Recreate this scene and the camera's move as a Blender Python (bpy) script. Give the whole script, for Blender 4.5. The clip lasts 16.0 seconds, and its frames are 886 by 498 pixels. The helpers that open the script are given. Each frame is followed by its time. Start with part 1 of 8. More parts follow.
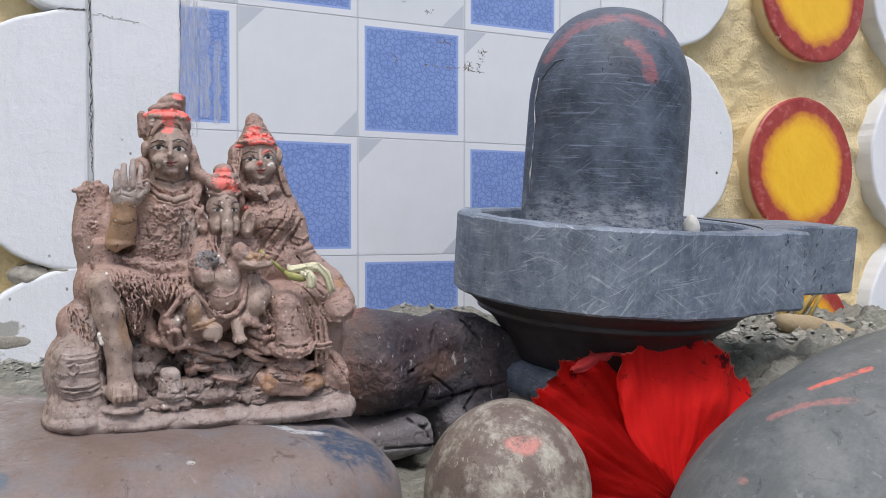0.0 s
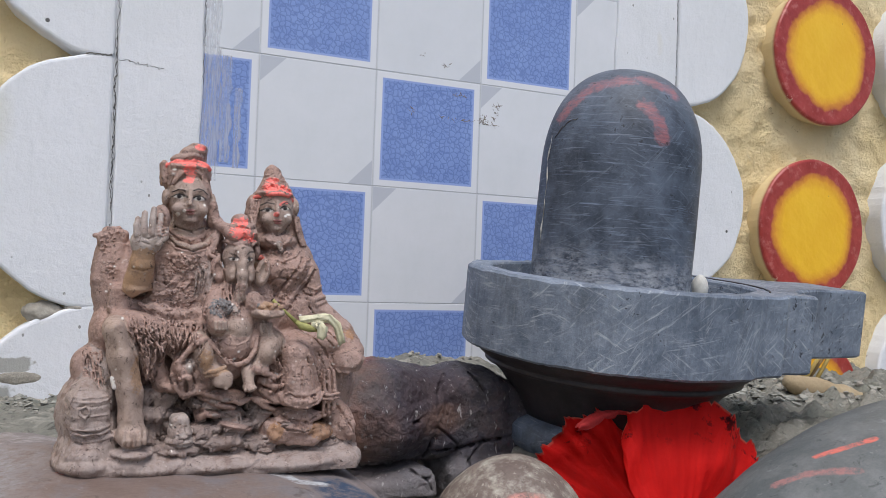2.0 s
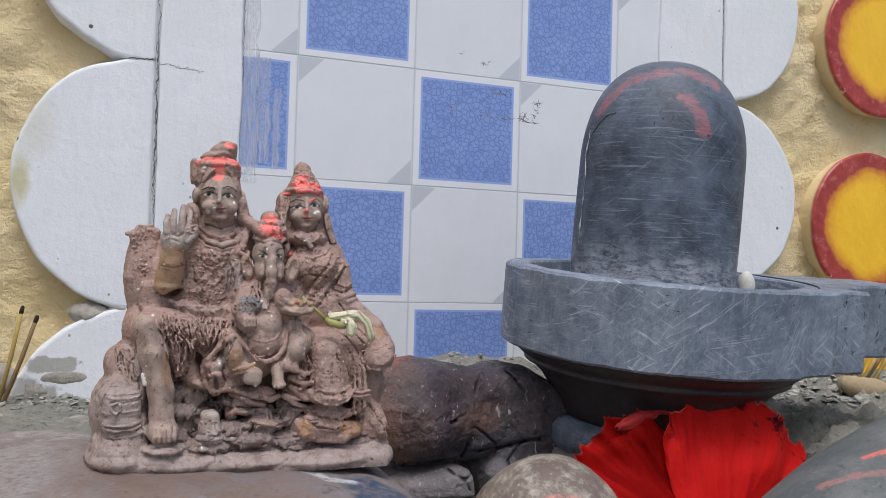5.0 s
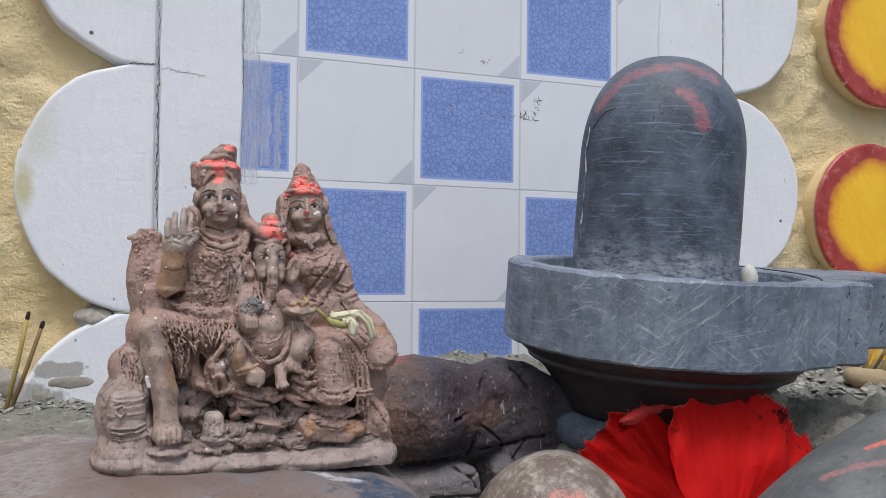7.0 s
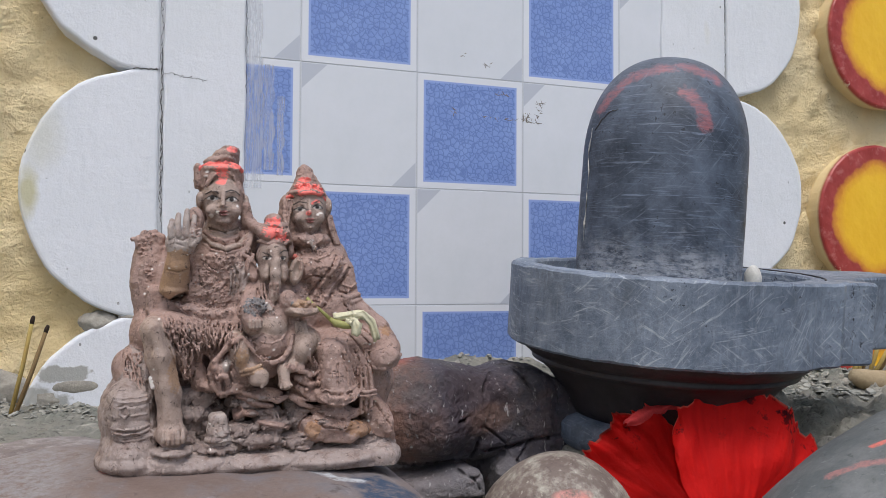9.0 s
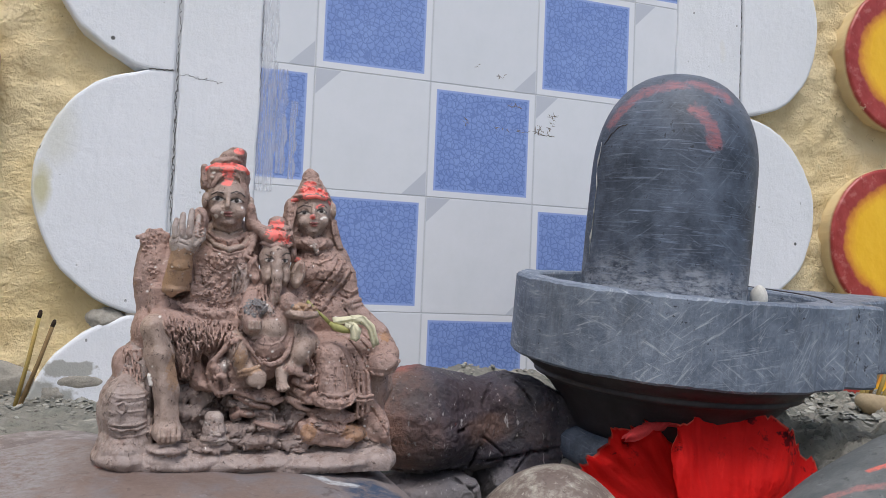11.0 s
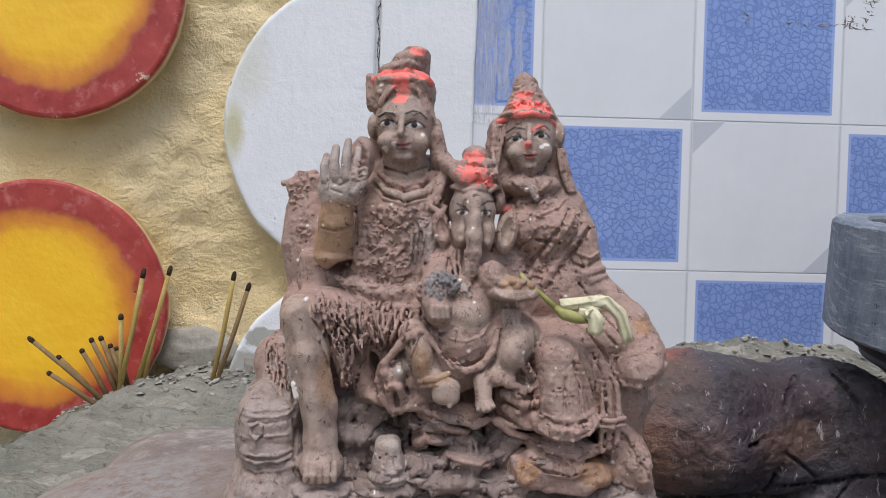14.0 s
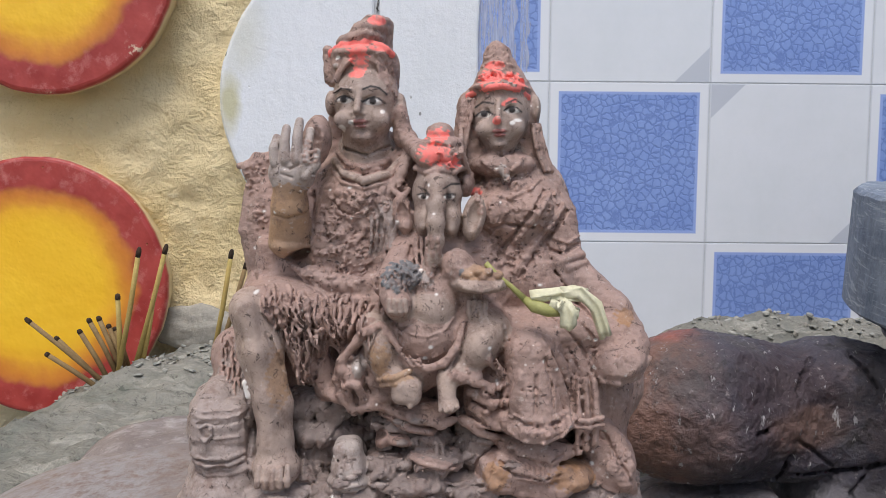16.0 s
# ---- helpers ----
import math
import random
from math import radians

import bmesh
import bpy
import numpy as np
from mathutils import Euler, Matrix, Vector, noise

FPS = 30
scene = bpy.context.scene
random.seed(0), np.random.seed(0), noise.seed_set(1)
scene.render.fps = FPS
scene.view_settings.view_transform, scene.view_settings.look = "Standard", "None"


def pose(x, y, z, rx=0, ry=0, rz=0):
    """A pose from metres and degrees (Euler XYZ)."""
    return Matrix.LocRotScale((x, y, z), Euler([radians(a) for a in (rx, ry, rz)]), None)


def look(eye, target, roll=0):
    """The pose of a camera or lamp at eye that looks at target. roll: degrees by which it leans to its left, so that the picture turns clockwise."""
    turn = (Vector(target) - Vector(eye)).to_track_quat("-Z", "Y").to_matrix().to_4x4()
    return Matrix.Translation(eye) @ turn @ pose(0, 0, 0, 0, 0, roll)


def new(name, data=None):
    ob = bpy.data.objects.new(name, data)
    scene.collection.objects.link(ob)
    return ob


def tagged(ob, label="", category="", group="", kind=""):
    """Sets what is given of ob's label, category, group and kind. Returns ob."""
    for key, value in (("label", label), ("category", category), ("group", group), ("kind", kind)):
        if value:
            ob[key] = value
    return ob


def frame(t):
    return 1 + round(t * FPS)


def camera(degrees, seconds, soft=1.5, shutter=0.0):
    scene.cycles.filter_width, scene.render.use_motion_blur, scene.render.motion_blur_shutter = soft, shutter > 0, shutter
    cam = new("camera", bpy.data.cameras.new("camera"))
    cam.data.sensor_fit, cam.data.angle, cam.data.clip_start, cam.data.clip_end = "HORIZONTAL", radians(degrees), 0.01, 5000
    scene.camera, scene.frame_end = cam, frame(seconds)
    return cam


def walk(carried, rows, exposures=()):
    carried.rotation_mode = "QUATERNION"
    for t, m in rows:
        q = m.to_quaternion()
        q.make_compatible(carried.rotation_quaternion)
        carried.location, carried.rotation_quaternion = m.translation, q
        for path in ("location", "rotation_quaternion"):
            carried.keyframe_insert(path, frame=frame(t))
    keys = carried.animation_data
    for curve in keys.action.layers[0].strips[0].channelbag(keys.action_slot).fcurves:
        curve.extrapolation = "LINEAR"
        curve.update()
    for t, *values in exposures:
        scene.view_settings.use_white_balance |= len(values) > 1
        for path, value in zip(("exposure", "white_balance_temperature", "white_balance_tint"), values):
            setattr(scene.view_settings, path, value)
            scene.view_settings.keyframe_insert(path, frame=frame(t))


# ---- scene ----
cam = camera(55.46, 16.0, soft=0.7)
UP = 0.33  # height of the reference tile joint above the ground datum
ROWS = [
    (0.0, -0.1395, -0.6719, -0.1738, -25.39, -1.57, 0.07),
    (0.5, -0.1468, -0.6761, -0.1720, -24.25, -1.42, 0.18),
    (1.0, -0.1424, -0.6786, -0.1704, -23.62, -0.31, 0.50),
    (1.5, -0.1462, -0.6779, -0.1679, -24.59, 1.02, 1.95),
    (2.0, -0.1429, -0.6772, -0.1681, -24.70, 1.36, 2.03),
    (2.5, -0.1366, -0.6794, -0.1701, -22.97, 0.84, 1.60),
    (3.0, -0.1334, -0.6786, -0.1711, -21.69, 1.44, 1.67),
    (5.5, -0.1310, -0.6760, -0.1716, -20.97, 1.44, 1.41),
    (6.0, -0.1305, -0.6765, -0.1724, -20.54, 0.93, 0.70),
    (6.5, -0.1318, -0.6776, -0.1706, -20.69, 1.40, 0.79),
    (7.0, -0.1293, -0.6786, -0.1720, -20.75, 1.46, 0.58),
    (7.5, -0.1297, -0.6791, -0.1739, -20.44, 1.65, 0.01),
    (8.0, -0.1284, -0.6794, -0.1734, -20.50, 1.95, 0.47),
    (8.5, -0.1287, -0.6791, -0.1745, -20.44, 1.85, 0.18),
    (11.0, -0.1238, -0.6824, -0.1757, -19.48, 2.56, 2.31),
    (11.5, -0.1144, -0.6842, -0.1784, -16.64, 1.97, 1.60),
    (12.0, -0.1072, -0.6761, -0.1803, -12.68, 1.80, 2.06),
    (12.5, -0.0933, -0.6518, -0.1750, -7.84, -0.54, 3.06),
    (13.0, -0.0937, -0.6218, -0.1782, -5.97, -1.48, 3.75),
    (13.5, -0.0982, -0.5600, -0.1638, -5.23, -2.89, 1.47),
    (14.0, -0.0883, -0.5494, -0.1698, -2.74, -1.87, 1.37),
    (14.5, -0.0818, -0.5440, -0.1717, -1.52, -3.49, 1.55),
    (15.0, -0.0687, -0.5317, -0.1615, 0.75, -3.96, 1.44),
    (15.5, -0.0664, -0.5287, -0.1646, -0.31, -5.13, 0.83),
    (16.0, -0.0658, -0.5301, -0.1635, -0.09, -4.41, 0.56),
]
walk(cam, [(t, pose(x, y, z + UP, 0, 0, yaw) @ pose(0, 0, 0, 90 + pitch) @ pose(0, 0, 0, 0, 0, roll)) for t, x, y, z, yaw, pitch, roll in ROWS],
     exposures=((0.0, 0.20), (0.6, 0.18), (1.0, 0.08), (2.2, 0.07), (11.0, 0.06), (12.3, 0.13), (14.5, 0.10), (15.1, 0.20), (16.0, 0.20)))

# ---- world and light: bright open shade under a hazy sky ----
world = bpy.data.worlds.new("sky")
scene.world = world
world.use_nodes = True
sky = world.node_tree.nodes.new("ShaderNodeTexSky")
sky.sky_type = "NISHITA"
sky.sun_disc = False
sky.sun_elevation, sky.sun_rotation = radians(58), radians(200)
sky.air_density, sky.dust_density, sky.ozone_density = 1.0, 3.0, 1.0
sky_out = world.node_tree.nodes["Background"]
sky_out.inputs["Strength"].default_value = 0.125
world.node_tree.links.new(sky.outputs[0], sky_out.inputs[0])
sun = new("sun", bpy.data.lights.new("sun", "SUN"))
sun.data.energy, sun.data.angle, sun.data.color = 1.9, radians(28), (0.98, 0.98, 1.0)
sun.matrix_world = look((-0.2, -1.15, 2.6), (0, 0, 0))


# ---- node helpers ----
def shader(name, rough=0.8, metal=0.0, spec=0.5):
    m = bpy.data.materials.new(name)
    m.use_nodes = True
    t = m.node_tree
    b = t.nodes["Principled BSDF"]
    b.inputs["Roughness"].default_value = rough
    b.inputs["Metallic"].default_value = metal
    b.inputs["Specular IOR Level"].default_value = spec
    return m, t, b


def coords(t, space="Object"):
    return t.nodes.new("ShaderNodeTexCoord").outputs[space]


def math_node(t, op, a, b=None, c=None, clamp=False):
    n = t.nodes.new("ShaderNodeMath")
    n.operation, n.use_clamp = op, clamp
    for k, v in enumerate((a, b, c)):
        if v is None:
            continue
        if isinstance(v, (int, float)):
            n.inputs[k].default_value = v
        else:
            t.links.new(v, n.inputs[k])
    return n.outputs[0]


def noise_tex(t, vec, scale, detail=4, rough=0.6, distort=0.0):
    n = t.nodes.new("ShaderNodeTexNoise")
    n.inputs["Scale"].default_value, n.inputs["Detail"].default_value = scale, detail
    n.inputs["Roughness"].default_value, n.inputs["Distortion"].default_value = rough, distort
    t.links.new(vec, n.inputs["Vector"])
    return n.outputs["Fac"]


def voronoi_tex(t, vec, scale, feature="F1", rand=1.0):
    n = t.nodes.new("ShaderNodeTexVoronoi")
    n.feature = feature
    n.inputs["Scale"].default_value, n.inputs["Randomness"].default_value = scale, rand
    t.links.new(vec, n.inputs["Vector"])
    return n.outputs["Distance"]


def stretch(t, vec, s, r=(0, 0, 0), loc=(0, 0, 0)):
    n = t.nodes.new("ShaderNodeMapping")
    n.inputs["Scale"].default_value, n.inputs["Rotation"].default_value, n.inputs["Location"].default_value = s, r, loc
    t.links.new(vec, n.inputs["Vector"])
    return n.outputs[0]


def ramp(t, fac, *stops):
    """Stops of (position, colour or grey)."""
    n = t.nodes.new("ShaderNodeValToRGB")
    while len(n.color_ramp.elements) < len(stops):
        n.color_ramp.elements.new(0.5)
    for e, (p, c) in zip(n.color_ramp.elements, stops):
        e.position = p
        e.color = (c, c, c, 1) if isinstance(c, (int, float)) else (*c, 1)
    t.links.new(fac, n.inputs[0])
    return n.outputs[0]


def mix(t, fac, a, b, how="MIX"):
    n = t.nodes.new("ShaderNodeMix")
    n.data_type, n.blend_type = "RGBA", how
    for sock, v in ((n.inputs[0], fac), (n.inputs[6], a), (n.inputs[7], b)):
        if isinstance(v, (int, float)):
            sock.default_value = v
        elif isinstance(v, tuple):
            sock.default_value = (*v, 1)
        else:
            t.links.new(v, sock)
    return n.outputs[2]


def bump(t, b, height, strength=0.5, dist=0.002):
    n = t.nodes.new("ShaderNodeBump")
    n.inputs["Strength"].default_value, n.inputs["Distance"].default_value = strength, dist
    t.links.new(height, n.inputs["Height"])
    t.links.new(n.outputs[0], b.inputs["Normal"])


def band(t, fac, lo, hi):
    """0 below lo, 1 above hi."""
    n = t.nodes.new("ShaderNodeMapRange")
    n.inputs["From Min"].default_value, n.inputs["From Max"].default_value = lo, hi
    t.links.new(fac, n.inputs["Value"])
    return n.outputs[0]


def spot(t, vec, centre, size, ragged=0.3, scale=60.0, soft=0.12):
    """A ragged patch about a place, 1 inside."""
    m = stretch(t, vec, tuple(1 / s for s in size), loc=tuple(-c / s for c, s in zip(centre, size)))
    ln = t.nodes.new("ShaderNodeVectorMath")
    ln.operation = "LENGTH"
    t.links.new(m, ln.inputs[0])
    n = noise_tex(t, vec, scale, 3)
    d = math_node(t, "ADD", ln.outputs["Value"], math_node(t, "MULTIPLY", math_node(t, "SUBTRACT", n, 0.5), ragged * 2))
    return band(t, d, 1.0 + soft, 1.0 - soft)


def streak(t, vec, points, width, ragged=0.4, scale=130.0):
    """A finger-drawn line through places, 1 on it and ragged at its sides."""
    best = None
    for a, b in zip(points, points[1:]):
        d = [q - p for p, q in zip(a, b)]
        ln = sum(v * v for v in d)
        rel = t.nodes.new("ShaderNodeVectorMath")
        rel.operation = "SUBTRACT"
        t.links.new(vec, rel.inputs[0])
        rel.inputs[1].default_value = a
        dot = t.nodes.new("ShaderNodeVectorMath")
        dot.operation = "DOT_PRODUCT"
        t.links.new(rel.outputs[0], dot.inputs[0])
        dot.inputs[1].default_value = [v / ln for v in d]
        along = math_node(t, "MAXIMUM", dot.outputs["Value"], 0.0, clamp=True)
        on = t.nodes.new("ShaderNodeVectorMath")
        on.operation = "SCALE"
        on.inputs[0].default_value = d
        t.links.new(along, on.inputs["Scale"])
        gap = t.nodes.new("ShaderNodeVectorMath")
        gap.operation = "DISTANCE"
        t.links.new(rel.outputs[0], gap.inputs[0])
        t.links.new(on.outputs[0], gap.inputs[1])
        best = gap.outputs["Value"] if best is None else math_node(t, "MINIMUM", best, gap.outputs["Value"])
    n = math_node(t, "MULTIPLY", math_node(t, "SUBTRACT", noise_tex(t, vec, scale, 4, 0.7), 0.5), width * ragged * 4)
    return band(t, math_node(t, "ADD", best, n), width, width * 0.6)


def plain(name, dark, light, scale, rough=0.8, fine=300.0, bumps=0.4, depth=0.001, spec=0.4):
    """A surface with blotches at one scale and grain at another."""
    m, t, b = shader(name, rough, 0, spec)
    o = coords(t)
    big = noise_tex(t, o, scale, 5, 0.65)
    small = noise_tex(t, o, fine, 4, 0.7)
    c = mix(t, band(t, big, 0.3, 0.7), dark, light)
    c = mix(t, 0.35, c, ramp(t, small, (0.3, 0.35), (0.75, 1.0)), "MULTIPLY")
    t.links.new(c, b.inputs["Base Color"])
    bump(t, b, math_node(t, "ADD", math_node(t, "MULTIPLY", big, 0.6), small), bumps, depth)
    return m


# ---- materials ----
def tile_white():
    m, t, b = shader("tile_white", 0.22, 0, 0.5)
    o = coords(t)
    sep = t.nodes.new("ShaderNodeSeparateXYZ")
    t.links.new(o, sep.inputs[0])
    x, z = sep.outputs[0], sep.outputs[2]
    # printed grey corner triangles at two opposite corners
    tri = math_node(t, "ABSOLUTE", math_node(t, "SUBTRACT", z, x))
    tri = band(t, tri, 0.0765, 0.0775)
    ax, az = math_node(t, "ABSOLUTE", x), math_node(t, "ABSOLUTE", z)
    edge = band(t, math_node(t, "MAXIMUM", ax, az), 0.0488, 0.0492)
    stain = noise_tex(t, o, 25, 5, 0.7)
    rnd = t.nodes.new("ShaderNodeObjectInfo").outputs["Random"]
    c = mix(t, band(t, stain, 0.35, 0.75), (0.73, 0.75, 0.79), (0.67, 0.70, 0.73))
    c = mix(t, math_node(t, "MULTIPLY", rnd, 0.25), c, (0.62, 0.66, 0.72))
    c = mix(t, tri, c, (0.52, 0.55, 0.61))
    c = mix(t, edge, c, (0.62, 0.645, 0.69))
    t.links.new(c, b.inputs["Base Color"])
    bump(t, b, noise_tex(t, o, 60, 3), 0.06, 0.001)
    return m


def tile_blue():
    m, t, b = shader("tile_blue", 0.25, 0, 0.5)
    o = coords(t)
    sep = t.nodes.new("ShaderNodeSeparateXYZ")
    t.links.new(o, sep.inputs[0])
    ax, az = math_node(t, "ABSOLUTE", sep.outputs[0]), math_node(t, "ABSOLUTE", sep.outputs[2])
    r = math_node(t, "MAXIMUM", ax, az)
    wob = t.nodes.new("ShaderNodeVectorMath")
    wob.operation = "ADD"
    nz = t.nodes.new("ShaderNodeTexNoise")
    nz.inputs["Scale"].default_value = 220
    t.links.new(o, nz.inputs["Vector"])
    sc = t.nodes.new("ShaderNodeVectorMath")
    sc.operation = "SCALE"
    sc.inputs["Scale"].default_value = 0.004
    t.links.new(nz.outputs["Color"], sc.inputs[0])
    t.links.new(o, wob.inputs[0])
    t.links.new(sc.outputs[0], wob.inputs[1])
    cr = voronoi_tex(t, wob.outputs[0], 215, "DISTANCE_TO_EDGE")
    lines = band(t, cr, 0.16, 0.03)
    tone = noise_tex(t, o, 40, 3)
    c = mix(t, band(t, tone, 0.3, 0.7), (0.20, 0.30, 0.62), (0.25, 0.36, 0.68))
    c = mix(t, math_node(t, "MULTIPLY", lines, 0.62), c, (0.12, 0.19, 0.46))
    c = mix(t, band(t, cr, 0.35, 0.6), c, (0.25, 0.35, 0.66))
    c = mix(t, band(t, r, 0.0418, 0.0424), c, (0.3, 0.4, 0.72))
    c = mix(t, band(t, r, 0.0436, 0.0442), c, (0.74, 0.76, 0.80))
    c = mix(t, band(t, r, 0.0488, 0.0492), c, (0.62, 0.645, 0.69))
    t.links.new(c, b.inputs["Base Color"])
    inside = band(t, r, 0.043, 0.042)
    bump(t, b, math_node(t, "MULTIPLY", lines, math_node(t, "MULTIPLY", inside, -1)), 0.25, 0.0006)
    return m


def whitewash():
    """Matt limewash with hairline marks, brush streaks and small dark specks."""
    m, t, b = shader("whitewash", 0.75, 0, 0.3)
    o = coords(t, "Object")
    big = noise_tex(t, o, 9, 5, 0.6)
    streak = noise_tex(t, stretch(t, o, (60, 60, 9)), 3, 5, 0.7)
    speck = voronoi_tex(t, o, 45)
    speck2 = noise_tex(t, o, 31, 1)
    c = mix(t, band(t, big, 0.35, 0.7), (0.78, 0.80, 0.84), (0.71, 0.735, 0.76))
    c = mix(t, math_node(t, "MULTIPLY", band(t, streak, 0.55, 0.75), 0.35), c, (0.6, 0.63, 0.66))
    dots = math_node(t, "MULTIPLY", band(t, speck, 0.085, 0.06), band(t, speck2, 0.56, 0.6))
    c = mix(t, dots, c, (0.12, 0.12, 0.12))
    fleck = math_node(t, "MULTIPLY", band(t, voronoi_tex(t, stretch(t, o, (1, 1, 0.7), (0, 0.5, 0)), 95), 0.10, 0.07), band(t, noise_tex(t, o, 50, 2), 0.55, 0.60))
    c = mix(t, math_node(t, "MULTIPLY", fleck, 0.8), c, (0.20, 0.20, 0.19))
    yel = band(t, noise_tex(t, o, 14, 2), 0.70, 0.78)
    c = mix(t, math_node(t, "MULTIPLY", yel, 0.5), c, (0.62, 0.55, 0.28))
    # rain-washed yellow run at the edge of one scallop, and grey cement smeared up its foot
    run = math_node(t, "MAXIMUM", spot(t, o, (-0.1985, 0, 0.216), (0.006, 0.04, 0.016), 0.5, 90, 0.5), math_node(t, "MULTIPLY", spot(t, o, (-0.190, 0, 0.258), (0.012, 0.04, 0.022), 0.5, 60, 0.6), 0.35))
    c = mix(t, math_node(t, "MULTIPLY", run, 0.75), c, (0.50, 0.46, 0.22))
    smears = math_node(t, "MAXIMUM", spot(t, o, (-0.172, 0, 0.083), (0.020, 0.04, 0.006), 0.9, 90, 0.1), spot(t, o, (-0.190, 0, 0.062), (0.020, 0.04, 0.010), 0.9, 70, 0.1))
    c = mix(t, math_node(t, "MULTIPLY", smears, 0.9), c, (0.36, 0.36, 0.33))
    t.links.new(c, b.inputs["Base Color"])
    dab = noise_tex(t, o, 55, 4, 0.6, 0.6)
    relief = math_node(t, "ADD", noise_tex(t, o, 150, 5, 0.7), math_node(t, "ADD", math_node(t, "MULTIPLY", streak, 0.3), math_node(t, "MULTIPLY", dab, 0.5)))
    bump(t, b, math_node(t, "SUBTRACT", relief, math_node(t, "MULTIPLY", math_node(t, "ADD", dots, fleck), 0.8)), 0.5, 0.0016)
    return m


def stucco():
    """Rough trowelled cement painted a warm cream yellow."""
    m, t, b = shader("stucco", 0.85, 0, 0.25)
    o = coords(t)
    big = noise_tex(t, o, 7, 5, 0.6)
    mid = noise_tex(t, o, 60, 6, 0.7, 0.4)
    fine = noise_tex(t, o, 260, 4, 0.7)
    c = mix(t, band(t, big, 0.35, 0.68), (0.80, 0.63, 0.33), (0.87, 0.75, 0.50))
    c = mix(t, band(t, mid, 0.62, 0.78), c, (0.84, 0.74, 0.50))
    c = mix(t, band(t, noise_tex(t, o, 5, 4), 0.56, 0.75), c, (0.74, 0.67, 0.48))
    pits = band(t, noise_tex(t, o, 95, 5, 0.7, 0.8), 0.36, 0.28)
    c = mix(t, math_node(t, "MULTIPLY", pits, 0.7), c, (0.30, 0.21, 0.09))
    t.links.new(c, b.inputs["Base Color"])
    bump(t, b, math_node(t, "ADD", mid, math_node(t, "MULTIPLY", fine, 0.5)), 1.0, 0.007)
    return m


def disc_paint(name, soft):
    """Glossy enamel: amber yellow centre, red border, worn to plaster at the rim."""
    m, t, b = shader(name, 0.35, 0, 0.5)
    o = coords(t)
    sep = t.nodes.new("ShaderNodeSeparateXYZ")
    t.links.new(o, sep.inputs[0])
    x, z = sep.outputs[0], sep.outputs[2]
    r = math_node(t, "SQRT", math_node(t, "ADD", math_node(t, "MULTIPLY", x, x), math_node(t, "MULTIPLY", z, z)))
    n = noise_tex(t, o, 28, 4, 0.6)
    r2 = math_node(t, "ADD", r, math_node(t, "MULTIPLY", math_node(t, "SUBTRACT", n, 0.5), 0.02))
    tone = noise_tex(t, o, 20, 4)
    yellow = mix(t, band(t, tone, 0.3, 0.7), (0.86, 0.47, 0.016), (0.93, 0.56, 0.03))
    red = mix(t, band(t, noise_tex(t, o, 45, 4), 0.35, 0.65), (0.30, 0.028, 0.024), (0.42, 0.06, 0.05))
    c = mix(t, band(t, r2, 0.058 - soft, 0.0595 + soft * 0.5), yellow, red)
    lap = math_node(t, "MULTIPLY", band(t, r2, 0.050 - soft, 0.0555), band(t, r2, 0.0625, 0.0585))
    c = mix(t, math_node(t, "MULTIPLY", lap, 0.55), c, (0.66, 0.20, 0.03))
    bloom = math_node(t, "MULTIPLY", band(t, noise_tex(t, o, 60, 5, 0.75), 0.54, 0.66), band(t, r, 0.058, 0.066))
    c = mix(t, math_node(t, "MULTIPLY", bloom, 0.45), c, (0.62, 0.25, 0.22))
    chip = math_node(t, "MULTIPLY", band(t, noise_tex(t, o, 70, 5, 0.7), 0.63, 0.66), band(t, r, 0.070, 0.079))
    c = mix(t, chip, c, (0.66, 0.5, 0.36))
    side = band(t, sep.outputs[1], 0.001, 0.0045)
    c = mix(t, side, c, mix(t, n, (0.66, 0.50, 0.25), (0.78, 0.65, 0.41)))
    pits = band(t, voronoi_tex(t, o, 60), 0.06, 0.03)
    c = mix(t, math_node(t, "MULTIPLY", pits, 0.8), c, (0.2, 0.09, 0.01))
    t.links.new(c, b.inputs["Base Color"])
    bump(t, b, math_node(t, "ADD", noise_tex(t, o, 35, 4), math_node(t, "MULTIPLY", pits, -0.6)), 0.45, 0.003)
    return m


def black_stone(name, dark, light, scratch, grain=(260, 260, 22)):
    """Worked grey-black stone with fine scratches and dry white residue."""
    m, t, b = shader(name, 0.55, 0, 0.4)
    o = coords(t)
    big = math_node(t, "ADD", math_node(t, "MULTIPLY", noise_tex(t, o, 22, 5, 0.7), 0.6), math_node(t, "MULTIPLY", noise_tex(t, o, 85, 5, 0.75), 0.4))
    fine = noise_tex(t, o, 320, 4, 0.75)
    s1 = noise_tex(t, stretch(t, o, grain, (0.25, 0.2, 0.4)), 1.0, 4, 0.75)
    s2 = noise_tex(t, stretch(t, o, (24, 24, 420), (0.1, -0.2, 0)), 1.0, 3, 0.7)
    c = mix(t, band(t, big, 0.38, 0.63), dark, light)
    c = mix(t, math_node(t, "MULTIPLY", band(t, s1, 0.58, 0.72), scratch), c, tuple(min(1, v * 2.0 + 0.03) for v in light))
    c = mix(t, math_node(t, "MULTIPLY", band(t, s2, 0.6, 0.75), scratch * 0.7), c, tuple(v * 1.7 for v in light))
    c = mix(t, 0.4, c, ramp(t, fine, (0.3, 0.45), (0.7, 1.0)), "MULTIPLY")
    return m, t, b, o, c, big, fine, s1


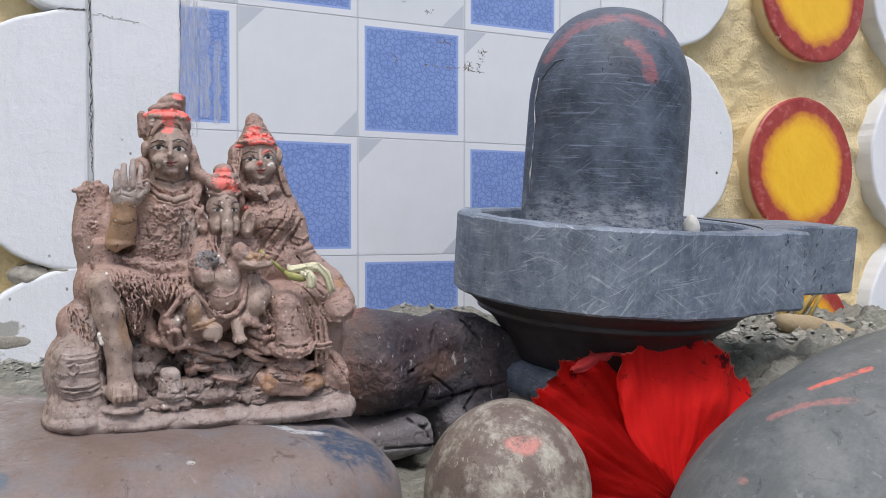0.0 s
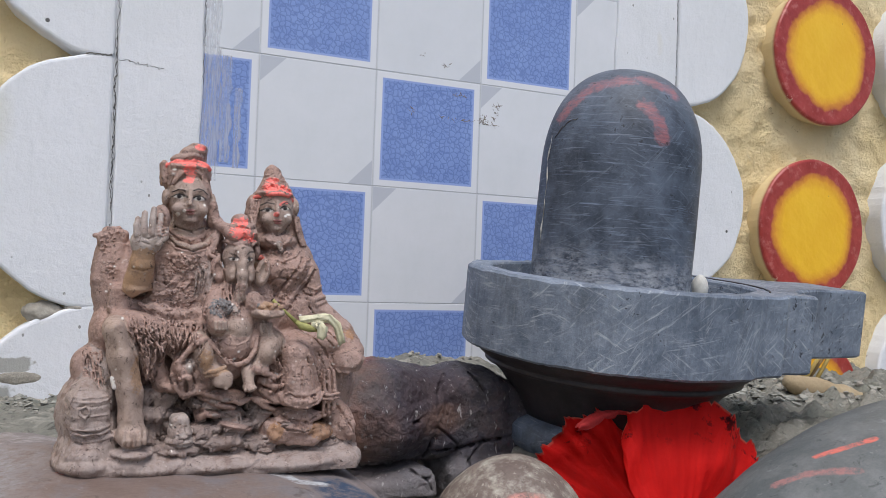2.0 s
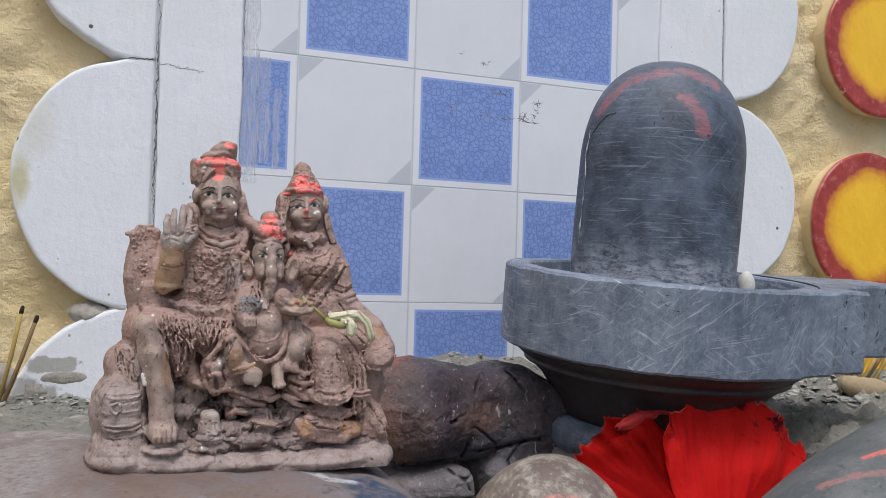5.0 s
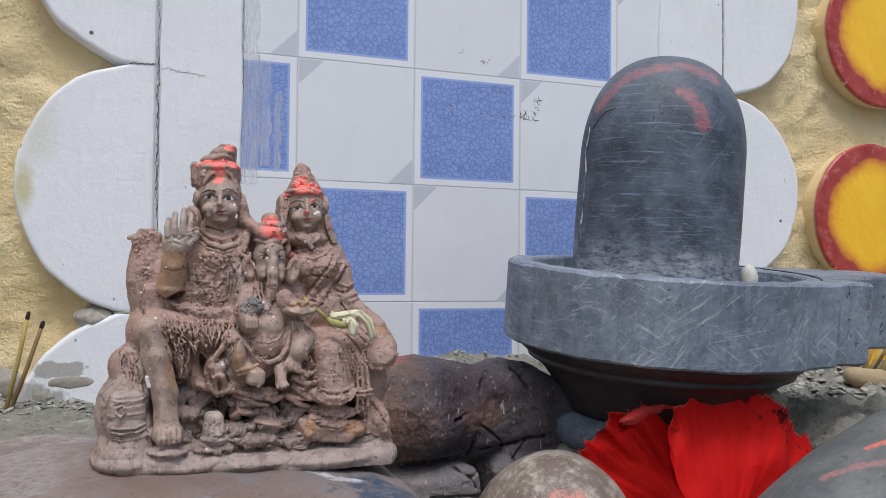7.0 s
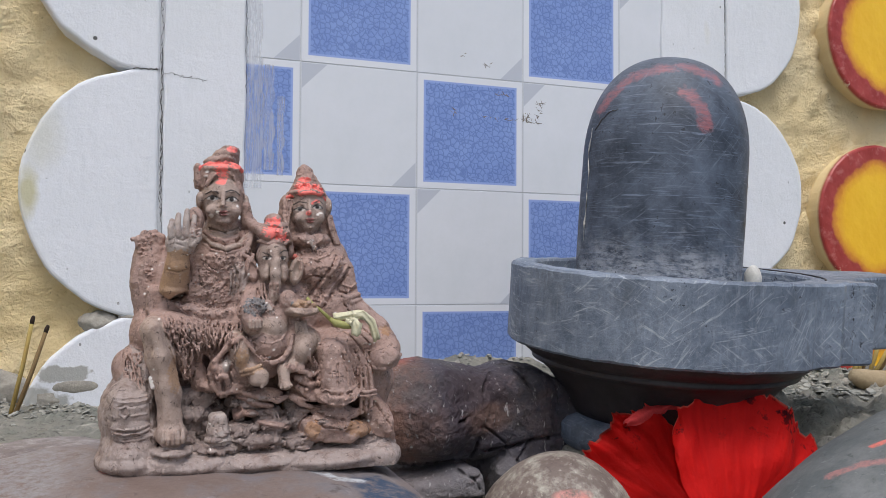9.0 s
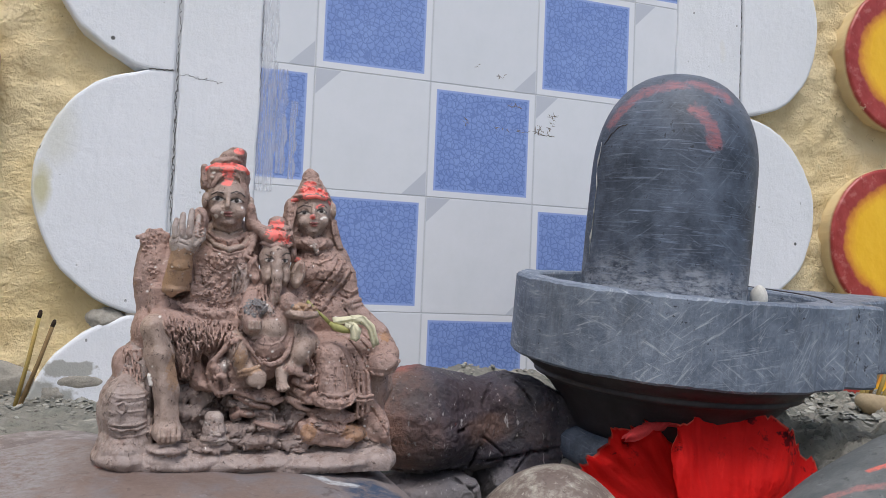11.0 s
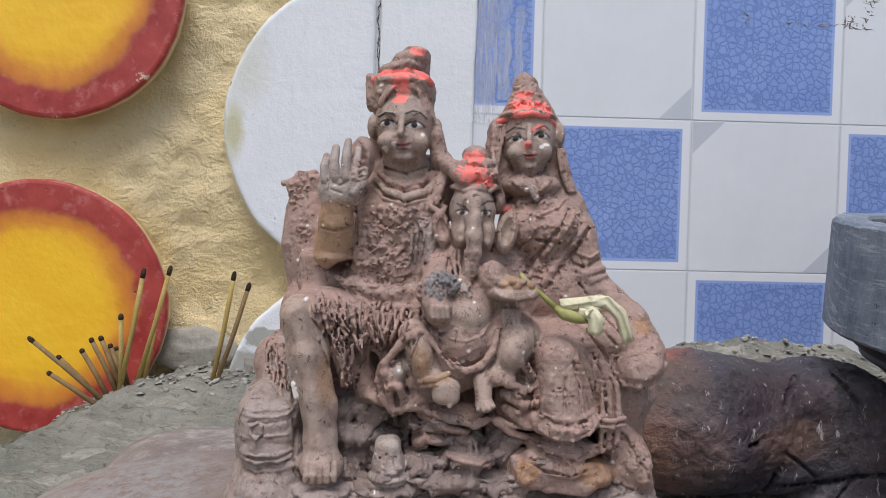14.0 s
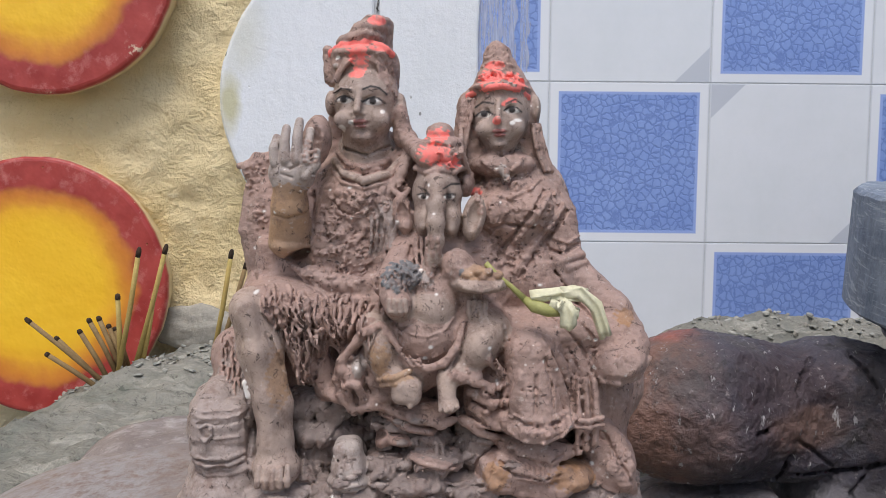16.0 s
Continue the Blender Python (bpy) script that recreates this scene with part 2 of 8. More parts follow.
def lingam_stone():
    m, t, b, o, c, big, fine, s1 = black_stone("lingam_stone", (0.030, 0.040, 0.060), (0.115, 0.145, 0.20), 0.85, (26, 26, 480))
    sep = t.nodes.new("ShaderNodeSeparateXYZ")
    t.links.new(o, sep.inputs[0])
    low = band(t, math_node(t, "ADD", sep.outputs[2], math_node(t, "MULTIPLY", noise_tex(t, o, 70, 4, 0.7), 0.05)), 0.078, 0.044)
    ashy = math_node(t, "MULTIPLY", low, band(t, noise_tex(t, stretch(t, o, (1, 1, 2.5)), 90, 6, 0.8), 0.40, 0.56))
    c = mix(t, math_node(t, "MULTIPLY", ashy, 0.9), c, (0.50, 0.53, 0.58))
    pk = math_node(t, "MAXIMUM", streak(t, o, ((-0.0492, 0.0015, 0.137), (-0.0443, -0.0053, 0.147), (-0.036, -0.016, 0.155), (-0.0236, -0.0261, 0.16), (-0.009, -0.0331, 0.161), (0.0057, -0.0382, 0.156)), 0.0070, 0.5), streak(t, o, ((-0.0181, -0.0424, 0.144), (-0.0107, -0.0491, 0.134), (-0.007, -0.0525, 0.124)), 0.0062, 0.5))
    pk = math_node(t, "MULTIPLY", pk, band(t, noise_tex(t, stretch(t, o, (0.5, 1, 2.5), (0, 0, 0), (0, 0.4, 0)), 120, 5, 0.8), 0.30, 0.58))
    c = mix(t, math_node(t, "MULTIPLY", pk, 0.75), c, (0.40, 0.13, 0.14))
    c = mix(t, math_node(t, "MULTIPLY", band(t, noise_tex(t, o, 60, 6, 0.8, 0.5), 0.54, 0.66), 0.55), c, (0.13, 0.155, 0.20))
    for turn, w in ((0.08, 0.5), (-0.5, 0.3), (0.9, 0.3)):
        line = noise_tex(t, stretch(t, stretch(t, o, (1, 1, 1), (0, turn, 0)), (22, 22, 620)), 1.0, 3, 0.8)
        c = mix(t, math_node(t, "MULTIPLY", band(t, line, 0.60, 0.68), w), c, (0.26, 0.30, 0.37))
    # sky reflection and pale dust on the dome, put into the colour by height
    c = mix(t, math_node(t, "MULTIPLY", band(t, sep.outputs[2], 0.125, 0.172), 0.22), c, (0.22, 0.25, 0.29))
    nick = math_node(t, "MULTIPLY", band(t, noise_tex(t, o, 170, 3, 0.8), 0.64, 0.68), 0.75)
    c = mix(t, nick, c, (0.015, 0.017, 0.022))
    t.links.new(c, b.inputs["Base Color"])
    bump(t, b, math_node(t, "ADD", fine, s1), 0.3, 0.0006)
    return m


def basin_stone():
    m, t, b, o, c, big, fine, s1 = black_stone("basin_stone", (0.105, 0.135, 0.185), (0.27, 0.32, 0.395), 0.16, (210, 210, 60))
    pits = math_node(t, "MULTIPLY", band(t, noise_tex(t, o, 230, 3, 0.8), 0.63, 0.68), band(t, noise_tex(t, o, 26, 3), 0.46, 0.58))
    sx = t.nodes.new("ShaderNodeSeparateXYZ")
    t.links.new(o, sx.inputs[0])
    worn = math_node(t, "MULTIPLY", band(t, noise_tex(t, stretch(t, o, (1, 1, 0.6)), 200, 4, 0.8), 0.60, 0.64), band(t, sx.outputs[0], 0.045, 0.075))
    pits = math_node(t, "MAXIMUM", pits, worn)
    rub = noise_tex(t, stretch(t, o, (300, 300, 55), (0.5, 0.4, 0.2)), 1.0, 4, 0.8)
    c = mix(t, math_node(t, "MULTIPLY", band(t, rub, 0.55, 0.68), 0.25), c, (0.42, 0.45, 0.49))
    c = mix(t, math_node(t, "MULTIPLY", band(t, noise_tex(t, o, 14, 4, 0.7), 0.55, 0.66), 0.4), c, (0.11, 0.14, 0.20))
    for turn, w in ((0.7, 0.6), (-0.6, 0.6), (1.1, 0.45), (0.2, 0.45)):
        line = noise_tex(t, stretch(t, stretch(t, o, (1, 1, 1), (0, turn, 0)), (34, 34, 480)), 1.0, 3, 0.8)
        patch = band(t, noise_tex(t, stretch(t, o, (1, 1, 1), (0, 0, 0), (turn, 0, turn)), 20, 3), 0.44, 0.58)
        c = mix(t, math_node(t, "MULTIPLY", math_node(t, "MULTIPLY", band(t, line, 0.58, 0.66), patch), w), c, (0.50, 0.54, 0.59))
    stain = math_node(t, "MULTIPLY", band(t, noise_tex(t, stretch(t, o, (1, 1, 0.45)), 30, 5, 0.7), 0.52, 0.64), 0.6)
    c = mix(t, stain, c, (0.085, 0.10, 0.125))
    c = mix(t, pits, c, (0.03, 0.035, 0.045))
    t.links.new(c, b.inputs["Base Color"])
    bump(t, b, math_node(t, "SUBTRACT", math_node(t, "ADD", fine, s1), pits), 0.45, 0.0008)
    return m


def pedestal_stone():
    m, t, b, o, c, big, fine, s1 = black_stone("pedestal_stone", (0.030, 0.024, 0.026), (0.062, 0.052, 0.054), 0.18)
    b.inputs["Roughness"].default_value = 0.5
    t.links.new(c, b.inputs["Base Color"])
    bump(t, b, fine, 0.25, 0.0006)
    return m


def clay():
    """Weathered painted clay; the pigment of each region comes with the form."""
    m, t, b = shader("clay", 0.55, 0, 0.4)
    o = coords(t)
    a = t.nodes.new("ShaderNodeAttribute")
    a.attribute_name = "pigment"
    sep = t.nodes.new("ShaderNodeSeparateColor")
    t.links.new(a.outputs["Color"], sep.inputs[0])
    bare = math_node(t, "MULTIPLY", band(t, sep.outputs[0], 0.72, 0.50), band(t, sep.outputs[0], 0.05, 0.15))
    wear = lambda f, k: math_node(t, "MULTIPLY", math_node(t, "MULTIPLY", f, k), bare)
    big = noise_tex(t, o, 55, 5, 0.65)
    fine = noise_tex(t, o, 900, 4, 0.75)
    grit = noise_tex(t, o, 330, 6, 0.8, 0.6)
    c = mix(t, wear(band(t, big, 0.4, 0.7), 0.5), a.outputs["Color"], (0.36, 0.28, 0.255))
    c = mix(t, wear(band(t, noise_tex(t, o, 130, 6, 0.8), 0.50, 0.64), 0.7), c, (0.20, 0.125, 0.10))
    c = mix(t, wear(band(t, grit, 0.58, 0.63), 0.85), c, (0.075, 0.05, 0.042))
    c = mix(t, wear(band(t, noise_tex(t, stretch(t, o, (1, 1, 1), (0, 0, 0), (3, 1, 2)), 300, 5, 0.8), 0.60, 0.66), 0.6), c, (0.60, 0.50, 0.44))
    c = mix(t, math_node(t, "MULTIPLY", bare, 0.3), c, ramp(t, fine, (0.3, 0.40), (0.7, 1.0)), "MULTIPLY")
    chips = band(t, voronoi_tex(t, o, 300), 0.12, 0.08)
    chips = math_node(t, "MULTIPLY", chips, band(t, noise_tex(t, o, 110, 2), 0.55, 0.60))
    c = mix(t, wear(chips, 0.9), c, (0.70, 0.62, 0.56))
    t.links.new(c, b.inputs["Base Color"])
    t.links.new(ramp(t, grit, (0.35, 0.42), (0.65, 0.75)), b.inputs["Roughness"])
    bump(t, b, math_node(t, "ADD", math_node(t, "MULTIPLY", fine, 0.12), math_node(t, "ADD", grit, noise_tex(t, o, 140, 4, 0.6))), 0.6, 0.0010)
    return m


def petal_red():
    m, t, b = shader("petal_red", 0.7, 0, 0.15)
    o = coords(t, "UV")
    g = coords(t)
    sep = t.nodes.new("ShaderNodeSeparateXYZ")
    t.links.new(o, sep.inputs[0])
    veins = noise_tex(t, stretch(t, o, (11, 1.0, 1)), 1.0, 3, 0.6)
    c = mix(t, band(t, veins, 0.35, 0.7), (0.62, 0.009, 0.009), (0.80, 0.018, 0.014))
    c = mix(t, math_node(t, "MULTIPLY", band(t, noise_tex(t, g, 45, 4, 0.7), 0.45, 0.65), 0.35), c, (0.60, 0.008, 0.010))
    c = mix(t, band(t, sep.outputs[1], 0.16, 0.03), c, (0.16, 0.002, 0.006))
    c = mix(t, math_node(t, "MULTIPLY", band(t, sep.outputs[1], 0.982, 0.995), 0.45), c, (0.85, 0.30, 0.22))
    wilt = math_node(t, "MULTIPLY", band(t, noise_tex(t, g, 60, 4, 0.75), 0.59, 0.64), band(t, sep.outputs[1], 0.66, 0.98))
    c = mix(t, wilt, c, (0.02, 0.004, 0.008))
    t.links.new(c, b.inputs["Base Color"])
    b.inputs["Subsurface Weight"].default_value = 0.15
    b.inputs["Subsurface Radius"].default_value = (0.004, 0.001, 0.001)
    bump(t, b, math_node(t, "ADD", veins, math_node(t, "ADD", noise_tex(t, g, 240, 3, 0.6), math_node(t, "MULTIPLY", noise_tex(t, g, 55, 4, 0.6), 3.0))), 0.4, 0.0012)
    return m


def river_stone(name, a, c2, c3, scale, marks=()):
    m, t, b = shader(name, 0.6, 0, 0.4)
    o = coords(t)
    big = noise_tex(t, o, scale, 6, 0.65, 0.5)
    mid = noise_tex(t, o, scale * 4, 5, 0.7)
    fine = noise_tex(t, o, 500, 4, 0.7)
    c = mix(t, band(t, big, 0.35, 0.65), a, c2)
    c = mix(t, band(t, math_node(t, "ADD", math_node(t, "MULTIPLY", mid, 0.6), math_node(t, "MULTIPLY", big, 0.4)), 0.47, 0.60), c, c3)
    c = mix(t, math_node(t, "MULTIPLY", band(t, noise_tex(t, o, scale * 9, 4, 0.75, 0.8), 0.60, 0.68), 0.6), c, tuple(v * 0.45 for v in a))
    c = mix(t, math_node(t, "MULTIPLY", band(t, noise_tex(t, stretch(t, o, (1.6, 1, 0.5), (0, 0, 0), (0.3, 0.2, 0.9)), scale * 11, 3, 0.7), 0.64, 0.70), 0.5), c, tuple(min(1, v * 1.5) for v in c3))
    for colour, centre, size, ragged in marks:
        k = streak(t, o, centre, size, ragged) if isinstance(size, float) else spot(t, o, centre, size, ragged, 50, 0.2)
        k = math_node(t, "MULTIPLY", k, band(t, noise_tex(t, o, 190, 5, 0.8), 0.36, 0.56))
        c = mix(t, k, c, colour)
    c = mix(t, 0.35, c, ramp(t, fine, (0.3, 0.5), (0.7, 1.0)), "MULTIPLY")
    t.links.new(c, b.inputs["Base Color"])
    bump(t, b, math_node(t, "ADD", mid, math_node(t, "MULTIPLY", fine, 0.4)), 0.35, 0.0015)
    return m


def rock_face():
    """Fractured dark rock, red-brown at one end, with pale scuffs and a smear of pink."""
    m, t, b = shader("rock_face", 0.62, 0, 0.4)
    o = coords(t)
    sep = t.nodes.new("ShaderNodeSeparateXYZ")
    t.links.new(o, sep.inputs[0])
    wob = math_node(t, "ADD", sep.outputs[0], math_node(t, "MULTIPLY", noise_tex(t, o, 30, 4), 0.05))
    big = noise_tex(t, o, 40, 5, 0.65)
    fine = noise_tex(t, o, 420, 4, 0.7)
    c = mix(t, band(t, wob, -0.022, 0.006), (0.215, 0.118, 0.090), (0.072, 0.066, 0.084))
    c = mix(t, math_node(t, "MULTIPLY", band(t, noise_tex(t, o, 26, 5, 0.7), 0.54, 0.62), 0.28), c, (0.24, 0.16, 0.14))
    c = mix(t, math_node(t, "MULTIPLY", band(t, noise_tex(t, o, 120, 6, 0.8, 0.8), 0.55, 0.62), 0.75), c, (0.026, 0.021, 0.022))
    c = mix(t, math_node(t, "MULTIPLY", band(t, big, 0.48, 0.66), 0.7), c, (0.10, 0.088, 0.088))
    plum = spot(t, o, (0.004, -0.04, 0.026), (0.026, 0.06, 0.024), 0.7, 45, 0.3)
    c = mix(t, math_node(t, "MULTIPLY", plum, 0.75), c, (0.050, 0.030, 0.036))
    c = mix(t, math_node(t, "MULTIPLY", spot(t, o, (0.014, -0.04, 0.014), (0.016, 0.06, 0.010), 0.8, 60, 0.3), 0.6), c, (0.22, 0.13, 0.10))
    low = band(t, math_node(t, "ADD", sep.outputs[2], math_node(t, "MULTIPLY", big, 0.02)), 0.002, -0.012)
    c = mix(t, math_node(t, "MULTIPLY", low, 0.8), c, (0.25, 0.235, 0.245))
    scuff = band(t, noise_tex(t, stretch(t, o, (260, 260, 70)), 1.0, 3, 0.7), 0.64, 0.69)
    c = mix(t, math_node(t, "MULTIPLY", scuff, 0.85), c, (0.44, 0.42, 0.42))
    c = mix(t, math_node(t, "MULTIPLY", band(t, noise_tex(t, o, 300, 5, 0.8), 0.60, 0.66), 0.7), c, (0.26, 0.23, 0.23))
    c = mix(t, math_node(t, "MULTIPLY", spot(t, o, (-0.052, -0.020, 0.056), (0.020, 0.030, 0.006), 0.6, 60, 0.3), 0.55), c, (0.60, 0.14, 0.10))
    c = mix(t, 0.35, c, ramp(t, fine, (0.3, 0.5), (0.7, 1.0)), "MULTIPLY")
    t.links.new(c, b.inputs["Base Color"])
    bump(t, b, math_node(t, "ADD", noise_tex(t, o, 180, 5, 0.7), math_node(t, "MULTIPLY", fine, 0.4)), 0.9, 0.0028)
    return m


def cement():
    """Trodden grey cement and dust, flaking in layers."""
    m, t, b = shader("cement", 0.9, 0, 0.2)
    o = coords(t)
    big = noise_tex(t, o, 9, 5, 0.6)
    flake = noise_tex(t, stretch(t, o, (30, 75, 60)), 1.0, 6, 0.7, 1.0)
    fine = noise_tex(t, o, 330, 4, 0.7)
    c = mix(t, band(t, big, 0.35, 0.65), (0.225, 0.225, 0.195), (0.34, 0.325, 0.28))
    c = mix(t, band(t, flake, 0.52, 0.66), c, (0.45, 0.43, 0.375))
    cracks = band(t, flake, 0.37, 0.33)
    c = mix(t, math_node(t, "MULTIPLY", cracks, 0.7), c, (0.06, 0.055, 0.05))
    moss = band(t, noise_tex(t, o, 16, 5, 0.7), 0.50, 0.62)
    c = mix(t, math_node(t, "MULTIPLY", moss, 0.5), c, (0.16, 0.18, 0.15))
    crust = noise_tex(t, o, 150, 5, 0.75, 0.5)
    c = mix(t, math_node(t, "MULTIPLY", band(t, crust, 0.42, 0.36), 0.6), c, (0.07, 0.068, 0.06))
    c = mix(t, 0.35, c, ramp(t, fine, (0.3, 0.5), (0.7, 1.0)), "MULTIPLY")
    t.links.new(c, b.inputs["Base Color"])
    bump(t, b, math_node(t, "ADD", math_node(t, "ADD", flake, math_node(t, "MULTIPLY", crust, 0.5)), math_node(t, "MULTIPLY", fine, 0.3)), 0.9, 0.005)
    return m


M_WHITE_TILE, M_BLUE_TILE, M_LIME, M_STUCCO = tile_white(), tile_blue(), whitewash(), stucco()
M_DISC_SOFT, M_DISC = disc_paint("disc_paint_blended", 0.010), disc_paint("disc_paint", 0.004)
M_LINGAM, M_BASIN, M_PEDESTAL, M_CLAY, M_PETAL, M_CEMENT = lingam_stone(), basin_stone(), pedestal_stone(), clay(), petal_red(), cement()
M_SLAB = river_stone("slab_stone", (0.185, 0.130, 0.110), (0.265, 0.210, 0.190), (0.215, 0.195, 0.20), 13, (
    ((0.30, 0.285, 0.29), (-0.095, 0.000, 0.030), (0.060, 0.075, 0.045), 0.5),
    ((0.045, 0.075, 0.13), (0.084, -0.046, 0.034), (0.013, 0.022, 0.010), 0.8),
    ((0.05, 0.075, 0.12), (0.096, -0.048, 0.024), (0.008, 0.016, 0.012), 0.8),
    ((0.58, 0.60, 0.62), ((0.0600, -0.0238, 0.0392), (0.0660, -0.0347, 0.0382), (0.0758, -0.0361, 0.0366)), 0.0042, 0.4),
    ((0.72, 0.20, 0.17), (-0.0220, -0.0140, 0.0435), (0.0075, 0.0040, 0.006), 0.6),
    ((0.12, 0.16, 0.20), (-0.0442, -0.0618, 0.0381), (0.003, 0.006, 0.006), 0.6),
    ((0.60, 0.58, 0.56), (0.0197, -0.0630, 0.0373), (0.0016, 0.0014, 0.003), 0.4)))
M_FLAT = river_stone("flat_stone", (0.19, 0.16, 0.155), (0.27, 0.235, 0.225), (0.38, 0.35, 0.345), 30, (
    ((0.72, 0.18, 0.14), (0.0095, -0.032, 0.027), (0.0065, 0.008, 0.008), 0.4), ((0.72, 0.18, 0.14), (-0.036, -0.030, 0.016), (0.003, 0.004, 0.004), 0.4)))
M_EGG = river_stone("egg_stone", (0.15, 0.110, 0.095), (0.25, 0.205, 0.175), (0.47, 0.44, 0.37), 22, (
    ((0.60, 0.26, 0.22), (-0.008, -0.031, 0.036), (0.010, 0.008, 0.0055), 0.9),))
M_BOULDER = river_stone("boulder_stone", (0.110, 0.124, 0.128), (0.155, 0.166, 0.166), (0.195, 0.205, 0.205), 12, (
    ((0.74, 0.19, 0.15), ((-0.1241, 0.0041, 0.0922), (-0.1205, 0.0020, 0.0939), (-0.1172, -0.0006, 0.0954), (-0.1126, -0.0028, 0.0972), (-0.1068, -0.0053, 0.0993), (-0.1013, -0.0070, 0.1012)), 0.0024, 0.3),
    ((0.40, 0.20, 0.19), ((-0.1459, 0.0064, 0.0806), (-0.1404, 0.0018, 0.0841), (-0.1352, -0.0027, 0.0868), (-0.1315, -0.0070, 0.0883), (-0.1281, -0.0114, 0.0894), (-0.1231, -0.0172, 0.0906)), 0.0028, 0.5),
    ((0.40, 0.22, 0.20), (-0.1740, -0.0048, 0.0588), (0.002, 0.003, 0.0018), 0.5)))
M_ROCK = rock_face()
M_STICK = plain("incense_wood", (0.40, 0.27, 0.08), (0.52, 0.40, 0.13), 90, 0.8, 900, 0.3, 0.0004)
M_STICK2 = plain("incense_wood_brown", (0.20, 0.12, 0.05), (0.32, 0.22, 0.10), 90, 0.8, 900, 0.3, 0.0004)
M_CHAR = plain("char", (0.035, 0.022, 0.015), (0.08, 0.05, 0.03), 300, 0.95, 900)
M_LOG = plain("dry_wood", (0.36, 0.27, 0.16), (0.52, 0.42, 0.27), 40, 0.85, 350, 0.6, 0.0012)
M_PALE = plain("pale_petal", (0.70, 0.66, 0.42), (0.80, 0.76, 0.56), 120, 0.6, 700, 0.5, 0.0005)
M_GREEN = plain("green_stem", (0.29, 0.29, 0.08), (0.45, 0.43, 0.17), 120, 0.6, 700, 0.4, 0.0004)
M_PEBBLE = plain("pebble_white", (0.62, 0.61, 0.56), (0.74, 0.73, 0.68), 60, 0.5, 500, 0.3, 0.0004)
M_CRUMB = plain("crumb", (0.30, 0.28, 0.24), (0.46, 0.43, 0.37), 60, 0.9, 500, 0.6, 0.001)
M_GROUT = plain("grout", (0.56, 0.58, 0.61), (0.64, 0.66, 0.69), 40, 0.9, 400)
M_PETAL_BACK = plain("petal_back", (0.60, 0.035, 0.04), (0.76, 0.09, 0.09), 90, 0.7, 500, 0.2, 0.0004)
M_CHIP = plain("cement_chip", (0.26, 0.26, 0.23), (0.52, 0.51, 0.45), 70, 0.9, 420, 0.6, 0.0012)
M_SCUFF = plain("scuff", (0.16, 0.13, 0.11), (0.32, 0.28, 0.24), 200, 0.95, 900)
M_CRACK = plain("crack", (0.05, 0.048, 0.045), (0.13, 0.12, 0.11), 80, 0.95, 600)


def film():
    m, t, b = shader("whitewash_film", 0.6, 0, 0.3)
    o = coords(t)
    n = noise_tex(t, stretch(t, o, (500, 500, 40)), 1.0, 4, 0.7)
    b.inputs["Base Color"].default_value = (0.74, 0.76, 0.80, 1)
    t.links.new(ramp(t, n, (0.30, 0.12), (0.72, 0.52)), b.inputs["Alpha"])
    return m


M_FILM = film()


# ---- mesh helpers ----
def part(name, bm, material, parent=None, label="", smooth=True):
    me = bpy.data.meshes.new(name)
    bm.normal_update()
    bm.to_mesh(me)
    bm.free()
    me.materials.append(material)
    if smooth:
        for p in me.polygons:
            p.use_smooth = True
    ob = new(name, me)
    if parent is not None:
        ob.parent = parent
    if label:
        ob["label"] = label
    return ob


def holder(name, m, label, category, group="", kind=""):
    ob = new(name)
    ob.empty_display_size = 0.02
    ob.matrix_world = m
    return tagged(ob, label, category, group, kind)


def box(bm, x0, x1, y0, y1, z0, z1, bevel=0.0, seg=2):
    r = bmesh.ops.create_cube(bm, size=1.0, matrix=Matrix.LocRotScale(((x0 + x1) / 2, (y0 + y1) / 2, (z0 + z1) / 2), None, (x1 - x0, y1 - y0, z1 - z0)))
    if bevel:
        es = list({e for v in r["verts"] for e in v.link_edges})
        bmesh.ops.bevel(bm, geom=es, offset=bevel, segments=seg, affect="EDGES", profile=0.6)
    return bm


def prism(bm, outline, y0, y1, bevel=0.0, seg=3):
    """A plate whose outline lies in x and z, from y0 (front) to y1 (back)."""
    front = [bm.verts.new((x, y0, z)) for x, z in outline]
    back = [bm.verts.new((x, y1, z)) for x, z in outline]
    f = bm.faces.new(front)
    bm.faces.new(back[::-1])
    n = len(outline)
    for i in range(n):
        bm.faces.new((front[i], back[i], back[(i + 1) % n], front[(i + 1) % n]))
    bmesh.ops.recalc_face_normals(bm, faces=bm.faces[:])
    if bevel:
        es = [e for e in f.edges]
        bmesh.ops.bevel(bm, geom=es, offset=bevel, segments=seg, affect="EDGES", profile=0.5)
    return bm


def lathe(bm, profile, steps=96, wobble=0.0):
    """A turned form from (radius, height) pairs, bottom to top."""
    rings = []
    for k, (r, z) in enumerate(profile):
        ring = []
        for i in range(steps):
            a = 2 * math.pi * i / steps
            q = r * (1 + wobble * noise.noise((3 * math.cos(a), 3 * math.sin(a), z * 40)))
            ring.append(bm.verts.new((q * math.cos(a), q * math.sin(a), z)))
        rings.append(ring)
    for a, b in zip(rings, rings[1:]):
        for i in range(steps):
            bm.faces.new((a[i], a[(i + 1) % steps], b[(i + 1) % steps], b[i]))
    bm.faces.new(rings[0][::-1])
    bm.faces.new(rings[-1])
    return bm


